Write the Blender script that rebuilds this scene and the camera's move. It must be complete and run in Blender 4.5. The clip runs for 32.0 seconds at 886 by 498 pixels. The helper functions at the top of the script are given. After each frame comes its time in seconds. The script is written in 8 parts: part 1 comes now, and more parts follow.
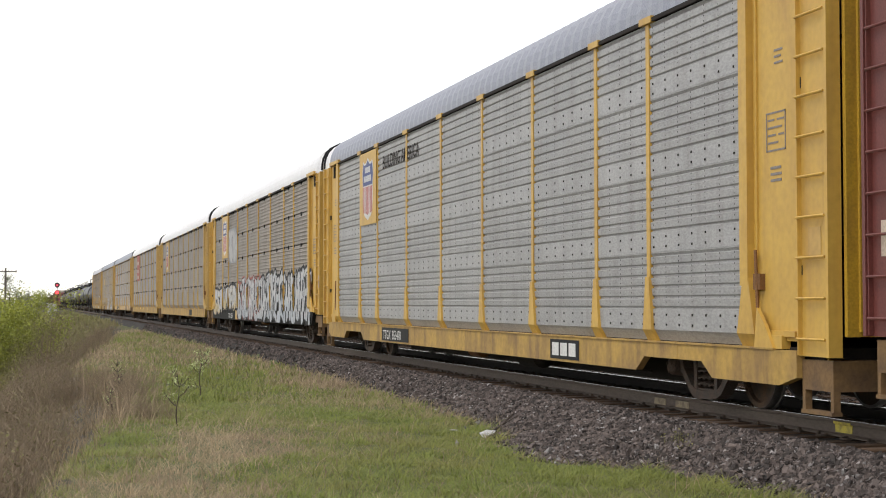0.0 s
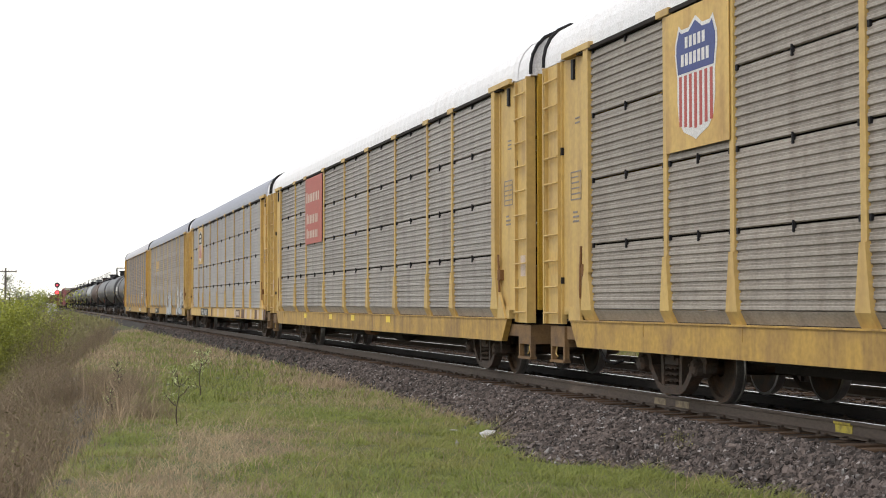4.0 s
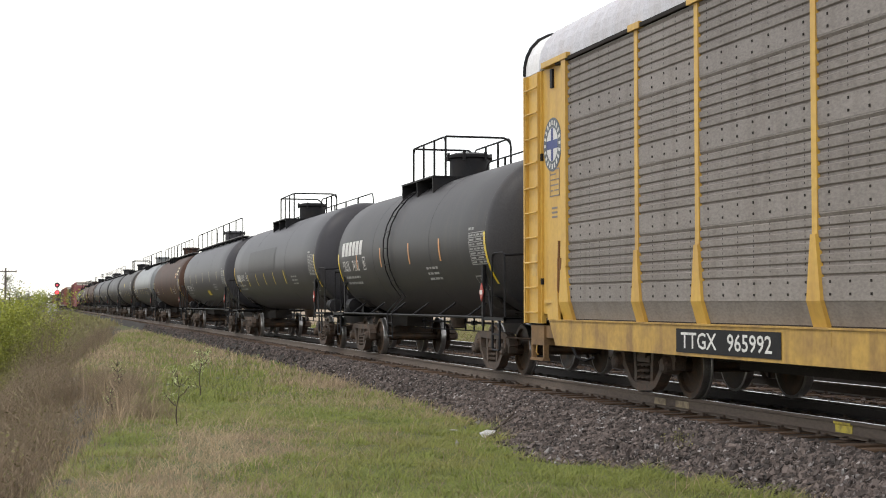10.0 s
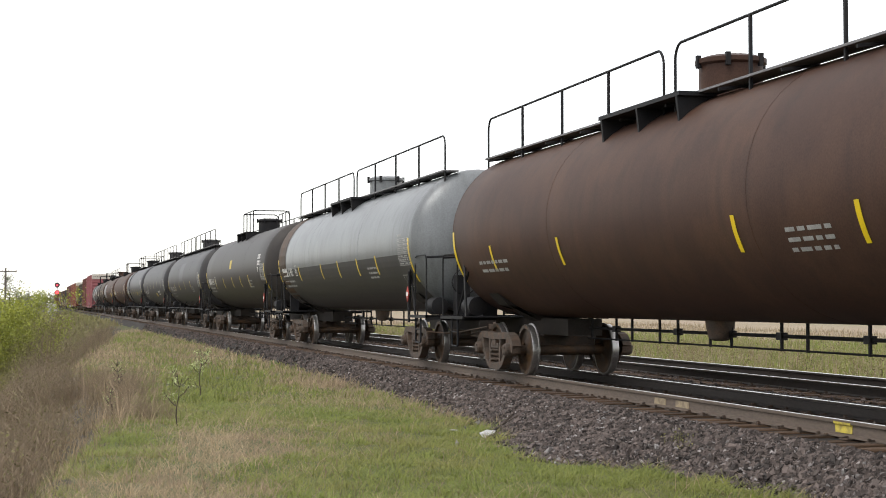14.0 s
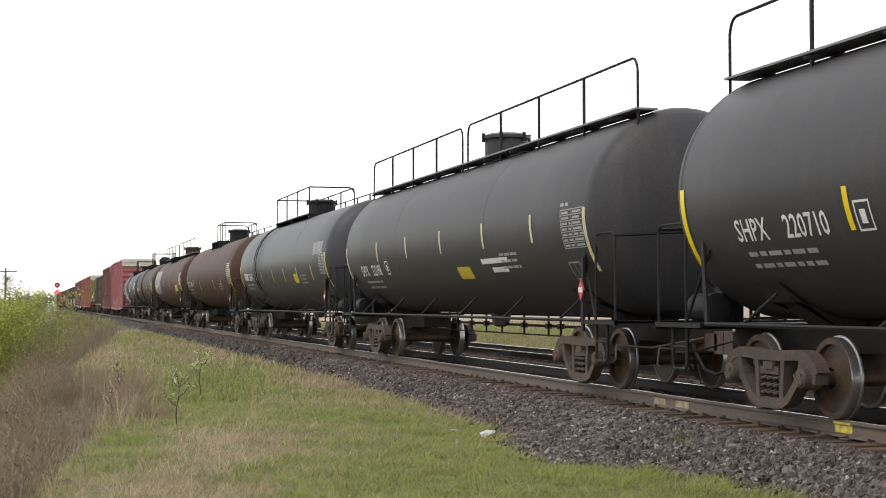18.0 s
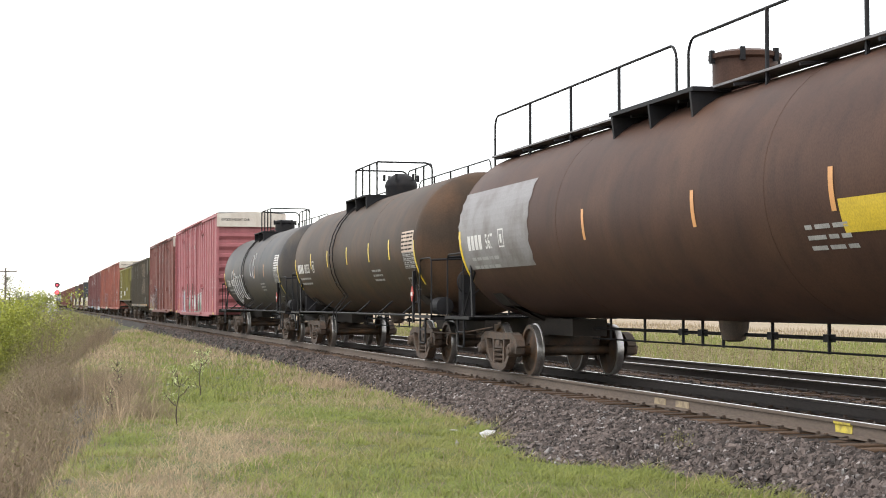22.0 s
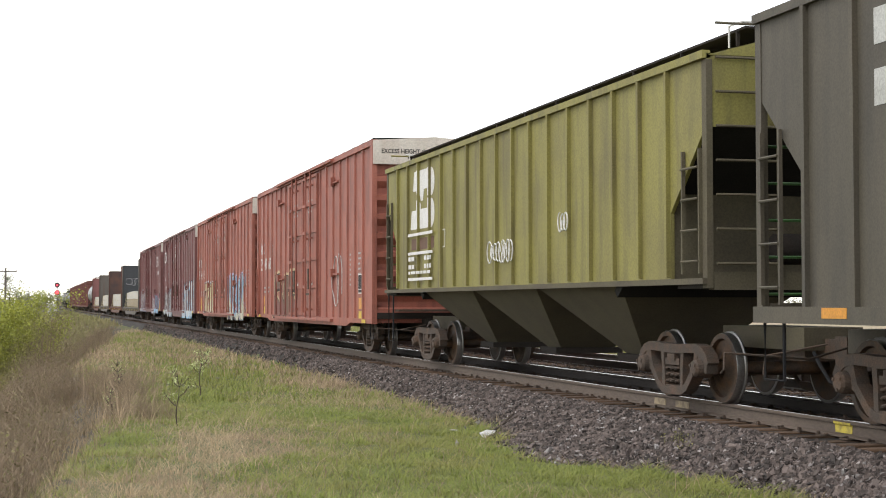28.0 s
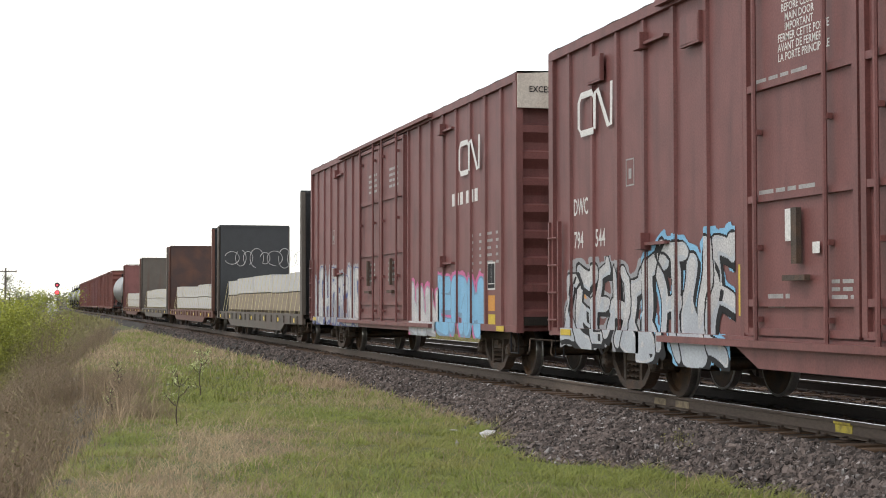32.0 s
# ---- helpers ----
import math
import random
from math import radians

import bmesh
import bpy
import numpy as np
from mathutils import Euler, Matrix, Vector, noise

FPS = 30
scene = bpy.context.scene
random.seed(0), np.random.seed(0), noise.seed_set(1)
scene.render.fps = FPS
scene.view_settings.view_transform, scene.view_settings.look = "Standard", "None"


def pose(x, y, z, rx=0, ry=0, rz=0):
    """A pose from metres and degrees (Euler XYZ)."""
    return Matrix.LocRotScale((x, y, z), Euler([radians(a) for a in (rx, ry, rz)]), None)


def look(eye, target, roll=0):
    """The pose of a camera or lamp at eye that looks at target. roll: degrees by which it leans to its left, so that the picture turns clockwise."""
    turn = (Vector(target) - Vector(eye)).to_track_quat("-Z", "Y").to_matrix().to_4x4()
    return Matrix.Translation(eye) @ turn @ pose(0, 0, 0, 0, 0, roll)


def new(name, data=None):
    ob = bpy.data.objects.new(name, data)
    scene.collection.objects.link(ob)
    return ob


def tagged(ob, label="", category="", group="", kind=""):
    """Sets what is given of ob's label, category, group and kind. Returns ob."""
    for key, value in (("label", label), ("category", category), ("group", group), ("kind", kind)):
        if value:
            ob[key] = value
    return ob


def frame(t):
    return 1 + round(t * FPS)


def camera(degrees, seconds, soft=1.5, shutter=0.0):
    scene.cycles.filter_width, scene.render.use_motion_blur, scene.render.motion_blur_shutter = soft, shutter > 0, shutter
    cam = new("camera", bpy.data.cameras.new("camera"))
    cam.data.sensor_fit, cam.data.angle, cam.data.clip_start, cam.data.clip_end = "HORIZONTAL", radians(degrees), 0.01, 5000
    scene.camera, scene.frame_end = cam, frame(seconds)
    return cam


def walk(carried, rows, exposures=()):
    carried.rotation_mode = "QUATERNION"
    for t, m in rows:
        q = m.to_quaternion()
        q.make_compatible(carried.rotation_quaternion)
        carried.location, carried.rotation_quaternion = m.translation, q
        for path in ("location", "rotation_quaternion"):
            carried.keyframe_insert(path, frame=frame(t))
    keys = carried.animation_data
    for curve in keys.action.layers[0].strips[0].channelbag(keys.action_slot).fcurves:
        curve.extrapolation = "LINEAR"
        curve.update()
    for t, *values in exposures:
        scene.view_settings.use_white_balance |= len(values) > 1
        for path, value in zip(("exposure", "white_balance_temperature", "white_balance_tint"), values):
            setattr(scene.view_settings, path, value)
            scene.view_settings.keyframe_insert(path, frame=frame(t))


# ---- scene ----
cam = camera(32.49, 32.0, soft=1.0)
STAND = pose(0, 0, 1.303, 92.0366, 0.059, -15.081)
walk(cam, [(0, STAND), (32, STAND)], [(0, -0.02), (9, 0.0), (11, 0.1), (16, 0.18), (18, 0.18), (20.5, 0.24), (22, 0.6), (23, 0.92), (24, 1.0), (24.5, 0.95), (26.5, 0.4), (28, 0.33), (30, 0.22), (32, 0.06)])

# ---- daylight: a bright overcast sky with a broad, weak sun ----
world = bpy.data.worlds.new("overcast_sky")
world.use_nodes = True
scene.world = world
wn, wl = world.node_tree.nodes, world.node_tree.links
sky = wn.new("ShaderNodeTexSky")
sky.sky_type, sky.sun_disc, sky.sun_elevation, sky.sun_rotation = "NISHITA", False, radians(50), radians(250)
clouds = wn.new("ShaderNodeBackground")
clouds.inputs["Color"].default_value = (1.0, 0.975, 0.94, 1)
clouds.inputs["Strength"].default_value = 1.1
blue = wn["Background"]
blue.inputs["Strength"].default_value = 0.06
wl.new(sky.outputs["Color"], blue.inputs["Color"])
both = wn.new("ShaderNodeAddShader")
wl.new(clouds.outputs[0], both.inputs[0])
wl.new(blue.outputs[0], both.inputs[1])
wl.new(both.outputs[0], wn["World Output"].inputs["Surface"])
sun_data = bpy.data.lights.new("sun", "SUN")
sun_data.energy, sun_data.angle, sun_data.color = 1.2, radians(25), (1.0, 0.97, 0.92)
sun = new("sun", sun_data)
sun.matrix_basis = look((-40, -15, 60), (0, 0, 0))

# ---- plan: the train's track runs along +y; z = 0 is the top of its rails ----
D = 9.46            # from the camera's line to the middle of the train's track
SPACING = 3.92      # to the middle of the second track
SPEED, SLOWING = 19.163, 0.00948      # metres a second towards the camera, and how it slackens
WHEEL_R = 0.457


def travelled(t):
    return SPEED * t - SLOWING * t * t


# ---- materials ----
def material(name, colour, rough=0.6, metal=0.0, vary=0.12, second=None, amount=0.35, scale=3.0, fine=40.0, bump=0.15,
             stretch=(1, 1, 1), each=0.0, streak=None, streak_amount=0.5, island=0.0):
    """Base colour broken by coarse patches of a second colour, fine grain, and optional downward streaks."""
    m = bpy.data.materials.new(name)
    m.use_nodes = True
    n, l = m.node_tree.nodes, m.node_tree.links
    p = n["Principled BSDF"]
    p.inputs["Roughness"].default_value, p.inputs["Metallic"].default_value = rough, metal
    tc, info = n.new("ShaderNodeTexCoord"), n.new("ShaderNodeObjectInfo")
    off = n.new("ShaderNodeVectorMath")
    off.operation = "MULTIPLY_ADD"
    l.new(info.outputs["Random"], off.inputs[0])
    off.inputs[1].default_value = (37.0, 53.0, 19.0)
    l.new(tc.outputs["Object"], off.inputs[2])
    mp = n.new("ShaderNodeMapping")
    mp.inputs["Scale"].default_value = stretch
    l.new(off.outputs[0], mp.inputs["Vector"])

    def noise_node(s, detail, src):
        t = n.new("ShaderNodeTexNoise")
        t.inputs["Scale"].default_value, t.inputs["Detail"].default_value = s, detail
        l.new(src, t.inputs["Vector"])
        return t.outputs["Fac"]

    def mix(fac, a, b, blend="MIX"):
        x = n.new("ShaderNodeMix")
        x.data_type, x.blend_type = "RGBA", blend
        for v, socket in ((fac, x.inputs[0]), (a, x.inputs[6]), (b, x.inputs[7])):
            if hasattr(v, "is_output"):
                l.new(v, socket)
            else:
                socket.default_value = v if isinstance(v, float) else (*v, 1)
        return x.outputs[2]

    def ramp(src, a, b, top=1.0):
        r = n.new("ShaderNodeMapRange")
        r.inputs[1].default_value, r.inputs[2].default_value, r.inputs[4].default_value = a, b, top
        l.new(src, r.inputs[0])
        return r.outputs[0]

    coarse, grain = noise_node(scale, 5, mp.outputs[0]), noise_node(fine, 3, mp.outputs[0])
    out = mix(ramp(coarse, 0.42, 0.72, amount), colour, second or tuple(c * 0.6 for c in colour))
    if streak:
        sm = n.new("ShaderNodeMapping")
        sm.inputs["Scale"].default_value = (3, 2.4, 0.3)
        l.new(off.outputs[0], sm.inputs["Vector"])
        out = mix(ramp(noise_node(1.6, 4, sm.outputs[0]), 0.48, 0.78, streak_amount), out, streak)
    dark = tuple(max(0.0, 1 - 2.2 * vary) for _ in range(3))
    out = mix(ramp(grain, 0.35, 0.7, 1.0), out, mix(1.0, out, dark, "MULTIPLY"))
    if each or island:
        src = info.outputs["Random"]
        if island:
            src = n.new("ShaderNodeNewGeometry").outputs["Random Per Island"]
        out = mix(1.0, out, mix(src, (1 - (each or island),) * 3, (1 + (each or island),) * 3), "MULTIPLY")
    l.new(out, p.inputs["Base Color"])
    if bump:
        b = n.new("ShaderNodeBump")
        b.inputs["Strength"].default_value, b.inputs["Distance"].default_value = bump, 0.01
        l.new(grain, b.inputs["Height"])
        l.new(b.outputs[0], p.inputs["Normal"])
    return m


RUST, DIRT = (0.11, 0.05, 0.028), (0.1, 0.085, 0.065)
YELLOW = material("rack_yellow_paint", (0.58, 0.355, 0.065), 0.5, second=(0.43, 0.25, 0.06), amount=0.45, scale=1.3, fine=12, vary=0.05, streak=(0.26, 0.12, 0.04), streak_amount=0.45)
YELLOW_PALE = material("faded_yellow_paint", (0.6, 0.4, 0.12), 0.6, second=(0.4, 0.22, 0.07), amount=0.6, scale=1.3, fine=12, vary=0.07, streak=(0.24, 0.12, 0.055), streak_amount=0.6)
YELLOW_END = material("door_yellow_paint", (0.54, 0.33, 0.03), 0.5, second=(0.36, 0.2, 0.04), amount=0.5, scale=1.6, streak=(0.2, 0.1, 0.03), streak_amount=0.5)
YELLOW_WORN = material("worn_yellow_paint", (0.56, 0.38, 0.12), 0.6, second=(0.42, 0.28, 0.11), amount=0.6, scale=1.3, fine=12, vary=0.06, streak=(0.27, 0.15, 0.07), streak_amount=0.5)
YELLOW_SILL = material("grimy_yellow_sill_paint", (0.47, 0.29, 0.065), 0.65, second=(0.27, 0.16, 0.06), amount=0.8, scale=2.2, fine=14, vary=0.1, streak=(0.16, 0.09, 0.045), streak_amount=0.8)
SILL_RUST = material("rusty_yellow_end_sill", (0.2, 0.115, 0.045), 0.8, second=(0.1, 0.06, 0.035), amount=0.9, scale=3.5, fine=30, vary=0.12)
CHALK = material("faded_chalk_paint", (0.34, 0.27, 0.17), 0.8, second=(0.16, 0.12, 0.085), amount=1.0, scale=9, fine=50)
RACK_RED = material("oxide_red_paint", (0.16, 0.04, 0.032), 0.55, streak=RUST)
GALV = material("galvanised_panel", (0.42, 0.41, 0.4), 0.5, 0.25, second=(0.28, 0.28, 0.285), streak=(0.24, 0.22, 0.2), each=0.05, stretch=(1, 0.4, 1))
GALV_DULL = material("dull_galvanised_panel", (0.385, 0.355, 0.325), 0.55, 0.2, second=(0.28, 0.255, 0.23), streak=(0.15, 0.12, 0.1), each=0.07, stretch=(1, 0.4, 1))
GALV_MID = material("weathered_galvanised_panel", (0.42, 0.405, 0.395), 0.5, 0.25, second=(0.33, 0.31, 0.3), streak=(0.25, 0.215, 0.19), each=0.08, stretch=(1, 0.4, 1))
GALV_TAN = material("dusty_galvanised_panel", (0.37, 0.33, 0.285), 0.6, 0.15, second=(0.22, 0.2, 0.18), streak=(0.17, 0.14, 0.11), each=0.06, stretch=(1, 0.4, 1))
GALV_DARK = material("brown_weathered_panel", (0.265, 0.235, 0.212), 0.6, 0.15, second=(0.2, 0.175, 0.155), streak=(0.14, 0.11, 0.092), each=0.07, stretch=(1, 0.4, 1))
ROOF_GREY = material("roof_sheet_grey", (0.3, 0.31, 0.36), 0.45, 0.3, second=(0.3, 0.31, 0.34), each=0.03)
ROOF_WHITE = material("roof_sheet_white", (0.82, 0.81, 0.81), 0.5, second=(0.7, 0.68, 0.66), amount=0.3, each=0.03, streak=(0.5, 0.42, 0.35), streak_amount=0.2)
ROOF_PALE = material("pale_roof_sheet", (0.56, 0.55, 0.58), 0.5, 0.1, second=(0.45, 0.42, 0.42), amount=0.4, streak=(0.33, 0.25, 0.2), streak_amount=0.3)
WALK_GREY = material("worn_walkway_steel", (0.2, 0.195, 0.2), 0.6, 0.3, second=(0.1, 0.09, 0.085))
DEALER_GREY = material("emblem_slate_paint", (0.1, 0.12, 0.14), 0.5)
BLACK = material("black_steel", (0.018, 0.018, 0.02), 0.55, second=(0.04, 0.033, 0.028))
GRIME = material("grimy_underframe", (0.03, 0.026, 0.023), 0.8, second=(0.06, 0.045, 0.035))
CAST = material("rusty_cast_steel", (0.075, 0.056, 0.043), 0.8, second=(0.14, 0.078, 0.045), amount=0.7, scale=6, fine=60, bump=0.6, vary=0.22)
WHEEL = material("wheel_steel", (0.058, 0.04, 0.028), 0.65, 0.2, second=(0.14, 0.066, 0.022), amount=0.75, scale=4, vary=0.18)
WHEEL_RIM = material("wheel_rim", (0.38, 0.37, 0.36), 0.3, 0.85, second=(0.14, 0.12, 0.1), scale=5)
TREAD = material("polished_tread", (0.66, 0.65, 0.64), 0.2, 1.0, vary=0.06, bump=0.02)
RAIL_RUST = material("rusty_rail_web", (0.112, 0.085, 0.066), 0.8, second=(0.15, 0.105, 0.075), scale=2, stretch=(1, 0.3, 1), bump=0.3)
# darker copy of the rail web, with the shade under the train painted in
RAIL_DARK = material("shaded_rail_web", (0.035, 0.028, 0.024), 0.8, second=(0.06, 0.045, 0.035), scale=2, stretch=(1, 0.3, 1), bump=0.3)
PAINT_YELLOW = material("weathered_yellow_paint", (0.62, 0.5, 0.07), 0.7, second=(0.25, 0.19, 0.07), amount=0.8, scale=12, fine=60, bump=0.2)
TIE = material("weathered_tie_wood", (0.085, 0.05, 0.03), 0.9, second=(0.17, 0.105, 0.06), amount=0.6, scale=4, fine=60, stretch=(0.25, 3, 3), bump=0.5, each=0.3)
STONE = material("ballast_stone", (0.105, 0.083, 0.074), 0.9, second=(0.036, 0.027, 0.024), scale=6, fine=80, bump=0.3, island=0.75)
STONE_LIGHT = material("lighter_ballast_stone", (0.27, 0.245, 0.235), 0.85, second=(0.12, 0.1, 0.09), scale=6, fine=80, bump=0.3, island=0.5)
STONE_ONE = material("single_ballast_stone", (0.085, 0.069, 0.061), 0.9, second=(0.04, 0.03, 0.027), scale=6, fine=80, bump=0.4, each=0.6)
STONE_PALE = material("pale_stone", (0.32, 0.3, 0.29), 0.85, scale=5, each=0.25)
# near-black bed: shade between the stones and under the train is in the colour
BALLAST = material("shaded_ballast_bed", (0.024, 0.019, 0.016), 0.95, second=(0.045, 0.035, 0.03), amount=0.9, scale=9, fine=30, bump=1.0, vary=0.3)
TURF = material("turf", (0.085, 0.095, 0.024), 0.95, second=(0.15, 0.125, 0.055), amount=0.8, scale=0.5, fine=14, bump=0.8, vary=0.2)
SCRUB_SOIL = material("scrub_floor", (0.065, 0.048, 0.03), 0.95, second=(0.045, 0.045, 0.016), amount=0.8, scale=0.3, fine=9, bump=0.8, vary=0.25)
FIELD = material("dry_field", (0.33, 0.25, 0.17), 0.95, second=(0.2, 0.2, 0.08), amount=0.5, scale=0.05, fine=6, bump=0.6, vary=0.2)
GRASS = material("grass_blade", (0.148, 0.18, 0.022), 0.65, second=(0.2, 0.187, 0.046), amount=0.9, scale=0.8, fine=5, bump=0, island=0.3)
STRAW = material("dry_grass_blade", (0.33, 0.25, 0.145), 0.75, second=(0.23, 0.155, 0.105), amount=0.9, scale=0.7, fine=5, bump=0, island=0.35)
TWIG = material("bare_twig", (0.225, 0.165, 0.105), 0.85, second=(0.29, 0.22, 0.14), amount=0.8, scale=0.5, fine=8, bump=0, island=0.35)
STRAW_OLD = material("old_dead_grass", (0.2, 0.145, 0.08), 0.8, second=(0.12, 0.09, 0.05), amount=0.8, scale=0.4, fine=5, bump=0, island=0.35)
STRAW_PALE = material("pale_field_grass", (0.32, 0.25, 0.16), 0.8, second=(0.24, 0.19, 0.11), amount=0.7, scale=0.3, fine=5, bump=0, island=0.3)
TWIG_DARK = material("dark_twig", (0.07, 0.05, 0.038), 0.85, bump=0)
BUD = material("spring_leaf", (0.34, 0.36, 0.045), 0.6, second=(0.24, 0.28, 0.04), amount=0.7, scale=0.8, fine=6, bump=0, island=0.35)
WEED = material("weed_leaf", (0.19, 0.18, 0.06), 0.7, second=(0.23, 0.18, 0.09), amount=0.8, scale=0.3, fine=5, bump=0, island=0.35)
PALE_LEAF = material("pale_leaf", (0.45, 0.5, 0.22), 0.6, bump=0, island=0.3)
FAR_LEAF = material("far_tree_leaf", (0.2, 0.21, 0.13), 0.8, second=(0.25, 0.23, 0.19), amount=0.7, scale=0.05, fine=2, bump=0, island=0.3)
BAND_WHITE = material("dusty_white_band", (0.62, 0.57, 0.5), 0.7, second=(0.45, 0.38, 0.32), amount=0.6, scale=1.5, streak=(0.4, 0.3, 0.24), streak_amount=0.5)
WHITE = material("white_marking", (0.7, 0.69, 0.66), 0.6, second=(0.5, 0.48, 0.45))
CREAM = material("cream_marking", (0.62, 0.5, 0.4), 0.65, second=(0.45, 0.34, 0.26), streak=(0.3, 0.2, 0.15))
TICK = material("yellow_reflector", (0.78, 0.56, 0.01), 0.35, vary=0.05, bump=0)
TICK_PALE = material("faded_reflector", (0.6, 0.52, 0.28), 0.5, vary=0.08, bump=0)
DECAL = material("faded_white_stencil", (0.36, 0.355, 0.34), 0.6, second=(0.2, 0.2, 0.19), amount=0.6, scale=4, bump=0)
TICK_ORANGE = material("orange_reflector", (0.62, 0.3, 0.1), 0.45, vary=0.06, bump=0)
ORANGE = material("orange_patch", (0.62, 0.27, 0.03), 0.5)
ORANGE_RUST = material("orange_rust_paint", (0.2, 0.09, 0.025), 0.7, second=(0.1, 0.05, 0.02), scale=3)
SIGN_YELLOW = material("yellow_placard", (0.6, 0.43, 0.03), 0.5)
RUST_BROWN = material("brown_primer_patch", (0.13, 0.07, 0.045), 0.75, second=(0.2, 0.12, 0.07), scale=3)
RED = material("red_enamel", (0.42, 0.05, 0.035), 0.5, second=(0.35, 0.09, 0.07))
RED_PANEL = material("faded_red_panel", (0.42, 0.1, 0.07), 0.6, second=(0.36, 0.12, 0.09), streak=(0.28, 0.12, 0.1))
BLUE = material("blue_enamel", (0.03, 0.05, 0.2), 0.5)
SKY_BLUE = material("spray_blue", (0.2, 0.45, 0.66), 0.55)
SPRAY_WHITE = material("spray_white", (0.58, 0.57, 0.56), 0.6, second=(0.36, 0.36, 0.37), amount=0.6, scale=2.5, vary=0.2)
SPRAY_GREY = material("spray_grey", (0.3, 0.3, 0.31), 0.55, second=(0.2, 0.2, 0.22))
SPRAY_BLACK = material("spray_black", (0.02, 0.02, 0.022), 0.55)
SPRAY_SILVER = material("spray_silver", (0.42, 0.45, 0.48), 0.5, second=(0.3, 0.32, 0.36), amount=0.6, scale=2.5)
SPRAY_LILAC = material("spray_lilac", (0.45, 0.43, 0.58), 0.6)
SPRAY_PALE = material("spray_pale_cream", (0.5, 0.46, 0.33), 0.6, second=(0.36, 0.34, 0.28))
SPRAY_BROWN = material("spray_dark_brown", (0.05, 0.025, 0.02), 0.7)
SPRAY_TAN = material("spray_tan", (0.5, 0.4, 0.22), 0.6, second=(0.4, 0.3, 0.18))
SPRAY_GREEN = material("spray_green", (0.1, 0.2, 0.14), 0.55)
SPRAY_GOLD = material("spray_gold", (0.5, 0.32, 0.06), 0.55)
SPRAY_PINK = material("spray_pink", (0.58, 0.13, 0.3), 0.6)
SPRAY_STEEL = material("spray_steel_blue", (0.13, 0.25, 0.38), 0.55, second=(0.3, 0.42, 0.5))
TANK_BLACK = material("black_tank_paint", (0.042, 0.037, 0.034), 0.46, second=(0.04, 0.034, 0.03), scale=0.8, streak=(0.06, 0.048, 0.038), bump=0.03)
TANK_GREY = material("charcoal_tank_paint", (0.044, 0.042, 0.044), 0.46, second=(0.055, 0.05, 0.05), scale=0.8, streak=(0.07, 0.06, 0.052), bump=0.03)
TANK_SLATE = material("slate_tank_paint", (0.052, 0.05, 0.056), 0.42, second=(0.068, 0.064, 0.07), scale=0.7, streak=(0.05, 0.046, 0.045), bump=0.03)
TANK_DUSTY = material("dusty_charcoal_tank_paint", (0.042, 0.042, 0.043), 0.5, second=(0.085, 0.066, 0.05), amount=0.8, scale=0.9, streak=(0.1, 0.08, 0.06), streak_amount=0.5, bump=0.03)
TANK_SILVER = material("dull_silver_tank_paint", (0.19, 0.2, 0.205), 0.38, 0.25, second=(0.1, 0.1, 0.1), scale=0.7, streak=(0.07, 0.07, 0.065), bump=0.06)
TANK_BROWN = material("brown_tank_paint", (0.062, 0.033, 0.024), 0.55, second=(0.11, 0.058, 0.036), amount=0.6, scale=0.8, streak=(0.034, 0.022, 0.018), bump=0.08)
TANK_UMBER = material("umber_tank_paint", (0.052, 0.036, 0.025), 0.55, second=(0.11, 0.058, 0.03), amount=0.7, scale=1.1, streak=(0.03, 0.023, 0.018), bump=0.08)
TANK_BARE = material("scraped_primer_patch", (0.22, 0.21, 0.21), 0.5, second=(0.1, 0.08, 0.07), amount=0.8, scale=2)
BOX_PINK = material("faded_red_boxcar_paint", (0.36, 0.12, 0.128), 0.6, second=(0.28, 0.09, 0.095), amount=0.5, streak=(0.22, 0.075, 0.08), streak_amount=0.6)
BOX_OXIDE = material("oxide_boxcar_paint", (0.19, 0.062, 0.046), 0.6, second=(0.12, 0.04, 0.032), amount=0.7, scale=1.4, streak=(0.09, 0.036, 0.03), streak_amount=0.6)
BOX_BRICK = material("brick_red_boxcar_paint", (0.34, 0.108, 0.071), 0.6, second=(0.2, 0.065, 0.046), amount=0.7, scale=1.6, streak=(0.11, 0.042, 0.034), streak_amount=0.7)
BOX_MAROON = material("maroon_boxcar_paint", (0.19, 0.07, 0.064), 0.55, second=(0.12, 0.042, 0.037), amount=0.6, scale=1.6, streak=(0.07, 0.03, 0.028), streak_amount=0.6)
HOP_DARK = material("dark_olive_hopper_paint", (0.08, 0.069, 0.049), 0.65, second=(0.115, 0.094, 0.064), amount=0.65, scale=0.55, streak=(0.045, 0.04, 0.032), streak_amount=0.7)
HOP_GREEN = material("olive_green_hopper_paint", (0.245, 0.220, 0.055), 0.65, second=(0.15, 0.125, 0.05), amount=0.6, scale=0.8, streak=(0.085, 0.068, 0.036), streak_amount=0.75)
HOP_DIRT = material("muddy_hopper_paint", (0.1, 0.085, 0.05), 0.8, second=(0.07, 0.055, 0.04), amount=0.7, scale=1.5)
HOP_MARK = material("worn_white_marking", (0.5, 0.5, 0.47), 0.7, second=(0.3, 0.29, 0.25), amount=0.6, scale=2.5)
HOP_FRESH = material("green_end_paint", (0.05, 0.145, 0.035), 0.6, second=(0.045, 0.085, 0.03), amount=0.5, scale=2.0, streak=(0.035, 0.04, 0.025), streak_amount=0.6)
PRIMER = material("dark_primer", (0.026, 0.025, 0.023), 0.7)
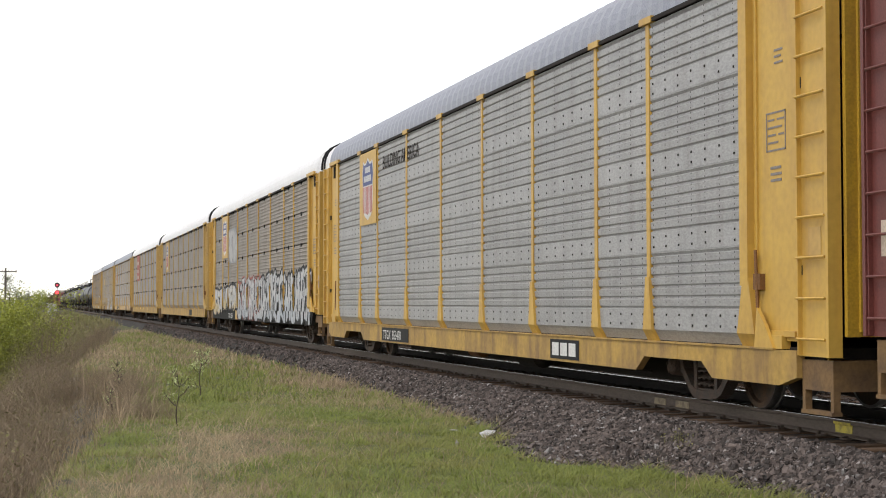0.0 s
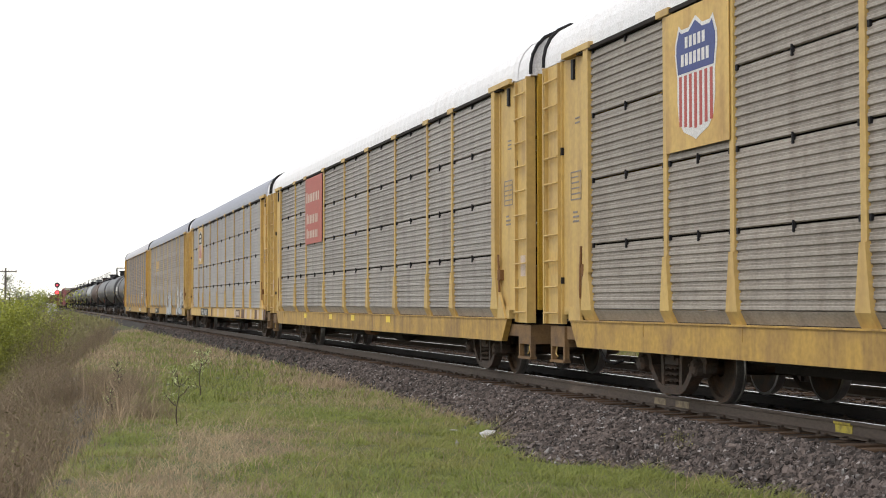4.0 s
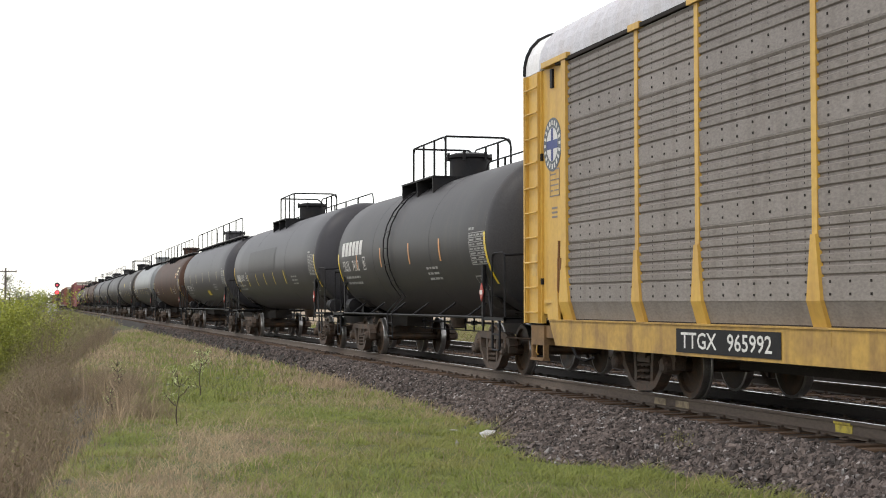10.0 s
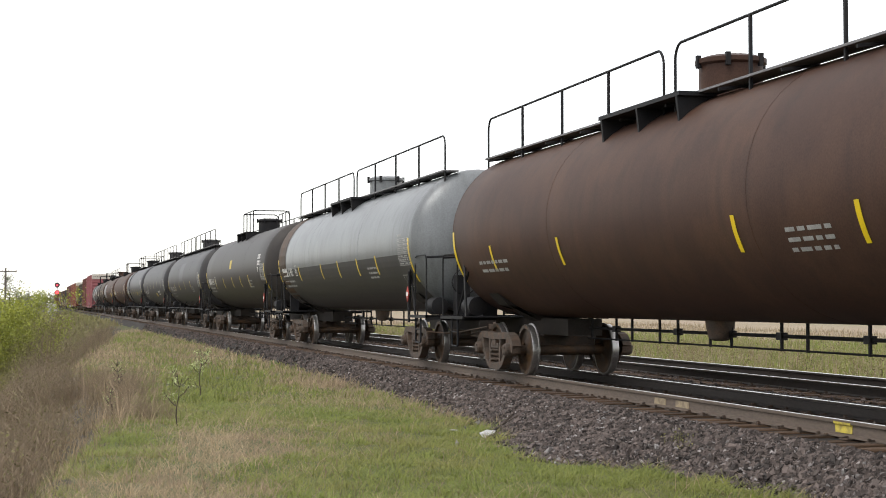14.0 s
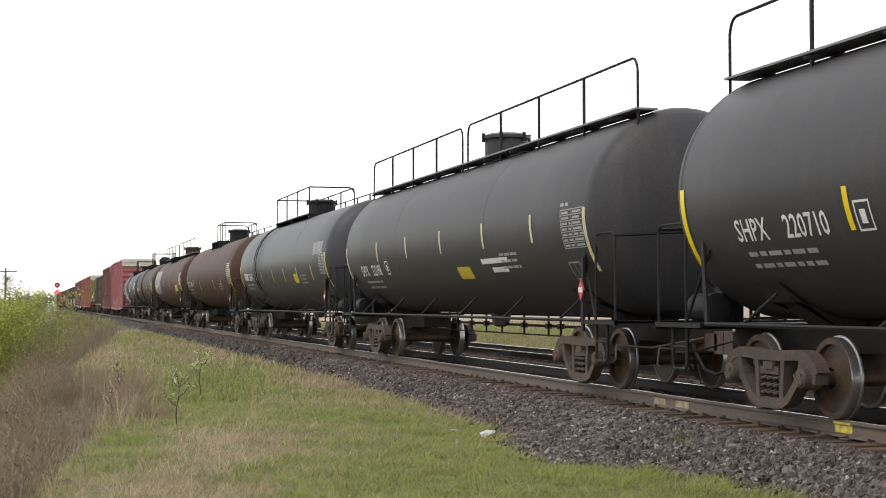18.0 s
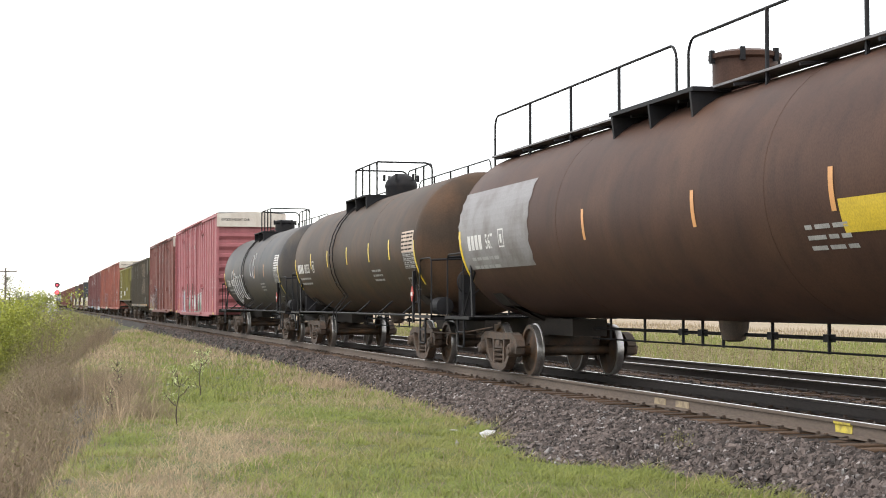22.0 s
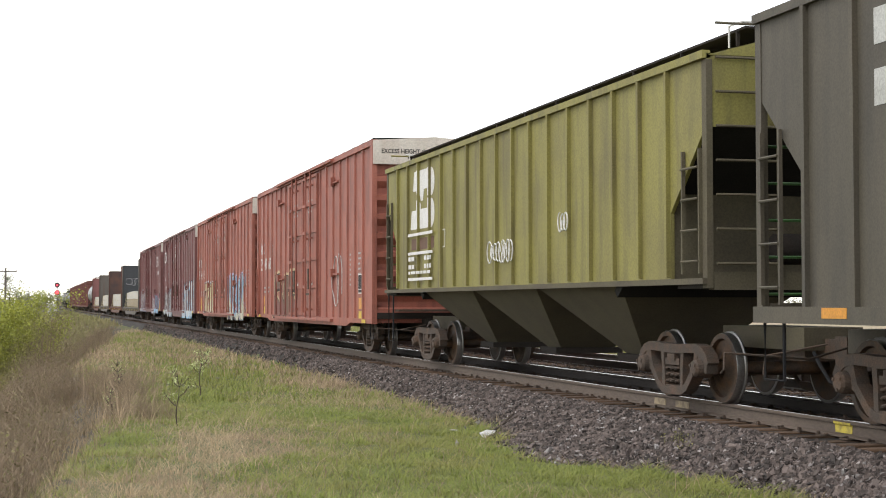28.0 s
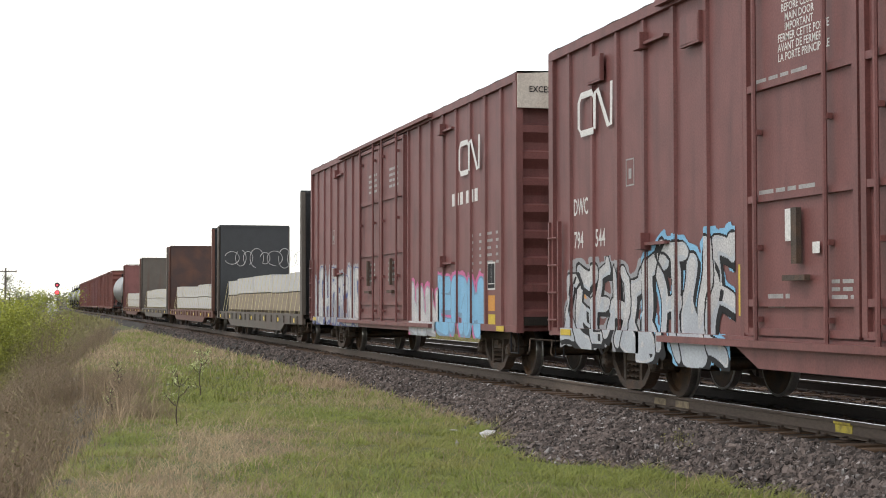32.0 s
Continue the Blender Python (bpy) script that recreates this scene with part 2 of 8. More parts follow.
FLAT_RED = material("flatcar_red_paint", (0.13, 0.055, 0.038), 0.7, streak=RUST)
FLAT_GREY = material("flatcar_grey_paint", (0.11, 0.095, 0.08), 0.7, streak=RUST)
BULK_BROWN = material("dark_brown_bulkhead_paint", (0.055, 0.03, 0.026), 0.7, second=(0.16, 0.06, 0.025), amount=0.5, scale=1.2)
BULK_BLACK = material("black_bulkhead_paint", (0.035, 0.038, 0.042), 0.65)
WRAP = material("pale_lumber_wrap", (0.5, 0.49, 0.48), 0.5, second=(0.4, 0.39, 0.38))
LUMBER = material("bundled_lumber", (0.3, 0.24, 0.17), 0.8, scale=2, fine=30, stretch=(6, 0.3, 6))
POLE_WOOD = material("grey_pole_wood", (0.16, 0.135, 0.115), 0.9)
HUT = material("pale_equipment_box", (0.62, 0.6, 0.58), 0.6)


for coat in (TANK_BLACK, TANK_GREY, TANK_SLATE, TANK_DUSTY, TANK_BROWN, TANK_UMBER):
    coat.node_tree.nodes["Principled BSDF"].inputs["Specular IOR Level"].default_value = 0.14 if coat in (TANK_BROWN, TANK_UMBER) else 0.2      # dusty paint


for coat in (SPRAY_BLACK, SPRAY_BROWN, PRIMER, BLACK, GRIME):
    coat.node_tree.nodes["Principled BSDF"].inputs["Specular IOR Level"].default_value = 0.12


def glowing(name, colour, strength):
    m = bpy.data.materials.new(name)
    m.use_nodes = True
    p = m.node_tree.nodes["Principled BSDF"]
    p.inputs["Base Color"].default_value = (*colour, 1)
    p.inputs["Emission Color"].default_value = (*colour, 1)
    p.inputs["Emission Strength"].default_value = strength
    return m


SIGNAL_DIM = glowing("dim_red_lens", (0.8, 0.08, 0.12), 0.8)
SIGNAL_RED = glowing("lit_red_lens", (1.0, 0.05, 0.06), 3.0)


# ---- mesh helpers ----
class Geo:
    """A heap of vertices and faces, from which one mesh is made."""

    def __init__(self):
        self.v, self.f, self.m = [], [], []

    def add(self, verts, faces, slot=0):
        k = len(self.v)
        self.v += verts
        self.f += [tuple(i + k for i in f) for f in faces]
        self.m += [slot] * len(faces)
        return self

    def box(self, x0, x1, y0, y1, z0, z1, slot=0):
        v = [(x, y, z) for x in (x0, x1) for y in (y0, y1) for z in (z0, z1)]
        return self.add(v, [(0, 1, 3, 2), (4, 6, 7, 5), (0, 4, 5, 1), (2, 3, 7, 6), (0, 2, 6, 4), (1, 5, 7, 3)], slot)

    def bar(self, a, b, w, h, up=(0, 0, 1)):
        """A straight bar of section w by h from a to b."""
        a, b = Vector(a), Vector(b)
        d = (b - a).normalized()
        s = d.cross(Vector(up))
        s = (s if s.length > 1e-4 else d.cross(Vector((1, 0, 0)))).normalized()
        u = s.cross(d)
        v = [tuple(p + s * (i * w / 2) + u * (j * h / 2)) for p in (a, b) for i, j in ((-1, -1), (1, -1), (1, 1), (-1, 1))]
        return self.add(v, [(3, 2, 1, 0), (4, 5, 6, 7), (0, 1, 5, 4), (1, 2, 6, 5), (2, 3, 7, 6), (3, 0, 4, 7)])

    def rod(self, pts, r, n=6):
        """A round rod along the points, with mitred bends and closed ends."""
        pts = [Vector(p) for p in pts]
        rings, ref = [], None
        for i, p in enumerate(pts):
            d = (pts[min(i + 1, len(pts) - 1)] - pts[max(i - 1, 0)]).normalized()
            s = d.cross(ref if ref else Vector((0.13, 0.31, 0.94)))
            s.normalize()
            u = s.cross(d).normalized()
            ref = u
            rings.append([tuple(p + r * (math.cos(t) * s + math.sin(t) * u)) for t in (2 * math.pi * j / n for j in range(n))])
            ref = Vector((0.13, 0.31, 0.94))
        v = [q for ring in rings for q in ring]
        f = [(i * n + j, i * n + (j + 1) % n, (i + 1) * n + (j + 1) % n, (i + 1) * n + j) for i in range(len(pts) - 1) for j in range(n)]
        f += [tuple(range(n))[::-1], tuple(range(len(v) - n, len(v)))]
        return self.add(v, f)

    def prism(self, outline, axis, a, b, slot=0):
        """An outline in the two other axes, drawn out along axis from a to b."""
        n = len(outline)
        put = {"x": lambda p, t: (t, p[0], p[1]), "y": lambda p, t: (p[0], t, p[1]), "z": lambda p, t: (p[0], p[1], t)}[axis]
        v = [put(p, a) for p in outline] + [put(p, b) for p in outline]
        f = [(i, (i + 1) % n, n + (i + 1) % n, n + i) for i in range(n)] + [tuple(range(n))[::-1], tuple(range(n, 2 * n))]
        return self.add(v, f, slot)

    def turned(self, profile, axis, centre, n=24, caps=True):
        """A profile of (along, radius) turned round an axis through centre."""
        v = []
        for t, r in profile:
            for j in range(n):
                c, s = r * math.cos(2 * math.pi * j / n), r * math.sin(2 * math.pi * j / n)
                o = {"x": (t, c, s), "y": (s, t, c), "z": (c, s, t)}[axis]
                v.append(tuple(o[k] + centre[k] for k in range(3)))
        f = [(i * n + j, i * n + (j + 1) % n, (i + 1) * n + (j + 1) % n, (i + 1) * n + j) for i in range(len(profile) - 1) for j in range(n)]
        if caps:
            f += [tuple(range(n))[::-1], tuple(range(len(v) - n, len(v)))]
        return self.add(v, f)

    def sheet(self, rows):
        """A skin over rows of points."""
        n = len(rows[0])
        return self.add([p for r in rows for p in r],
                        [(i * n + j, i * n + j + 1, (i + 1) * n + j + 1, (i + 1) * n + j) for i in range(len(rows) - 1) for j in range(n - 1)])

    def plate(self, x, y0, y1, z0, z1, slot=0):
        """A thin plate that faces -x."""
        return self.box(x, x + 0.003, min(y0, y1), max(y0, y1), z0, z1, slot)

    def mesh(self, name, mats, smooth=0.0):
        me = bpy.data.meshes.new(name)
        me.from_pydata(self.v, [], self.f)
        for m in mats if isinstance(mats, (list, tuple)) else [mats]:
            me.materials.append(m)
        me.polygons.foreach_set("material_index", self.m)
        bm = bmesh.new()
        bm.from_mesh(me)
        bmesh.ops.recalc_face_normals(bm, faces=bm.faces)
        bm.to_mesh(me)
        bm.free()
        if smooth:
            me.polygons.foreach_set("use_smooth", [True] * len(me.polygons))
            me.set_sharp_from_angle(angle=radians(smooth))
        me.update()
        return me


def array_mesh(name, verts, faces, mats, slots=None):
    """A mesh from arrays: verts (n, 3), faces (k, 3 or 4)."""
    me = bpy.data.meshes.new(name)
    k, w = faces.shape
    me.vertices.add(len(verts))
    me.vertices.foreach_set("co", np.ascontiguousarray(verts, np.float32).ravel())
    me.loops.add(k * w)
    me.loops.foreach_set("vertex_index", np.ascontiguousarray(faces, np.int32).ravel())
    me.polygons.add(k)
    me.polygons.foreach_set("loop_start", np.arange(0, k * w, w, dtype=np.int32))
    for m in mats if isinstance(mats, (list, tuple)) else [mats]:
        me.materials.append(m)
    if slots is not None:
        me.polygons.foreach_set("material_index", np.ascontiguousarray(slots, np.int32))
    me.update(calc_edges=True)
    me.validate()
    me.shade_flat()
    return me


def part(name, geo, mats=None, parent=None, label="", at=None, smooth=0.0):
    """One mesh object under a thing or a part. geo: a Geo or a ready mesh."""
    me = geo.mesh(name, mats, smooth) if isinstance(geo, Geo) else geo
    ob = new(name, me)
    ob.parent = parent
    if at is not None:
        ob.matrix_basis = at
    return tagged(ob, label)


def thing(name, label, category, at=None, group="", kind=""):
    """An empty at a thing's base, which carries its parts."""
    ob = new(name)
    ob.empty_display_size = 0.2
    if at is not None:
        ob.matrix_basis = at
    return tagged(ob, label, category, group, kind)


def setting(name, geo, mats=None, label="", smooth=0.0):
    me = geo.mesh(name, mats, smooth) if isinstance(geo, Geo) else geo
    return tagged(new(name, me), label, "", "", "structure")


LETTERS = {}


def lettering(text, size, mat, y_left, z, x, parent, label="", radius=0.0, zc=0.0, squeeze=1.0, name="lettering"):
    """Painted words on a side that faces -x, from y_left towards -y; on a tank of that radius they follow its curve."""
    key = text
    if key not in LETTERS:
        cu = bpy.data.curves.new("words", "FONT")
        cu.body, cu.size, cu.resolution_u, cu.offset = text, 1.0, 2, 0.012
        tmp = bpy.data.objects.new("words", cu)
        scene.collection.objects.link(tmp)
        me = bpy.data.meshes.new_from_object(tmp)
        LETTERS[key] = ([tuple(v.co) for v in me.vertices], [tuple(p.vertices) for p in me.polygons])
        bpy.data.objects.remove(tmp)
        bpy.data.meshes.remove(me)
    vs, fs = LETTERS[key]
    out = []
    for a, b, _ in vs:
        yy, zz = y_left - a * size * squeeze, z + b * size
        if radius:
            t = (zz - zc) / radius
            out.append((-(radius + 0.006) * math.cos(t), yy, zc + (radius + 0.006) * math.sin(t)))
        else:
            out.append((x, yy, zz))
    me = bpy.data.meshes.new("lettering")
    me.from_pydata(out, [], fs)
    me.materials.append(mat)
    return part(name, me, None, parent, label)


def bars(spec, mat, x, parent, name="stencil", label="", radius=0.0, zc=0.0):
    """Unreadable writing as plain bars: rows of (y_left, length, z, height)."""
    g = Geo()
    for y, w, z, h in spec:
        if radius:
            n = max(1, int(h / 0.12) + 1)
            rows = []
            for i in range(n + 1):
                t = (z + h * i / n - zc) / radius
                rows.append([(-(radius + 0.007) * math.cos(t), q, zc + (radius + 0.007) * math.sin(t)) for q in (y, y - w)])
            g.sheet(rows)
        else:
            g.plate(x, y - w, y, z, z + h)
    return tagged(part(name, g, mat, parent, label), label, kind="stuff" if len(spec) > 1 else "")


def text_rows(y, z, w, n, h=0.05, gap=0.09, seed=1):
    """Rows of word-long bars."""
    rnd, out = random.Random(seed), []
    for i in range(n):
        a = 0.0
        while a < w - 0.08:
            b = min(w - a, rnd.uniform(0.12, 0.4))
            out.append((y - a, b, z - i * gap, h))
            a += b + 0.06
    return out


# ---- ground: an embankment top that narrows along the line, a scrub slope, a field behind ----
def rough(x, y, s, seed=0.0):
    """Cheap smooth noise of about -1 to 1."""
    return (np.sin(x * 1.3 * s + 1.7 * np.sin(y * 0.9 * s + seed)) + np.sin(y * 1.1 * s + 2.3 * np.sin(x * 0.7 * s + 2 * seed)) +
            np.sin((x + y) * 2.1 * s + seed * 3)) / 3


def brink(y):
    """x at which the embankment's top turns into the slope."""
    return np.interp(y, [-50, 13, 16, 18.6, 21.4, 26.5, 29.3, 35, 50, 65, 100, 120, 4000], [-0.6, 0.0, 0.25, 0.55, 0.93, 1.6, 1.9, 1.7, 1.6, 2.8, 5.6, 6.4, 6.4]) + 0.15 * rough(y, y * 0.3, 0.5)


def toe(y):
    """x at which the stones give way to grass."""
    return np.interp(y, [0, 12.5, 13.5, 15.0, 16.2, 17.0, 17.5, 18.3, 20.2, 22.5, 24.5, 30, 43, 60, 4000],
                     [7.25, 7.25, 7.25, 7.2, 7.0, 6.4, 6.0, 5.95, 6.4, 7.0, 6.95, 7.2, 7.45, 7.5, 7.5]) + 0.12 * rough(y, y, 2.4, 1.0)


def ground_z(x, y):
    x, y = np.asarray(x, float), np.asarray(y, float)
    l, t, b = x - D, toe(y), brink(y)
    z = np.interp(l, [-1.75, -1.35, SPACING + 1.3, SPACING + 1.9, SPACING + 3.4], [-0.275, -0.213, -0.213, -0.28, -0.72])
    shoulder = D - 1.75
    k = np.clip((shoulder - x) / np.maximum(shoulder - t, 0.05), 0, None)
    near = np.where(k < 1, -0.275 - 0.345 * k, -0.62 - 0.012 * (t - x) + (0.05 * rough(x, y, 0.9) + 0.035 * rough(x, y, 2.3, 3)) * np.clip((t - x), 0, 1))
    z = np.where(x < shoulder, near, z)
    drop = np.clip(b - x, 0, None)
    z = np.where(x < b, z - np.minimum(0.9 * drop * drop / (drop + 0.5), 3.1) + 0.12 * rough(x, y, 0.8, 2) * np.clip(drop, 0, 1), z)
    far = np.clip((x - D - SPACING - 6) / 40, 0, 1)
    return z + 0.12 * far * rough(x, y, 0.12, 3)


def spread(parts):
    out = []
    for a, b, n in parts:
        out += list(np.linspace(a, b, n, endpoint=False))
    return np.array(out + [parts[-1][1]])


gx = spread([(-3500, -300, 12), (-300, -60, 16), (-60, -12, 24), (-12, -2, 28), (-2, 8.4, 90), (8.4, 16, 24), (16, 40, 24), (40, 200, 24), (200, 3500, 16)])
gy = spread([(-120, 0, 14), (0, 12, 12), (12, 40, 130), (40, 100, 110), (100, 300, 70), (300, 900, 30), (900, 4200, 16)])
GX, GY = np.meshgrid(gx, gy, indexing="ij")
gv = np.stack([GX, GY, ground_z(GX, GY)], -1).reshape(-1, 3)
na, nb = len(gx), len(gy)
ii, jj = np.meshgrid(np.arange(na - 1), np.arange(nb - 1), indexing="ij")
a0 = (ii * nb + jj).ravel()
gf = np.stack([a0, a0 + nb, a0 + nb + 1, a0 + 1], -1)
cx, cy = gv[gf].mean(1)[:, 0], gv[gf].mean(1)[:, 1]
# slot 0, the stone bed, carries its shade in its colour
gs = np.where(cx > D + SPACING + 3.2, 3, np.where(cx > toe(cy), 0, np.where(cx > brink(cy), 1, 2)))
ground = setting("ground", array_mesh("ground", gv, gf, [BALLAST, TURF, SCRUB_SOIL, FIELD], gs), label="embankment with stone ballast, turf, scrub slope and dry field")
ground.data.polygons.foreach_set("use_smooth", [True] * len(ground.data.polygons))


# ---- two tracks ----
def rail_section(l):
    return [(l - 0.075, -0.182), (l + 0.075, -0.182), (l + 0.07, -0.168), (l + 0.012, -0.15), (l + 0.009, -0.045), (l + 0.036, -0.036), (l + 0.037, -0.012),
            (l - 0.037, -0.012), (l - 0.036, -0.036), (l - 0.009, -0.045), (l - 0.012, -0.15), (l - 0.07, -0.168)]


tie_mesh = Geo().prism([(-0.11, -0.36), (0.11, -0.36), (0.115, -0.2), (0.105, -0.188), (-0.105, -0.188), (-0.115, -0.2)], "x", -1.3, 1.3).mesh("tie", TIE)
split_mesh = Geo().prism([(-0.11, -0.36), (0.11, -0.36), (0.112, -0.205), (0.05, -0.189), (0.03, -0.2), (0.01, -0.189), (-0.1, -0.192)], "x", -1.33, 1.27).mesh("tie", TIE)
for k, mid in enumerate((D, D + SPACING)):
    track = thing("railway_track", ("near" if k == 0 else "second") + " railway track, worn shiny rails on weathered timber ties", "railway track", pose(mid, 0, 0), kind="structure")
    for side in (-0.752, 0.752):
        # only the outer near rail is unshaded; the others have shade in their colour
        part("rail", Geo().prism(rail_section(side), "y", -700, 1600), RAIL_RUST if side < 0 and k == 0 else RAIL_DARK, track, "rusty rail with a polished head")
        part("rail_top", Geo().prism([(side - 0.036, -0.012), (side + 0.036, -0.012), (side + 0.034, -0.004), (side + 0.024, -0.001), (side - 0.024, -0.001), (side - 0.034, -0.004)], "y", -700, 1600), RAIL_RUST, track)
        mid_ = side - 0.012 * (1 if side > 0 else -1)
        w_ = 0.014 if side < 0 and k == 0 else 0.028
        part("rail_head", Geo().prism([(mid_ - w_, -0.004), (mid_ + w_, -0.004), (mid_ + w_ * 0.9, 0.001), (mid_ - w_ * 0.9, 0.001)], "y", -700, 1600),
             TREAD, track, "bright worn running surface")
    rnd = random.Random(5 + k)
    y, n, rest, plates, spikes = 8.0, 0, Geo(), Geo(), Geo()
    while y < 330:
        turn = rnd.uniform(-1.2, 1.2)
        if n < 190 and k == 0 or n < 90:
            part("tie", tie_mesh if rnd.random() < 0.6 else split_mesh, None, track, at=pose(rnd.uniform(-0.05, 0.05), y, rnd.uniform(-0.012, 0.008), 0, 0, turn))
        else:
            rest.box(-1.3, 1.3, y - 0.11, y + 0.11, -0.36, -0.19)
        if y < 90:
            for side in (-0.752, 0.752):
                plates.box(side - 0.17, side + 0.17, y - 0.09, y + 0.09, -0.19, -0.176)
                for dx in (-0.1, 0.1, -0.145, 0.145):
                    q = y + rnd.choice((-0.05, 0.05))
                    spikes.box(side + dx - 0.018, side + dx + 0.018, q - 0.014, q + 0.014, -0.18, -0.15 + rnd.uniform(-0.012, 0.012))
        y += 0.53 + rnd.uniform(-0.02, 0.02)
        n += 1
    tagged(part("far_ties", rest, TIE, track), kind="stuff")
    tagged(part("tie_plates", plates, CAST, track), kind="stuff")
    tagged(part("spikes", spikes, CAST, track), kind="stuff")
    if k == 0:
        g = Geo().prism([(-0.766, -0.13), (-0.764, -0.05), (-0.791, -0.038), (-0.793, -0.02), (-0.799, -0.02), (-0.796, -0.045), (-0.772, -0.058), (-0.774, -0.14)], "y", 15.0, 15.36)
        part("paint_mark", g, PAINT_YELLOW, track, "yellow paint mark on the rail web")
        g = Geo().prism([(-0.766, -0.15), (-0.763, -0.06), (-0.771, -0.06), (-0.774, -0.15)], "y", 19.3, 19.75)
        g.prism([(-0.766, -0.15), (-0.763, -0.06), (-0.771, -0.06), (-0.774, -0.15)], "y", 20.1, 20.5)
        part("chalk_mark", g, CHALK, track, "faded pale paint marks on the rail web")


# ---- loose stones of the ballast shoulder ----
def stone_shapes(n, seed):
    """Broken stones of about unit size: crushed blocks with every corner knocked off true, (n, 8, 3) vertices."""
    rs = np.random.RandomState(seed)
    base = np.array([(x, y, z) for x in (-1, 1) for y in (-1, 1) for z in (-1, 1)]) * 0.62
    v = base[None] * (1 + 1.1 * (rs.rand(n, 8, 3) - 0.55))
    v *= 0.55 + 0.75 * rs.rand(n, 1, 3)
    q = rs.randn(n, 4)
    q /= np.linalg.norm(q, axis=1, keepdims=True)
    w, x, y, z = q.T
    turn = np.stack([np.stack([1 - 2 * (y * y + z * z), 2 * (x * y - z * w), 2 * (x * z + y * w)], -1), np.stack([2 * (x * y + z * w), 1 - 2 * (x * x + z * z), 2 * (y * z - x * w)], -1),
                     np.stack([2 * (x * z - y * w), 2 * (y * z + x * w), 1 - 2 * (x * x + y * y)], -1)], 1)
    return np.einsum("nij,nkj->nki", turn, v)


BLOCK = np.array([(0, 1, 3), (0, 3, 2), (4, 6, 7), (4, 7, 5), (0, 4, 5), (0, 5, 1), (2, 3, 7), (2, 7, 6), (0, 2, 6), (0, 6, 4), (1, 5, 7), (1, 7, 3)])


def stones(n, x0, x1, y0, y1, size, seed, keep=None, power=1.0):
    rs = np.random.RandomState(seed)
    x, y = x0 + (x1 - x0) * rs.rand(n), y0 + (y1 - y0) * rs.rand(n) ** power
    if keep is not None:
        k = keep(x, y, rs.rand(n))
        x, y = x[k], y[k]
    n = len(x)
    r = size * (0.55 + 0.9 * rs.rand(n) ** 2)
    v = stone_shapes(n, seed + 1) * r[:, None, None]
    v += np.stack([x, y, ground_z(x, y) + r * 0.3], -1)[:, None, :]
    return v.reshape(-1, 3), (BLOCK[None] + 8 * np.arange(n)[:, None, None]).reshape(-1, 3)


def on_shoulder(x, y, u):
    return (x > toe(y) - 0.25 * u * u) & (x < D - 1.36)


v1, f1 = stones(85000, 5.6, 8.4, 12.3, 42, 0.033, 3, on_shoulder, 1.35)
v2, f2 = stones(15000, 6.8, 8.4, 42, 110, 0.042, 4, on_shoulder, 1.3)
v3, f3 = stones(16000, D - 1.2, D + SPACING + 1.4, 12, 60, 0.03, 5, lambda x, y, u: ((np.abs(x - D) < 0.62) | (x > D + 0.95)) & (np.sin(y * 11.85) > -0.4), 1.2)
ballast = thing("loose_ballast", "loose grey-brown crushed stone beside the rails", "ballast", pose(0, 0, 0), kind="stuff")
v4, f4 = stones(13000, 5.6, 8.4, 12.3, 42, 0.026, 6, on_shoulder, 1.35)
for v, f, m in ((v1, f1, STONE), (v2, f2, STONE), (v3, f3, STONE), (v4, f4, STONE_LIGHT)):
    tagged(part("stones", array_mesh("stones", v, f, m), None, ballast), kind="stuff")
rs = np.random.RandomState(9)
protos = [array_mesh("stone", s * 1.0, BLOCK, STONE_ONE) for s in stone_shapes(8, 77)]
pale = [array_mesh("stone", s * 1.0, BLOCK, STONE_PALE) for s in stone_shapes(4, 78)]
for i in range(290):
    y = 13 + 9 * rs.rand()
    x = toe(y) + (D - 1.35 - toe(y)) * rs.rand()
    r = 0.022 + 0.025 * rs.rand()
    ob = part("stone", pale[i % 4] if i % 11 == 0 else protos[i % 8], None, ballast, at=pose(x, y, float(ground_z(x, y)) + r * 0.6, 360 * rs.rand(), 360 * rs.rand(), 360 * rs.rand()))
    ob.scale = (r, r, r)


# ---- grass, dry stalks, scrub ----
def blades(n, seed, x0, x1, y0, y1, height, width, keep, power=1.0, lean=0.5):
    rs = np.random.RandomState(seed)
    x, y = x0 + (x1 - x0) * rs.rand(n), y0 + (y1 - y0) * rs.rand(n) ** power
    k = keep(x, y, rs.rand(n))
    x, y = x[k], y[k]
    n = len(x)
    h = height * (0.4 + rs.rand(n) ** 1.5) * (0.95 + 0.55 * rough(x, y, 4.5, 7) + 0.4 * rough(x, y, 11, 8)) ** 1.3
    a, w = 2 * np.pi * rs.rand(n), width * (0.6 + 0.8 * rs.rand(n)) * (1 + y / 45)
    base = np.stack([x, y, ground_z(x, y) - 0.01], -1)
    side = np.stack([np.cos(a * 0.5 - 0.8), np.sin(a * 0.5 - 0.8), 0 * a], -1) * w[:, None] / 2
    tip = np.stack([np.cos(a), np.sin(a), 0 * a], -1) * (h * lean * rs.rand(n))[:, None] + np.stack([0 * h, 0 * h, h], -1)
    mid = base + tip * np.array([0.35, 0.35, 0.6])
    v = np.stack([base - side, base + side, mid + side * 0.7, mid - side * 0.7, base + tip], 1).reshape(-1, 3)
    o = 5 * np.arange(n)[:, None]
    f = np.concatenate([o + np.array([[0, 1, 2]]), o + np.array([[0, 2, 3]]), o + np.array([[3, 2, 4]])], 1).reshape(-1, 3)
    return v, f


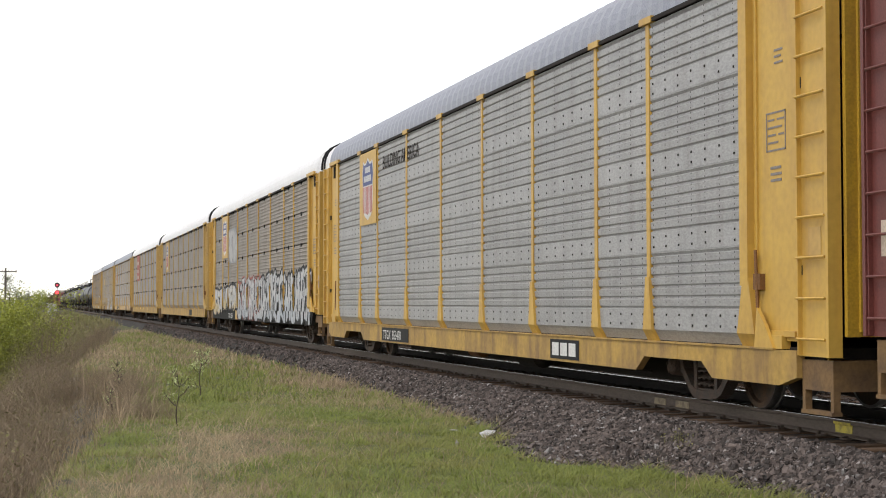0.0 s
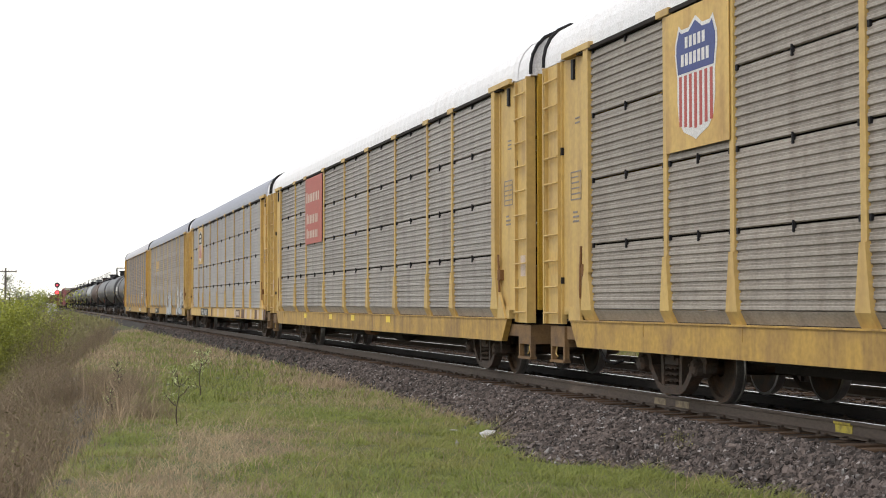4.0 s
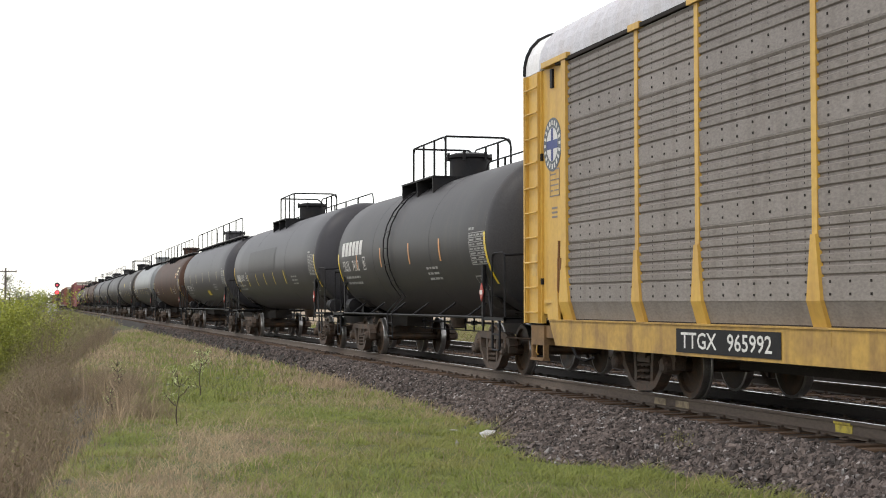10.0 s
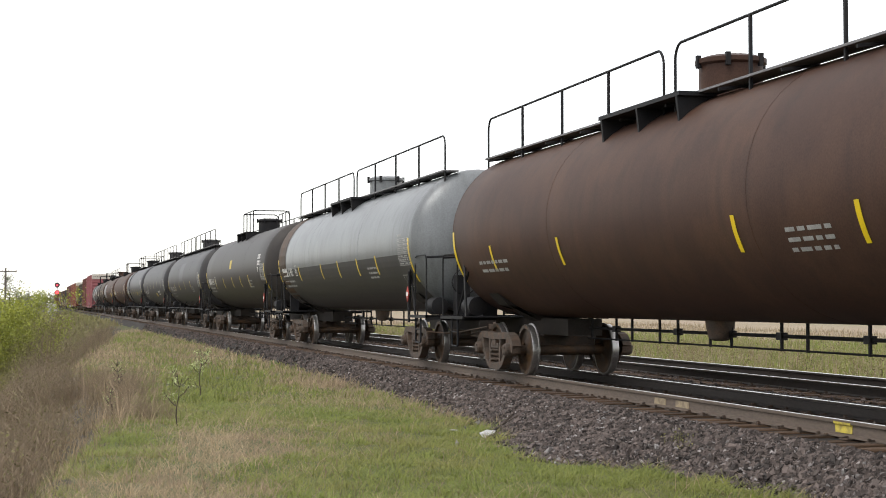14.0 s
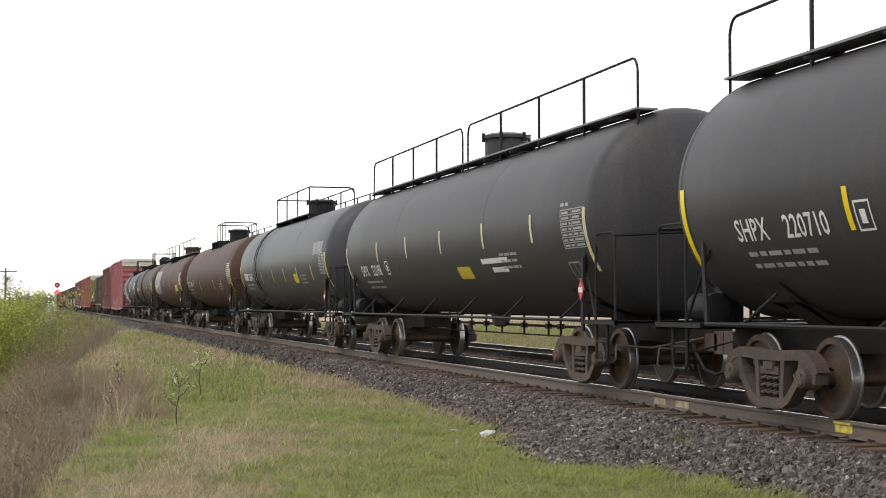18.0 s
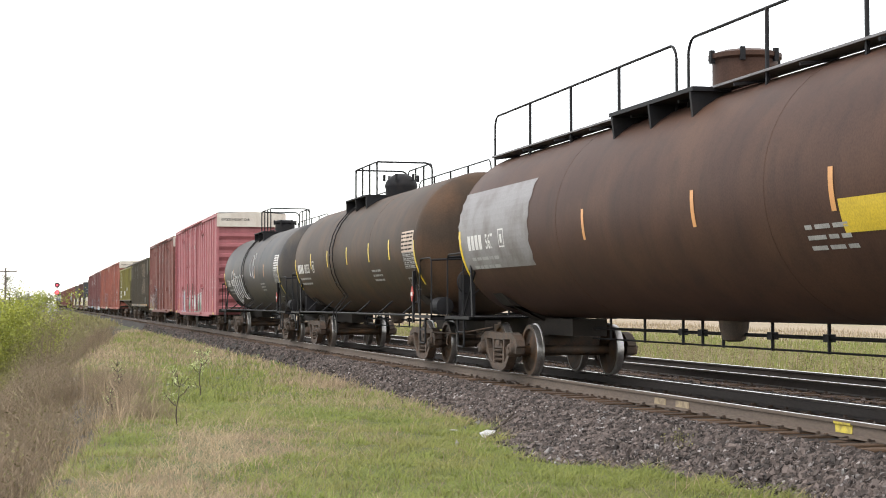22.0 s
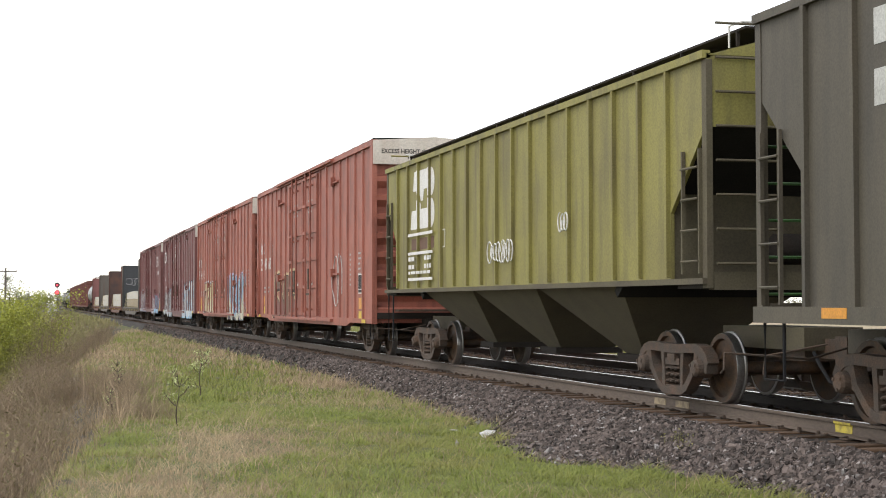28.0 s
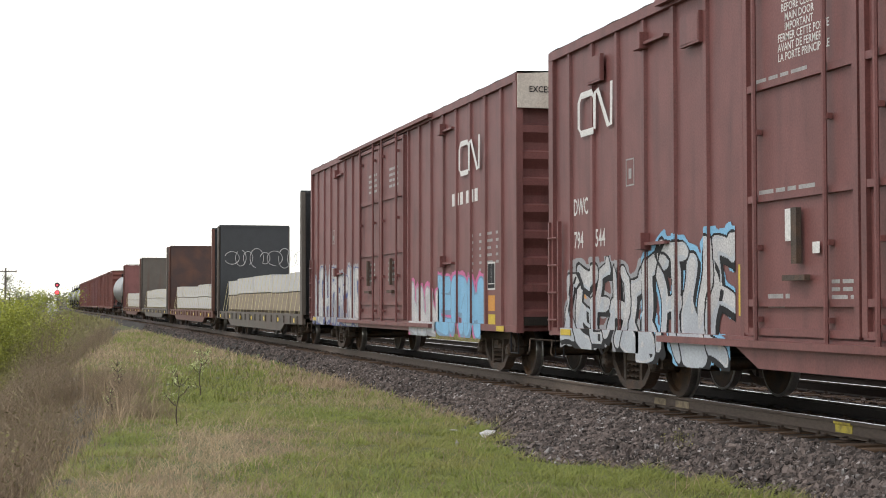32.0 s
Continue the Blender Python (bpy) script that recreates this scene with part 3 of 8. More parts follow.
DRY = ((0.9, 16.0, 0.6, 1.8, 0.8), (1.7, 18.6, 0.5, 1.6, 0.7), (2.5, 21.0, 0.55, 1.8, 0.8), (3.4, 22.8, 0.7, 1.5, 0.7), (4.2, 28.0, 0.6, 2.5, 0.5), (6.2, 32.5, 0.9, 4.0, 0.9), (2.4, 15.2, 0.5, 0.8, 0.5),
       (4.7, 20.5, 0.5, 1.3, 0.5), (6.6, 58.0, 1.2, 14.0, 0.6), (2.6, 62.0, 1.0, 14.0, 0.9), (1.3, 27.5, 0.5, 3.0, 0.7))
LUSH = ((0.9, 18.9, 0.35, 2.0, 0.8), (1.55, 22.0, 0.4, 2.0, 0.7), (4.6, 37.0, 1.3, 5.0, 0.9), (2.9, 29.0, 0.7, 3.5, 0.6), (4.9, 25.5, 0.9, 2.5, 0.7), (5.9, 20.5, 0.8, 2.0, 0.7), (4.0, 16.6, 0.7, 1.4, 0.7), (5.6, 15.4, 1.0, 1.0, 0.9), (1.2, 40.0, 0.6, 4.0, 0.7))


def dryness(x, y):
    """0 green to 1 straw: dry swathes and lush patches across the bank."""
    d = 0.36 + 0.3 * rough(x * 1.1, y * 0.4, 0.9, 4) + 0.3 * rough(x, y * 0.7, 3.1, 5)
    for sign, spots in ((1, DRY), (-1, LUSH)):
        for px_, py_, sx, sy, k in spots:
            d = d + sign * 0.55 * k * np.exp(-0.5 * (((x - px_) / sx) ** 2 + ((y - py_) / sy) ** 2))
    return d


def on_turf(x, y, u):
    return (x > brink(y) - 0.4) & (x < toe(y) + 0.1 - 0.3 * u)


grass = thing("grass", "short green spring grass on the embankment", "grass", pose(0, 0, 0), kind="stuff")
for args in ((230000, 21, -1, 7.9, 12.3, 30, 0.075, 0.0065, lambda x, y, u: on_turf(x, y, u) & (dryness(x, y) < 0.15 + 0.75 * u), 1.3, 2.2),
             (80000, 22, -0.5, 7.6, 30, 100, 0.12, 0.012, lambda x, y, u: on_turf(x, y, u) & (dryness(x, y) < 0.15 + 0.75 * u), 1.5, 1.2)):
    v, f = blades(*args)
    tagged(part("grass_blades", array_mesh("grass_blades", v, f, GRASS), None, grass), kind="stuff")
straw = thing("dry_grass", "dry straw-coloured grass among the green", "grass", pose(0, 0, 0), kind="stuff")
for args in ((85000, 31, -1, 7.6, 12.3, 34, 0.12, 0.005, lambda x, y, u: on_turf(x, y, u) & (dryness(x, y) > 0.1 + 0.75 * u), 1.3, 2.2),
             (50000, 32, -0.5, 7.4, 34, 110, 0.16, 0.01, lambda x, y, u: on_turf(x, y, u) & (dryness(x, y) > 0.15 + 0.7 * u), 1.5, 1.3)):
    v, f = blades(*args)
    tagged(part("dry_blades", array_mesh("dry_blades", v, f, STRAW), None, straw), kind="stuff")


# ---- rolling stock: shared running gear ----
def wheelset_mesh():
    g = Geo()
    for s in (-1, 1):
        prof = [(s * 0.81, 0.10), (s * 0.83, 0.12), (s * 0.80, 0.17), (s * 0.765, 0.26), (s * 0.775, 0.37), (s * 0.825, 0.385), (s * 0.825, 0.45)]
        g.turned(prof, "x", (0, 0, 0), 28, False)
        g.turned([(s * 0.825, 0.45), (s * 0.81, WHEEL_R), (s * 0.72, WHEEL_R), (s * 0.71, WHEEL_R + 0.024), (s * 0.69, WHEEL_R + 0.024), (s * 0.685, 0.44)], "x", (0, 0, 0), 28, False)
        g.m[-5 * 28:] = [1] * (5 * 28)
        g.turned([(s * 0.685, 0.44), (s * 0.69, 0.37), (s * 0.73, 0.3), (s * 0.72, 0.16), (s * 0.68, 0.1)], "x", (0, 0, 0), 28, False)
    g.turned([(-1.12, 0.07), (-0.81, 0.085), (0.81, 0.085), (1.12, 0.07)], "x", (0, 0, 0), 12)
    return g.mesh("wheelset", [WHEEL, WHEEL_RIM], 35)


def band(g, pts, h, x0, x1):
    """A thick strip of height h that follows points (y, z), between x0 and x1."""
    pts = [Vector(p) for p in pts]
    lo, hi = [], []
    for i, p in enumerate(pts):
        d = (pts[min(i + 1, len(pts) - 1)] - pts[max(i - 1, 0)]).normalized()
        n = Vector((-d.y, d.x)) * (h / 2)
        lo.append(tuple(p - n))
        hi.append(tuple(p + n))
    for i in range(len(pts) - 1):
        g.prism([lo[i], lo[i + 1], hi[i + 1], hi[i]], "x", x0, x1)


def side_frame_mesh():
    """A cast truck side frame on the -x side: arched top, rounded V below, two slanting windows and an opening for the springs."""
    g = Geo()
    x0, x1 = -1.14, -0.98
    top = [(1.1, 0.5), (1.04, 0.6), (0.92, 0.675), (0.76, 0.71), (0.5, 0.705), (0.25, 0.69)]
    low = [(0.74, 0.44), (0.66, 0.4), (0.56, 0.3), (0.44, 0.19), (0.3, 0.135), (0.15, 0.125)]
    band(g, top + [(-y, z) for y, z in top[::-1]], 0.12, x0, x1)
    band(g, low + [(-y, z) for y, z in low[::-1]], 0.1, x0, x1)
    for s in (-1, 1):
        band(g, [(s * 0.29, 0.16), (s * 0.3, 0.4), (s * 0.33, 0.68)], 0.09, x0 + 0.01, x1)
        band(g, [(s * 0.7, 0.43), (s * 0.75, 0.55), (s * 0.79, 0.68)], 0.11, x0 + 0.005, x1)
        band(g, [(s * 1.06, 0.4), (s * 1.07, 0.48), (s * 1.05, 0.58)], 0.08, x0, x1)
        g.prism([(s * 0.9 + 0.14 * math.cos(a), 0.57 + 0.1 * math.sin(a)) for a in np.linspace(0, 2 * math.pi, 13)[:-1]], "x", x0 + 0.01, x1)
        g.turned([(-1.24, 0.03), (-1.235, 0.09), (-1.2, 0.115), (-1.12, 0.125), (-1.0, 0.13)], "x", (0, s * 0.89, WHEEL_R), 16)
        for q in range(3):
            c_, d_ = 0.075 * math.cos(q * 2.09 + 0.5), 0.075 * math.sin(q * 2.09 + 0.5)
            g.box(-1.25, -1.23, s * 0.89 + c_ - 0.018, s * 0.89 + c_ + 0.018, WHEEL_R + d_ - 0.018, WHEEL_R + d_ + 0.018)
    g.box(x0 + 0.02, x1 + 0.05, -0.3, 0.3, 0.13, 0.2)
    return g.mesh("side_frame", CAST)


def spring_mesh():
    pts = [(-1.08 + 0.062 * math.cos(a), 0.062 * math.sin(a), 0.21 + 0.0135 * a) for a in np.linspace(0, 6 * math.pi, 34)]
    return Geo().rod(pts, 0.017, 5).mesh("spring", CAST)


SEAT = Geo().box(-1.13, -1.0, -0.23, 0.23, 0.47, 0.56).box(-1.15, -1.02, -0.12, 0.12, 0.53, 0.62).mesh("spring_seat", CAST)
WHEELSET, SIDE_FRAME, SPRING = wheelset_mesh(), side_frame_mesh(), spring_mesh()
BOLSTER = Geo().box(-1.0, 1.0, -0.2, 0.2, 0.42, 0.68).box(-0.25, 0.25, -0.3, 0.3, 0.68, 0.78).box(-0.95, 0.95, -0.62, -0.52, 0.34, 0.46).box(-0.95, 0.95, 0.52, 0.62, 0.34, 0.46).mesh("bogie", CAST)
COUPLER = Geo().box(-0.12, 0.12, -0.45, 0.3, 0.62, 0.86).box(-0.2, 0.12, 0.22, 0.5, 0.58, 0.9).box(-0.28, 0.28, -0.9, -0.35, 0.58, 0.92).mesh("coupler", CAST)
HOSE = Geo().rod([(0.3, -0.1, 0.7), (0.3, 0.05, 0.55), (0.28, 0.25, 0.36), (0.2, 0.45, 0.3), (0.1, 0.6, 0.36)], 0.025).mesh("air_hose", BLACK)
CARS, AXLES = [], []
TURN = Matrix.Rotation(math.pi, 4, "Z")


def running_gear(car, truck_half, half_len, lever=CAST):
    """Two bogies, couplers and hoses under a car."""
    for s in (-1, 1):
        bogie = part("bogie", BOLSTER, None, car, "rusty cast-steel four-wheel bogie", pose(0, s * truck_half, 0))
        for turn in (pose(0, 0, 0), TURN):
            part("side_frame", SIDE_FRAME, None, bogie, at=turn)
            part("spring_seat", SEAT, None, bogie, at=turn)
            for q in (-0.15, 0.0, 0.15):
                part("spring", SPRING, None, bogie, at=turn @ pose(0, q, 0))
        for w in (-0.89, 0.89):
            AXLES.append((car, s * truck_half + w, w, part("wheelset", WHEELSET, None, bogie, at=pose(0, w, WHEEL_R))))
        m = pose(0, s * (half_len - 0.45), 0) if s > 0 else pose(0, s * (half_len - 0.45), 0) @ TURN
        part("coupler", COUPLER, None, car, at=m)
        part("air_hose", HOSE, None, car, at=m)
        g = Geo().rod([(-1.45, s * (half_len - 0.62), 0.7), (-0.9, s * (half_len - 0.62), 0.66), (-0.2, s * (half_len - 0.4), 0.8)], 0.015)
        g.rod([(-1.45, s * (half_len - 0.62), 0.7), (-1.47, s * (half_len - 0.6), 0.5), (-1.47, s * (half_len - 0.68), 0.46)], 0.014)
        part("uncoupling_lever", g, lever, car)


def start_car(name, label, category, centre, group):
    car = thing(name, label, category, pose(D, centre, 0), group)
    CARS.append((car, centre))
    return car


RUNGS = {}


def ladder(parent, y0, y1, z0, z1, x, n, mat, at=None, stile=0.05, out=0.06, name="ladder"):
    """Two uprights and separate rungs on a side that faces -x."""
    first = part(name, Geo().box(x - out, x, y0 - stile / 2, y0 + stile / 2, z0, z1), mat, parent, at=at)
    part("stile", Geo().box(x - out, x, y1 - stile / 2, y1 + stile / 2, z0, z1), mat, first)
    key = (round(y1 - y0, 3), mat.name)
    if key not in RUNGS:
        RUNGS[key] = Geo().rod([(0, 0, 0), (0, y1 - y0, 0)], 0.016).mesh("rung", mat)
    for i in range(n):
        part("rung", RUNGS[key], None, first, at=pose(x - out - 0.01, y0, z0 + (z1 - z0) * (i + 0.4) / n))
    return first


# ---- covered autoracks ----
POSTS = (9.24, 7.29, 4.37, 1.46, -1.46, -4.37, -7.29, -9.24)
BAYS = [(b, a) for a, b in zip((12.02,) + POSTS, POSTS + (-12.02,))]
PANELS = {}


def rack_panel(width, height, style, mat):
    """One corrugated side sheet, its long ribs pressed outwards (towards -x), standing on z = 0."""
    key = (round(width, 2), round(height, 3), style, mat.name)
    if key in PANELS:
        return PANELS[key]
    prof, z = [], 0.012
    if style == "fine":
        pitch = (height - 0.03) / 8
        while z < height - 0.03:
            prof += [(0.0, z), (-0.026, z + 0.012), (-0.026, z + pitch * 0.4), (-0.014, z + pitch * 0.47), (-0.02, z + pitch * 0.7), (0.0, z + pitch * 0.8)]
            z += pitch
    else:
        prof += [(-0.03, 0.002), (-0.034, height * 0.3 - 0.035), (-0.004, height * 0.3 - 0.022)]
        z, pitch = height * 0.3 - 0.008, (height * 0.7 - 0.015) / 5
        for _ in range(5):
            prof += [(-0.006, z), (-0.03, z + 0.016), (-0.036, z + pitch - 0.04), (-0.006, z + pitch - 0.026)]
            z += pitch
    prof += [(0.0, height - 0.012)] if style == "fine" else [(-0.028, height - 0.014), (-0.028, height - 0.001)]
    w = width / 2 - 0.015
    g = Geo().prism(prof + [(0.02, prof[-1][1]), (0.02, prof[0][1])], "y", -w, w)
    PANELS[key] = g.mesh("side_panel", mat)
    return PANELS[key]


def foot(g, y, half, z_pan, z_low):
    """A post's flared foot, which turns in under the panels down to the sill."""
    g.prism([(y - half, z_pan), (y + half, z_pan), (y + 0.056, z_pan + 0.7), (y - 0.056, z_pan + 0.7)], "x", -1.586, -1.5)
    return g.prism([(-1.586, z_pan), (-1.5, z_pan), (-1.42, z_low), (-1.5, z_low)], "y", y - half, y + half)


def rack_post(z_pan, z_low, z1, mat):
    key = ("post", z_pan, z_low, z1, mat.name)
    if key not in PANELS:
        g = foot(Geo().box(-1.563, -1.5, -0.055, 0.055, z_pan + 0.6, z1), 0.0, 0.15, z_pan, z_low)
        g.box(-1.6, -1.5, -0.2, 0.2, z1, z1 + 0.09)
        PANELS[key] = g.mesh("side_post", mat)
    return PANELS[key]


ROOF_HALF = [(1.54, 0.0), (1.535, 0.14), (1.5, 0.28), (1.42, 0.42), (1.29, 0.54), (1.1, 0.62), (0.7, 0.69), (0.0, 0.72)]
ROOF_LINE = [(-x, 5.08 + z * 1.15) for x, z in ROOF_HALF] + [(x, 5.08 + z * 1.15) for x, z in ROOF_HALF[-2::-1]]


def autorack(centre, label, style, panel, roof, z_pan=1.2, z_sill=0.64, frame_mat=None, sill_mat=None, door_mat=None, seed=0):
    frame_mat, door_mat = frame_mat or YELLOW, door_mat or YELLOW_END
    sill_mat = sill_mat or (YELLOW_SILL if frame_mat is not RACK_RED else frame_mat)
    car = start_car("autorack_car", label, "freight car", centre, "covered autoracks of the train")
    z_top, rows, rnd = 5.02, 4, random.Random(seed)
    pitch = (z_top - z_pan) / rows
    for side in (pose(0, 0, 0), TURN):
        for a, b in BAYS:
            me = rack_panel(b - a, pitch, style, panel)
            for r in range(rows):
                part("side_panel", me, None, car, at=side @ pose(-1.515, (a + b) / 2, z_pan + r * pitch))
        z_low = z_sill + 0.385
        me = rack_post(z_pan, z_low, z_top, frame_mat)
        for y in POSTS:
            part("side_post", me, None, car, at=side @ pose(0, y, 0))
        for s in (-1, 1):
            g = foot(Geo().box(-1.59, -1.45, 12.0, 12.2, z_pan + 0.55, 5.06), 12.13, 0.22, z_pan, z_low)
            g.box(-1.61, -1.45, 11.9, 13.1, 5.06, 5.15)
            m = side if s > 0 else side @ Matrix.Diagonal((1, -1, 1, 1))
            part("end_post", g, frame_mat, car, at=m)
            part("end_panel", Geo().box(-1.5, -1.44, 12.2, 13.3, z_low + 0.1, 5.08), frame_mat, car, at=m)
            part("door_seam", Geo().box(-1.525, -1.5, 12.28, 12.32, z_pan + 0.1, 5.0), frame_mat, car, at=m)
            part("ladder_panel", Geo().box(-1.535, -1.44, 13.3, 14.0, z_low - 0.05, 5.06).box(-1.6, -1.44, 13.985, 14.04, z_low - 0.05, 5.06), frame_mat, car, at=m)
            part("jacking_pad", Geo().box(-1.56, -1.45, 12.55, 12.95, z_low + 0.01, z_low + 0.16).box(-1.535, -1.45, 12.4, 13.2, z_pan - 0.02, z_pan + 0.045), frame_mat, car, at=m)
            ladder(car, 13.36, 13.96, z_low - 0.04, 5.05, -1.535, 10, frame_mat, m, stile=0.02, out=0.05)
            for y, z, h in ((12.82, 4.72, 0.3), (13.34, 3.6, 0.12), (13.34, 1.6, 0.1)):
                part("door_slot", Geo().box(-1.538, -1.5, y - 0.05, y + 0.05, z, z + h), BLACK, car, at=m)
            part("door_latch", Geo().box(-1.57, -1.5, 12.3, 12.46, z_pan + 0.5, z_pan + 0.68).rod([(-1.57, 12.42, z_pan + 0.12), (-1.57, 12.36, z_pan + 0.95)], 0.02), ORANGE_RUST, car, at=m)
            part("end_bracket", Geo().prism([(12.35, z_low + 0.02), (12.8, z_low + 0.02), (12.62, z_pan + 0.1), (12.42, z_pan + 0.3)], "x", -1.59, -1.55), frame_mat, car, at=m)
            if side is not TURN:
                ya, zb = (12.98 if s > 0 else -12.52), 2.75 + 0.12 * (seed % 3)
                bars([(ya, 0.46, zb, 0.02), (ya, 0.46, zb + 0.42, 0.02), (ya, 0.02, zb, 0.44), (ya - 0.44, 0.02, zb, 0.44)] + text_rows(ya - 0.04, zb + 0.34, 0.38, 4, 0.022, 0.085, seed + s)
                     + text_rows(ya - 0.1, zb - 0.2, 0.26, 3, 0.03, 0.07, seed + 9) + text_rows(ya - 0.2, 4.1, 0.2, 1 + seed % 3, 0.025, 0.07, seed + 5), GALV_DARK if frame_mat is not RACK_RED else WHITE, -1.506, car)
                part("warning_label", Geo().plate(-1.541, s * 13.66 - 0.13, s * 13.66 + 0.13, 1.75, 2.1), CREAM if seed % 2 else YELLOW_PALE, car, "faded warning label")
    # end doors: three tall leaves that fold round the corner
    for s in (-1, 1):
        m = pose(0, 0, 0) if s > 0 else TURN
        for k in range(-1, 2):
            g = Geo().box(k * 0.96 - 0.46, k * 0.96 + 0.46, 14.05 + (0.08 if k == 0 else 0), 14.11 + (0.08 if k == 0 else 0), z_sill + 0.55, 5.1)
            leaf = part("end_door", g, door_mat, car, at=m)
            for q in (-0.3, 0.0, 0.3):
                part("door_rib", Geo().box(k * 0.96 + q - 0.03, k * 0.96 + q + 0.03, 14.11 + (0.08 if k == 0 else 0), 14.15 + (0.08 if k == 0 else 0), z_sill + 0.6, 5.0), door_mat, leaf)
        g = Geo()
        pts = [(x * 0.995, z - 0.01) for x, z in ROOF_LINE]
        g.prism(pts, "y", 13.2, 14.1)
        part("roof_end", g, ROOF_WHITE, car, "pale roof end sheet", at=m)
        g = Geo().rod([(x * 1.01, 14.12, z + 0.02) for x, z in pts], 0.03)
        part("roof_rim", g, BLACK, car, at=m)
    rows_, ny = [], 141
    for i in range(ny):
        y = -13.4 + 26.8 * i / (ny - 1)
        lift = 0.014 if i % 2 else 0.0
        rows_.append([(x * (1 + lift * 0.8), y, z + lift) for x, z in ROOF_LINE])
    part("roof", Geo().sheet(rows_), roof, car, "ribbed sheet-metal arched roof")
    for turn in (pose(0, 0, 0), TURN):
        part("roof_rail", Geo().box(-1.585, -1.5, -12.5, 12.5, 5.03, 5.085), GRIME, car, at=turn)
        zt_, up = z_sill + 0.385, z_sill + 0.19
        if z_sill < 0.5:      # arched over the bogies
            line = [(-13.3, z_sill + 0.1), (-12.9, z_sill), (-11.2, z_sill), (-10.9, up), (-9.1, up), (-8.8, z_sill), (8.8, z_sill), (9.1, up), (10.9, up), (11.2, z_sill), (12.9, z_sill), (13.3, z_sill + 0.1), (13.3, zt_), (-13.3, zt_)]
        else:
            line = [(-12.55, z_sill), (12.55, z_sill), (12.85, zt_), (-12.85, zt_)]
        g = Geo().prism(line, "x", -1.57, -1.47)
        rnd2 = random.Random(seed)
        for k in range(-12, 13):
            if seed == 6 or rnd2.random() < 0.3:
                q = k + rnd2.uniform(-0.2, 0.2)
                g.box(-1.576, -1.5, q - 0.02, q + 0.02, z_sill + 0.21, z_sill + 0.37)
        part("side_sill", g, sill_mat, car, at=turn)
        part("sill_lip", Geo().box(-1.59, -1.44, -12.8, 12.8, zt_, zt_ + 0.02), sill_mat, car, at=turn)
        part("skirt", Geo().prism([(-1.54, z_pan + 0.008), (-1.46, z_pan + 0.008), (-1.42, zt_ + 0.02), (-1.455, zt_ + 0.02)], "y", -12.0, 12.0), panel, car, at=turn)
    g = Geo().box(-1.46, 1.46, -13.7, 13.7, z_sill + 0.3, z_sill + 0.42).box(-0.3, 0.3, -13.6, 13.6, z_sill + 0.1, z_sill + 0.42).box(-1.4, 1.4, -13.85, 13.85, z_sill + 1.5, z_sill + 1.6)
    g.box(-1.4, 1.4, -13.85, 13.85, z_sill + 3.1, z_sill + 3.2)
    part("deck", g, GRIME, car)
    part("brake_cylinder", Geo().turned([(-0.4, 0.05), (-0.38, 0.16), (0.3, 0.16), (0.35, 0.1)], "y", (-0.9, 1.0, z_sill), 14), ORANGE_RUST, car, smooth=40)
    part("air_reservoir", Geo().turned([(-0.6, 0.1), (-0.5, 0.2), (0.5, 0.2), (0.6, 0.1)], "y", (-0.8, -2.2, z_sill - 0.04), 14), GRIME, car, smooth=40)
    part("underframe_beam", Geo().box(-0.45, 0.45, -8.4, 8.4, z_sill - 0.22, z_sill + 0.3), GRIME, car)
    part("brake_rod", Geo().rod([(-1.0, -8.0, z_sill - 0.06), (-1.0, 8.0, z_sill - 0.06)], 0.02), GRIME, car)
    for s in (-1, 1):
        y0, y1 = sorted((s * 13.3, s * 13.95))
        part("end_sill", Geo().box(-1.5, 1.5, y0, y1, z_sill - 0.02, z_sill + 0.3).box(-1.46, 1.46, min(s * 12.5, s * 13.4), max(s * 12.5, s * 13.4), z_sill + 0.1, z_sill + 0.37), SILL_RUST, car)
        for sx in (-1.46, 1.46):
            part("step", Geo().box(sx - 0.04, sx + 0.04, y0, y0 + 0.06, z_sill - 0.24, z_sill - 0.02).box(sx - 0.04, sx + 0.04, y1 - 0.06, y1, z_sill - 0.24, z_sill - 0.02)
                 .box(sx - 0.06, sx + 0.06, y0, y1, z_sill - 0.27, z_sill - 0.23), SILL_RUST, car)
    g = Geo()
    if style == "broad":
        for a, b in BAYS:
            for r in range(rows):
                for q in np.arange(a + 0.22, b - 0.15, 0.4):
                    for dz in (0.07, 0.2):
                        g.box(-1.555, -1.548, q - 0.014, q + 0.014, z_pan + r * pitch + dz - 0.014, z_pan + r * pitch + dz + 0.014)
                    for k in range(10):
                        z, w = z_pan + r * pitch * 1.0 + pitch * (0.345 + 0.064 * k), 0.007
                        g.add([(-1.553, q - w, z), (-1.553, q + w, z), (-1.553, q + w, z + 0.022), (-1.553, q - w, z + 0.022)], [(0, 1, 2, 3)])
        tagged(part("bolts", g, GRIME, car), kind="stuff")
    else:
        for a, b in BAYS:
            for r in range(1, 5):
                q = (a + b) / 2
                g.box(-1.56, -1.52, q - 0.012, q + 0.012, z_pan + r * pitch - 0.09, z_pan + r * pitch + 0.04)
                for e in (a + 0.1, b - 0.1):
                    g.box(-1.55, -1.52, e - 0.02, e + 0.02, z_pan + r * pitch - 0.05, z_pan + r * pitch + 0.02)
        tagged(part("panel_clips", g, BLACK, car), kind="stuff")
    running_gear(car, 10.06, 14.38, frame_mat)
    return car


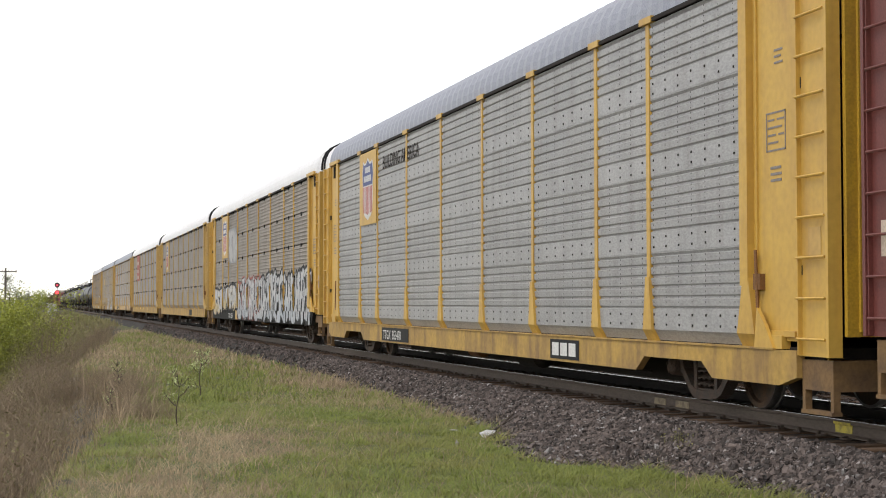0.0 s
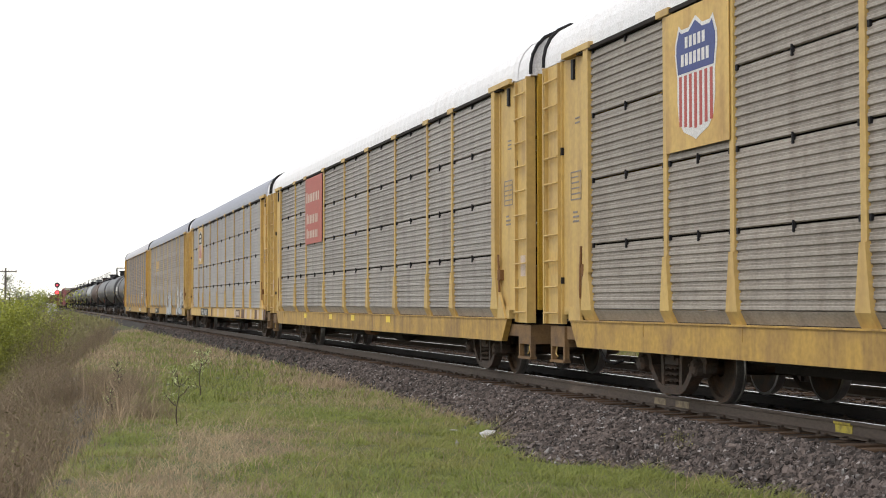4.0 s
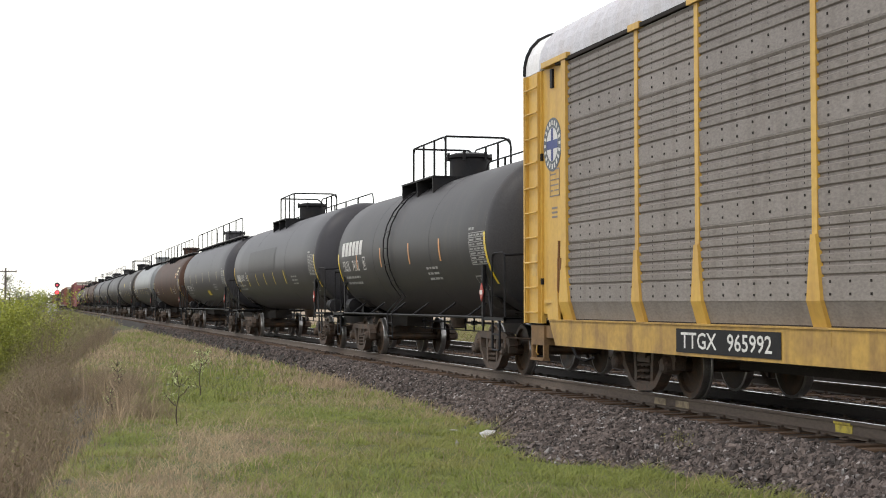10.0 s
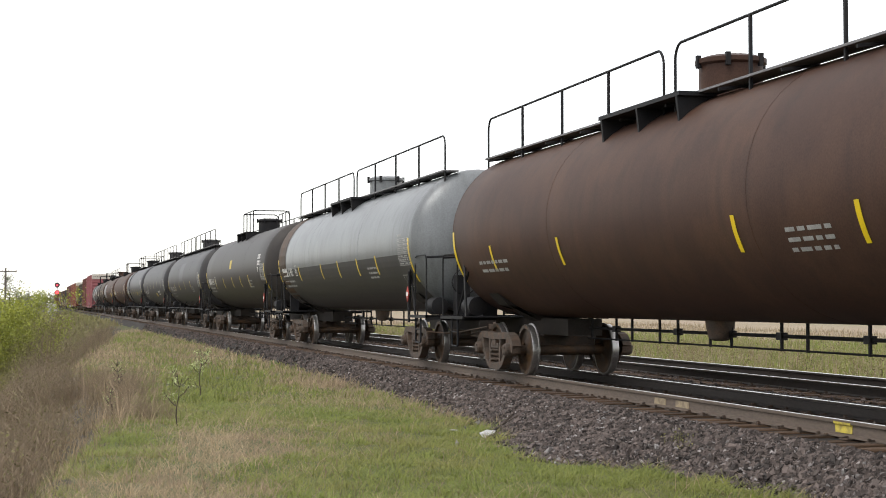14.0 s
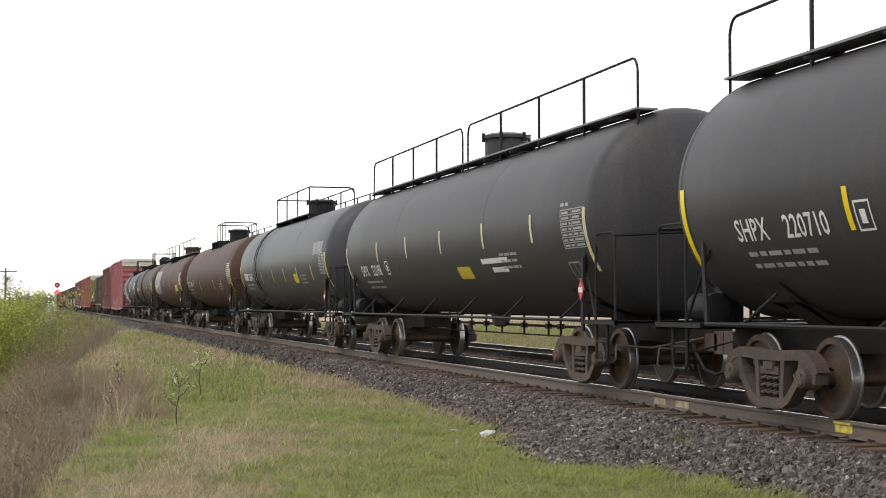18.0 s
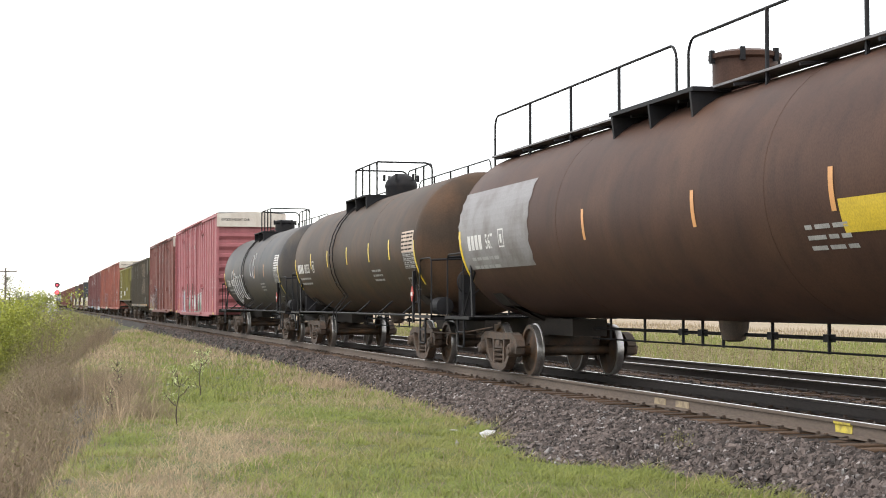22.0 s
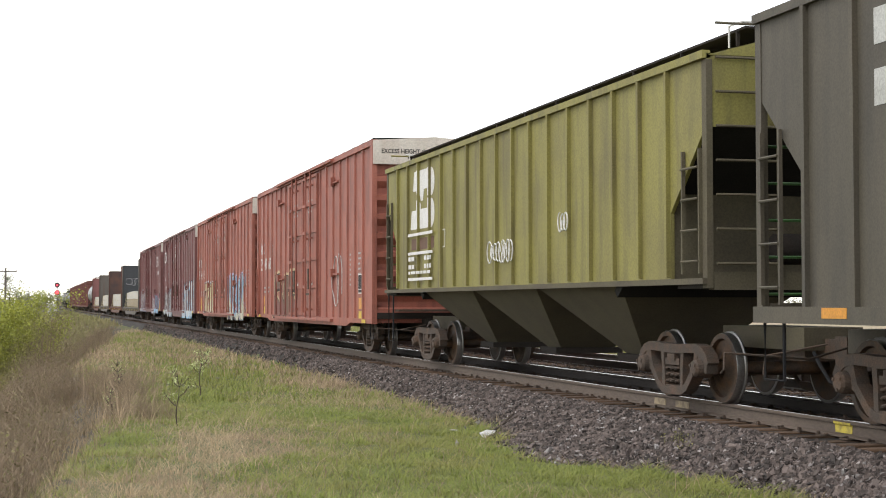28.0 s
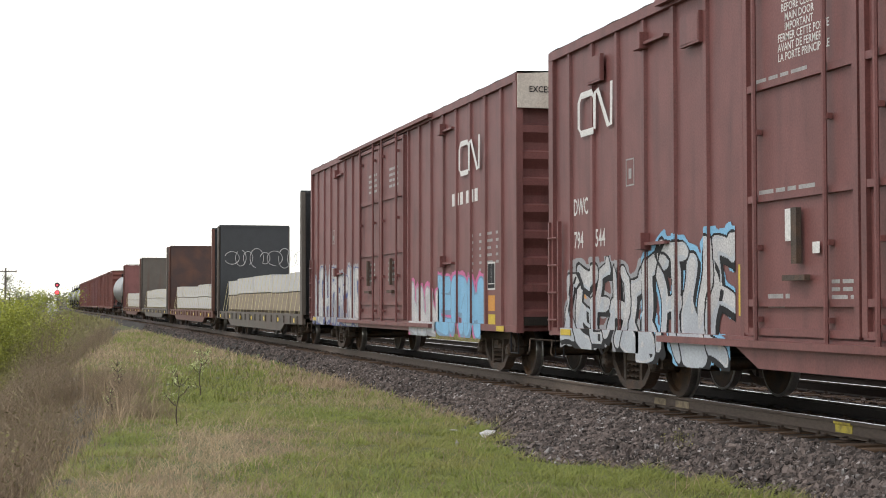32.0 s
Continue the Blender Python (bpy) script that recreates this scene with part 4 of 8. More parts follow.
def shield_logo(car, z0=3.22, y_left=9.15, panel=None, top=None):
    """A plain shield on a yellow panel, in blue, red and white shapes."""
    g = Geo().box(-1.585, -1.575, y_left - 1.85, y_left, z0, 5.0)
    board = part("logo_panel", g, panel or YELLOW, car, "yellow panel with a plain striped shield")
    m = y_left - 0.93
    half = [(0.0, 0.1), (0.1, 0.14), (0.36, 0.22), (0.5, 0.36), (0.55, 0.6), (0.55, 0.9), (0.62, 1.22), (0.61, 1.36), (0.5, 1.58), (0.42, 1.52), (0.2, 1.52), (0.0, 1.64)]
    outline = [(m + a, z0 + b) for a, b in half] + [(m - a, z0 + b) for a, b in half[-2:0:-1]]
    part("shield", Geo().prism(outline, "x", -1.589, -1.586), WHITE, board)
    top_half = [(0.52, 0.96), (0.57, 1.22), (0.56, 1.34), (0.48, 1.51), (0.42, 1.47), (0.2, 1.47), (0.0, 1.58)]
    o2 = [(m + a, z0 + b) for a, b in top_half] + [(m - a, z0 + b) for a, b in top_half[::-1]]
    part("shield_top", Geo().prism(o2, "x", -1.593, -1.59), top or BLUE, board)
    g = Geo()
    for k in range(-3, 4):
        g.plate(-1.593, m + k * 0.15 - 0.038, m + k * 0.15 + 0.038, z0 + (0.24 + 0.02 * abs(k)), z0 + 0.93)
    tagged(part("shield_stripes", g, RED, board), kind="stuff")
    bars([(m + 0.3 - i * 0.125, 0.08, z0 + 1.27, 0.14) for i in range(5)] + [(m + 0.42 - i * 0.122, 0.08, z0 + 1.05, 0.15) for i in range(7)], WHITE, -1.596, board, "logo_bars")


# ---- sprayed letters without words, laid over a side's ribs ----
def graffiti(car, y_left, y_right, z0, z1, surface, mats, seed, cells, label, step=0.013, wild=0.5):
    """mats: edge, fill, shade, glow. surface(y, z) gives x. Each cell holds one tall letter-like shape of thick strokes,
    with a thrown block shadow, a dark outline, a fill that fades into a second tone and thin pale highlights."""
    rs = np.random.RandomState(seed)
    ny, nz = max(4, int((y_left - y_right) / step)), max(4, int((z1 - z0) / step))
    yy, zz = np.linspace(y_left, y_right, ny + 1), np.linspace(z0, z1, nz + 1)
    Y, Z = np.meshgrid((yy[1:] + yy[:-1]) / 2, (zz[1:] + zz[:-1]) / 2, indexing="ij")
    cw, hh = (y_left - y_right) / cells, z1 - z0
    w = min(cw * 0.175, 0.2)
    lines = []
    for c in range(cells):
        a, lo = y_left - cw * (c + 0.5), z0 + w + 0.06
        top, h = z1 - w - 0.12 - hh * 0.16 * rs.rand(), cw * 0.33
        slant = cw * 0.25 * wild * rs.uniform(-1, 1)
        left, right = [(a + h, lo + hh * 0.05 * rs.rand()), (a + h + slant, top)], [(a - h, lo), (a - h + slant, top - hh * 0.1 * rs.rand())]
        mid = lo + (top - lo) * rs.uniform(0.35, 0.65)
        pick = rs.randint(5)
        strokes = [left]
        if pick in (0, 1, 3):
            strokes.append(right)
        if pick in (0, 2, 4):
            strokes.append([left[1], (a - h + slant, top)])
        if pick in (0, 3, 4):
            strokes.append([(a + h, mid), (a - h, mid + hh * 0.12 * rs.uniform(-1, 1))])
        if pick in (1, 2):
            strokes.append([(a + h, mid), (a - h, lo)])
        if pick in (1, 4, 2):
            strokes.append([left[0], (a - h * 1.1, lo - w * 0.3)])
        if wild > 0.9:
            strokes.append([(a - h + slant, top), (a - h * 1.5, top + w * 0.8)])
        lines += [(p, q, c) for p, q in strokes]
    wob_y = Y + 0.05 * wild * np.sin(5.3 * Z + 1.7 * np.sin(2.1 * Y + seed))
    wob_z = Z + 0.05 * wild * np.sin(4.1 * Y + seed)

    def reach(dy, dz):
        near, second, kind = np.full(Y.shape, 9.0), np.full(Y.shape, 9.0), np.full(Y.shape, -1)
        for (ay, az), (by, bz), c in lines:
            t = np.clip(((wob_y + dy - ay) * (by - ay) + (wob_z + dz - az) * (bz - az)) / ((by - ay) ** 2 + (bz - az) ** 2 + 1e-6), 0, 1)
            e = np.hypot(wob_y + dy - ay - t * (by - ay), wob_z + dz - az - t * (bz - az)) * (1 + 0.25 * math.sin(3.0 * c + ay))
            second = np.where(kind != c, np.where(e < near, near, np.minimum(second, e)), second)
            kind = np.where(e < near, c, kind)
            near = np.minimum(near, e)
        return near, second, kind
    d, other, tone = reach(0, 0)
    thrown = np.minimum(reach(0.04, 0.04)[0], reach(0.08, 0.08)[0])
    slot = np.full(Y.shape, -1)
    fuzz = 0.02 * np.sin(17 * Y + 3 * np.sin(11 * Z)) + 0.015 * np.sin(31 * Z + 2 * Y)
    slot[d < w + 0.1 + fuzz] = 3
    slot[thrown < w + 0.015] = 0
    slot[d < w + 0.032] = 0
    fade = (Z - z0) / hh + 0.22 * np.sin(2.7 * Y + 1.3 * tone + seed) + 0.08 * np.sin(23 * Y + 9 * Z)
    inside = d < w
    low_left = reach(-0.045, -0.05)[0] > w
    slot[inside] = np.where((fade[inside] < 0.28) | low_left[inside], 2, 1)
    shine = (np.abs(d - w * 0.78) < 0.013) & (np.sin(3.1 * Y + 2.3 * Z + tone) > 0.1)
    slot[shine] = np.where(fade[shine] < 0.42, 1, 2)
    slot[inside & (other - d < 0.035)] = 0
    crease = (np.abs(np.sin(2.6 * Y + 1.1 * np.sin(3.3 * Z + tone) + 1.7 * tone)) < (0.13 if wild > 1.4 else 0.045)) & (d < w * 0.6) & (np.sin(5 * Z + 2 * tone) > 0)
    slot[crease] = 0
    X = surface(Y, Z)
    cut = np.ones((ny, nz), bool)
    cut[:, 1:] = (slot[:, 1:] != slot[:, :-1]) | (np.abs(X[:, 1:] - X[:, :-1]) > 0.0015)
    ki, kj = np.nonzero(cut)
    end = np.append(kj[1:], nz)
    end = np.where(end <= kj, nz, end)
    keep = slot[ki, kj] >= 0
    ki, kj, end = ki[keep], kj[keep], end[keep]
    v = np.zeros((len(ki), 4, 3))
    for n_, (p, q) in enumerate(((0, kj), (1, kj), (1, end), (0, end))):
        v[:, n_, 1], v[:, n_, 2], v[:, n_, 0] = yy[ki + p], zz[q], X[ki, kj] - 0.005
    f = np.arange(len(ki) * 4).reshape(-1, 4)
    return tagged(part("graffiti", array_mesh("graffiti", v.reshape(-1, 3), f, mats, slot[ki, kj]), None, car, label), label, kind="stuff")


def tag_lines(car, y0, z0, size, n, surface, mat, seed, label="loose sprayed line drawing"):
    """A thin looping sprayed line."""
    rs = np.random.RandomState(seed)
    g, y = Geo(), y0
    for _ in range(n):
        pts, w, h = [], size * rs.uniform(0.5, 0.9), size * rs.uniform(0.7, 1.3)
        ph = rs.uniform(0, 6)
        for a in np.linspace(0, 2 * math.pi * rs.uniform(0.7, 1.2), 16):
            yy, zz = y - w * 0.5 + w * 0.55 * math.cos(a + ph), z0 + h * 0.5 * math.sin(a + ph)
            pts.append((float(surface(np.array(yy), np.array(zz))) - 0.006, yy, zz))
        g.rod(pts, 0.013, 4)
        y -= w * 0.8
    return tagged(part("graffiti", g, mat, car, label), label, kind="stuff")


# ---- tank cars ----
def rounded(pts, r, n=4):
    """The same bent line with its corners rounded."""
    pts = [Vector(p) for p in pts]
    out = [pts[0]]
    for a, b, c in zip(pts, pts[1:], pts[2:]):
        k = min(r, (a - b).length * 0.49, (c - b).length * 0.49)
        p, q = b + (a - b).normalized() * k, b + (c - b).normalized() * k
        out += [p * (1 - t) ** 2 + b * 2 * t * (1 - t) + q * t * t for t in (i / n for i in range(n + 1))]
    return [tuple(p) for p in out + [pts[-1]]]


def tank_car(centre, label, half_cyl, radius, zc, paint, truck_half, half_len, deck="walk", ticks=TICK, tick_at=(), mark="", number="", mark_y=0.0,
             mark_z=2.25, data_end=1, rack_z=0.0, seed=0, dome=0.45, side_rail=True, head=0.62, ladder_y=None, placard=True, fence=(-0.6, 2.3), dome_h=0.58, bracket=False, tick_drop=0.75, dome_y=0.0):
    car = start_car("tank_car", label, "tank car", centre, "tank cars of the train")
    prof = [(-half_cyl - head * math.cos(a), max(0.02, radius * math.sin(a))) for a in np.linspace(0, math.pi / 2, 9)]
    prof += [(q, radius) for q in np.linspace(-half_cyl, half_cyl, 9)[1:-1]] + [(-t, r) for t, r in prof[::-1]]
    part("tank_shell", Geo().turned(prof, "y", (0, 0, zc), 48), paint, car, smooth=60)
    for q in (-half_cyl + 0.03, half_cyl - 0.03, -half_cyl * 0.4, half_cyl * 0.38):
        g = Geo().turned([(q - 0.012, radius - 0.01), (q - 0.012, radius + 0.0025), (q + 0.012, radius + 0.0025), (q + 0.012, radius - 0.01)], "y", (0, 0, zc), 48, False)
        part("weld_band", g, paint, car, smooth=30)
    zb = zc - radius
    R = radius
    for s in (-1, 1):
        m = pose(0, 0, 0) if s > 0 else TURN
        e = half_len - 0.55
        g = Geo().box(-0.32, 0.32, truck_half - 1.8, e, 0.72, 1.02)
        for sx in (-1, 1):
            g.prism([(sx * 0.35, 0.98), (sx * 1.15, zc - R * 0.72), (sx * 0.95, zc - R * 0.86), (0.0, zb + 0.05), (sx * 0.05, 0.98)], "y", truck_half - 0.3, truck_half + 0.3)
        part("stub_sill", g, GRIME, car, at=m)
        g = Geo().box(-1.47, 1.47, half_cyl - 0.4, e, 1.015, 1.04).box(-1.5, -1.46, half_cyl - 0.4, e, 0.99, 1.05).box(1.46, 1.5, half_cyl - 0.4, e, 0.99, 1.05).box(-1.5, 1.5, e - 0.04, e, 0.95, 1.05)
        part("end_platform", g, BLACK, car, at=m)
        top = zc - 0.35
        g = Geo()
        for sx in (-1.46, 1.46):
            g.rod(rounded([(sx, half_cyl + 0.1, 1.05), (sx, half_cyl + 0.1, top), (sx, e - 0.08, top), (sx, e - 0.08, 1.05)], 0.16), 0.017)
            g.rod([(sx, half_cyl + 0.1, 1.05), (sx * 0.96, half_cyl - 0.5, zc - R * 0.45)], 0.022)
        g.rod([(-1.46, e - 0.1, top - 0.05), (-0.5, e, top), (0.5, e, top), (1.46, e - 0.1, top - 0.05)], 0.024)
        part("end_handrail", g, BLACK, car, at=m)
        for sx in (-1.45, 1.45):
            y0, y1 = half_cyl + 0.1, half_cyl + 0.53
            part("step", Geo().rod(rounded([(sx, y0, 1.0), (sx, y0, 0.46), (sx, y1, 0.46), (sx, y1, 1.0)], 0.06), 0.022), BLACK, car, at=m)
            part("step_tread", Geo().rod([(sx, y0, 0.74), (sx, y1, 0.74)], 0.018), BLACK, car, at=m)
            part("platform_post", Geo().prism([(half_cyl - 0.55, 1.05), (half_cyl - 0.45, 1.05), (half_cyl - 0.34, zc - R * 0.35), (half_cyl - 0.42, zc - R * 0.35)], "x", sx - 0.015, sx + 0.015), BLACK, car, at=m)
    # brake gear on one end
    s = data_end
    g = Geo().turned([(-0.03, 0.26), (0.0, 0.28), (0.03, 0.26)], "y", (-0.6, s * (half_len - 0.75), 1.75), 16, False).box(-0.75, -0.45, s * (half_len - 0.95) - 0.12, s * (half_len - 0.95) + 0.12, 1.05, 1.9)
    g.turned([(-0.32, 0.1), (-0.3, 0.19), (0.25, 0.19), (0.3, 0.05)], "y", (-1.05, s * (half_cyl + 0.35), 1.24), 14)
    part("hand_brake", g, BLACK, car, smooth=40)
    # train pipe on hangers below the belly
    L = truck_half - 1.7
    part("train_pipe", Geo().rod([(0.1, -L, 0.86), (0.1, L, 0.86)], 0.028), BLACK, car)
    part("brake_rod", Geo().rod([(0.1, -L, 0.68), (0.1, L, 0.68)], 0.016), BLACK, car)
    g, rnd = Geo(), random.Random(seed)
    y = -L
    while y < L:
        g.bar((0.1, y, zb + 0.03), (0.1, y, 0.66), 0.035, 0.035)
        if rnd.random() < 0.6:
            g.box(0.05, 0.15, y - 0.07, y + 0.07, 0.81, 0.91)
        y += rnd.choice((0.7, 1.15, 1.5))
    tagged(part("pipe_hanger", g, BLACK, car), kind="stuff")
    part("belly_valve", Geo().turned([(zb - 0.28, 0.09), (zb - 0.25, 0.16), (zb - 0.1, 0.2), (zb + 0.06, 0.22)], "z", (0.0, 0.4, 0), 14), CAST, car, smooth=40)
    if side_rail:
        g = Geo()
        for sx in (-1.47, 1.47):
            g.rod([(sx, -half_cyl + 0.5, 1.04), (sx, half_cyl - 0.5, 1.04)], 0.028)
            for y in np.linspace(-half_cyl + 1.5, half_cyl - 1.5, 6):
                g.rod([(sx, y, 1.04), (sx * 0.8, y - 0.3, zc - R * 0.8)], 0.02)
        part("side_rail", g, BLACK, car)
    # top: walkway with railings, or a fenced platform round the manway
    zt = zc + R
    g = Geo().turned([(zt - 0.12, dome), (zt + dome_h - 0.16, dome), (zt + dome_h - 0.13, dome * 1.12), (zt + dome_h - 0.07, dome * 1.12), (zt + dome_h - 0.02, dome * 0.8), (zt + dome_h, 0.05)], "z", (0, dome_y, 0), 20)
    if dome == 0.42:      # rounded valve cover
        prof = [(zt - 0.12, 0.42), (zt + 0.2, 0.42)] + [(zt + 0.24 + 0.36 * math.sin(a), max(0.03, 0.44 * math.cos(a))) for a in np.linspace(0, math.pi / 2, 7)]
        g = Geo().turned(prof, "z", (0, dome_y, 0), 20)
    manway = part("manway", g, paint if deck == "walk" else BLACK, car, smooth=40)
    for a in range(6):
        c, q = dome * 1.1 * math.cos(a * 1.047), dome_y + dome * 1.1 * math.sin(a * 1.047)
        part("lid_bolt", Geo().box(c - 0.03, c + 0.03, q - 0.03, q + 0.03, zt + dome_h - 0.2, zt + dome_h - 0.02), BLACK, manway)

    def railing(pts, posts, r=0.024):
        q = Geo().rod(rounded(pts, 0.12), r * 0.85)
        for x, y, z0, z1 in posts:
            q.bar((x, y, z0), (x, y, z1), 0.04, 0.04)
        return q
    if deck == "walk":
        w = 0.8
        for sx in (-1,):
            a, b = sorted((sx * 0.5, sx * 0.86))
            part("walkway", Geo().box(a, b, -half_cyl - 0.2, half_cyl + 0.2, zt - 0.075, zt - 0.045), WALK_GREY, car, "worn grey steel walkway")
            h = zt + 0.72
            for y0, y1 in ((0.5, half_cyl + 0.15), (-half_cyl - 0.15, 0.1)):
                n = 4
                pts = [(sx * w, y0, zt - 0.3), (sx * w, y0, h - 0.15), (sx * w, y0 + 0.12, h), (sx * w, y1 - 0.12, h), (sx * w, y1, h - 0.15), (sx * w, y1, zt - 0.3)]
                part("walkway_railing", railing(pts, [(sx * w, y0 + (y1 - y0) * i / n, zt - 0.3, h) for i in range(1, n)]), BLACK, car)
        for y in np.linspace(-half_cyl + 0.5, half_cyl - 0.5, 11):
            for sx in (-1, 1):
                part("bracket", Geo().bar((sx * 0.5, y, zt - 0.09), (sx * 1.0, y, zt - 0.16), 0.04, 0.04), BLACK, car)
        if bracket:
            g = Geo().box(-1.15, -0.6, -0.8, 2.2, zt - 0.12, zt - 0.06)
            for y in (-0.7, 0.7, 2.1):
                g.prism([(-1.15, zt - 0.1), (-0.5, zt - 0.1), (-1.1, zt - 0.55)], "y", y - 0.03, y + 0.03)
            part("side_step", g, BLACK, car)
        g = Geo()
        for i in range(9):
            z = 1.1 + i * 0.33
            g.rod([(-0.25, half_len - 0.9 - max(0, z - zc) * 0.25, z), (0.25, half_len - 0.9 - max(0, z - zc) * 0.25, z)], 0.018)
        for sx in (-0.25, 0.25):
            g.rod([(sx, half_len - 0.88, 1.05), (sx, half_len - 0.9, zc), (sx, half_len - 1.3, zt - 0.1)], 0.022)
        part("end_ladder", g, BLACK, car)
    else:
        pz, x0, (fa, fb) = zt - 0.02, 0.75, fence
        wide, deep = (0.8, 0.16) if fb - fa > 5 else (1.05, 0.5)
        deck_plate = part("top_platform", Geo().box(-wide, wide, fa, fb, pz - 0.02, pz + 0.015), BLACK, car)
        for y in np.linspace(fa + 0.05, fb - 0.05, 3):
            for sx in (-1, 1):
                part("bracket", Geo().prism([(sx * (wide - 0.01), pz - 0.02), (sx * 0.3, pz - 0.02), (sx * (wide - 0.03), pz - deep)], "y", y - 0.03, y + 0.03), BLACK, deck_plate)
        h = pz + 0.88
        for sx in (-x0, x0):
            pts = [(sx, fa, pz), (sx, fa, h - 0.12), (sx, fa + 0.12, h), (sx, fb - 0.12, h), (sx, fb, h - 0.12), (sx, fb, pz)]
            part("platform_railing", railing(pts, [(sx, y, pz, h) for y in np.linspace(fa, fb, 4)[1:-1]]), BLACK, car)
        for y in (fa, fb):
            part("platform_railing", railing([(-x0, y, h), (x0 - 0.12, y, h), (x0, y, h - 0.12), (x0, y, pz)], [(-x0, y, pz, h)], 0.028), BLACK, car)
        for s in (-1, 1):
            q0 = 2.6 if s > 0 else 1.2
            pts = [(0.2, s * q0, zt - 0.1), (0.2, s * q0, zt + 0.22), (0.2, s * (q0 + 0.2), zt + 0.3), (0.2, s * (half_cyl - 0.2), zt + 0.3), (0.2, s * (half_cyl - 0.05), zt)]
            if fb < 4 or s < 0:
                part("top_handrail", railing(pts, [(0.2, s * (q0 + (half_cyl - q0 - 0.4) * i / 4), zt - 0.1, zt + 0.3) for i in (1, 2, 3)], 0.02), BLACK, car)
    if ladder_y is not None:
        g = Geo()
        for q in (-0.22, 0.22):
            g.rod([(-1.48, ladder_y + q, 0.5), (-1.5, ladder_y + q, 1.1)] + [(-(R + 0.06) * math.cos(t), ladder_y + q, zc + (R + 0.06) * math.sin(t)) for t in np.linspace(-0.75, 1.25, 10)], 0.016)
        for i, t in enumerate(np.linspace(-0.7, 1.2, 9)):
            g.rod([(-(R + 0.06) * math.cos(t), ladder_y - 0.22, zc + (R + 0.06) * math.sin(t)), (-(R + 0.06) * math.cos(t), ladder_y + 0.22, zc + (R + 0.06) * math.sin(t))], 0.013)
        g.rod([(-1.48, ladder_y - 0.22, 0.55), (-1.48, ladder_y + 0.22, 0.55)], 0.018).rod([(-1.48, ladder_y - 0.22, 0.85), (-1.48, ladder_y + 0.22, 0.85)], 0.018)
        part("side_ladder", g, BLACK, car)
    # markings
    for y in tick_at:
        bars([(y + 0.05, 0.1, zc - tick_drop, 0.46)], ticks, 0, car, "reflector_strip", radius=R, zc=zc)
    for y in (half_cyl - 0.02, -half_cyl + 0.14):
        bars([(y, 0.12, zc - 0.95, 1.0)], TICK if ticks is not TICK_PALE else TICK_PALE, 0, car, "reflector_strip", radius=R, zc=zc)
    if number:
        if mark.startswith("*"):
            bars([(mark_y - i * 0.24, 0.17, mark_z, 0.27) for i in range(int(mark[1:]))], WHITE, 0, car, "company_bars", radius=R, zc=zc)
            off = 0.24 * int(mark[1:]) + 0.15
        else:
            lettering(mark, 0.38, WHITE, mark_y, mark_z, 0, car, "white painted letters", R, zc, 0.85)
            off = 0.26 * len(mark) + 0.14
        lettering(number, 0.38, WHITE, mark_y - off, mark_z, 0, car, "white painted numerals", R, zc, 0.85)
        y = mark_y - off - 0.24 * len(number) - 0.1
        bars([(y, 0.3, mark_z, 0.025), (y, 0.3, mark_z + 0.3, 0.025), (y, 0.025, mark_z, 0.3), (y - 0.28, 0.025, mark_z, 0.32), (y - 0.09, 0.11, mark_z + 0.08, 0.15)], WHITE, 0, car, radius=R, zc=zc)
    bars(text_rows(mark_y - 0.1, mark_z - 0.2, 1.7, 2, 0.06, 0.16, seed), DECAL, 0, car, radius=R, zc=zc)
    if placard:
        y = -half_cyl + 1.12
        g = [(y, 1.05, zc - 0.54 + k * 0.085, 0.014) for k in range(8)] + [(y, 0.02, zc - 0.54, 0.6), (y - 1.03, 0.02, zc - 0.54, 0.6), (y - 0.5, 0.016, zc - 0.54, 0.6)]
        g += text_rows(y - 0.05, zc + 0.0, 0.42, 7, 0.034, 0.085, seed + 11) + text_rows(y - 0.55, zc + 0.0, 0.42, 7, 0.034, 0.085, seed + 12) + text_rows(y, zc + 0.12, 0.35, 1, 0.05, 0.1, seed + 13)
        bars(g, DECAL, 0, car, "data_panel", "grid of small stencilled rows", R, zc)
        bars(text_rows(-half_cyl + 4.6, zc - 0.55, 1.0, 3, 0.05, 0.12, seed + 3), DECAL, 0, car, radius=R, zc=zc)
        y = -half_cyl + 1.25
        bars([(y, 0.5, zc - 1.08, 0.025), (y, 0.5, zc - 0.78, 0.025), (y, 0.025, zc - 1.08, 0.32), (y - 0.23, 0.02, zc - 1.08, 0.32), (y - 0.475, 0.025, zc - 1.08, 0.32)], DECAL, 0, car, radius=R, zc=zc)
        m = pose(-1.52, -half_cyl + 0.36, 1.5)
        holder = part("placard", Geo().prism([(-0.12, 0), (0, 0.17), (0.12, 0), (0, -0.17)], "x", -0.01, 0.01), RED, car, "red diamond placard", m)
        part("placard_band", Geo().prism([(-0.08, -0.04), (0.08, -0.04), (0.08, 0.04), (-0.08, 0.04)], "x", -0.014, -0.011), WHITE, holder)
        part("placard_post", Geo().box(-0.02, 0.02, -0.04, 0.04, -0.62, 0.5), BLACK, car, at=m @ pose(0.03, 0, 0))
    running_gear(car, truck_half, half_len)
    return car


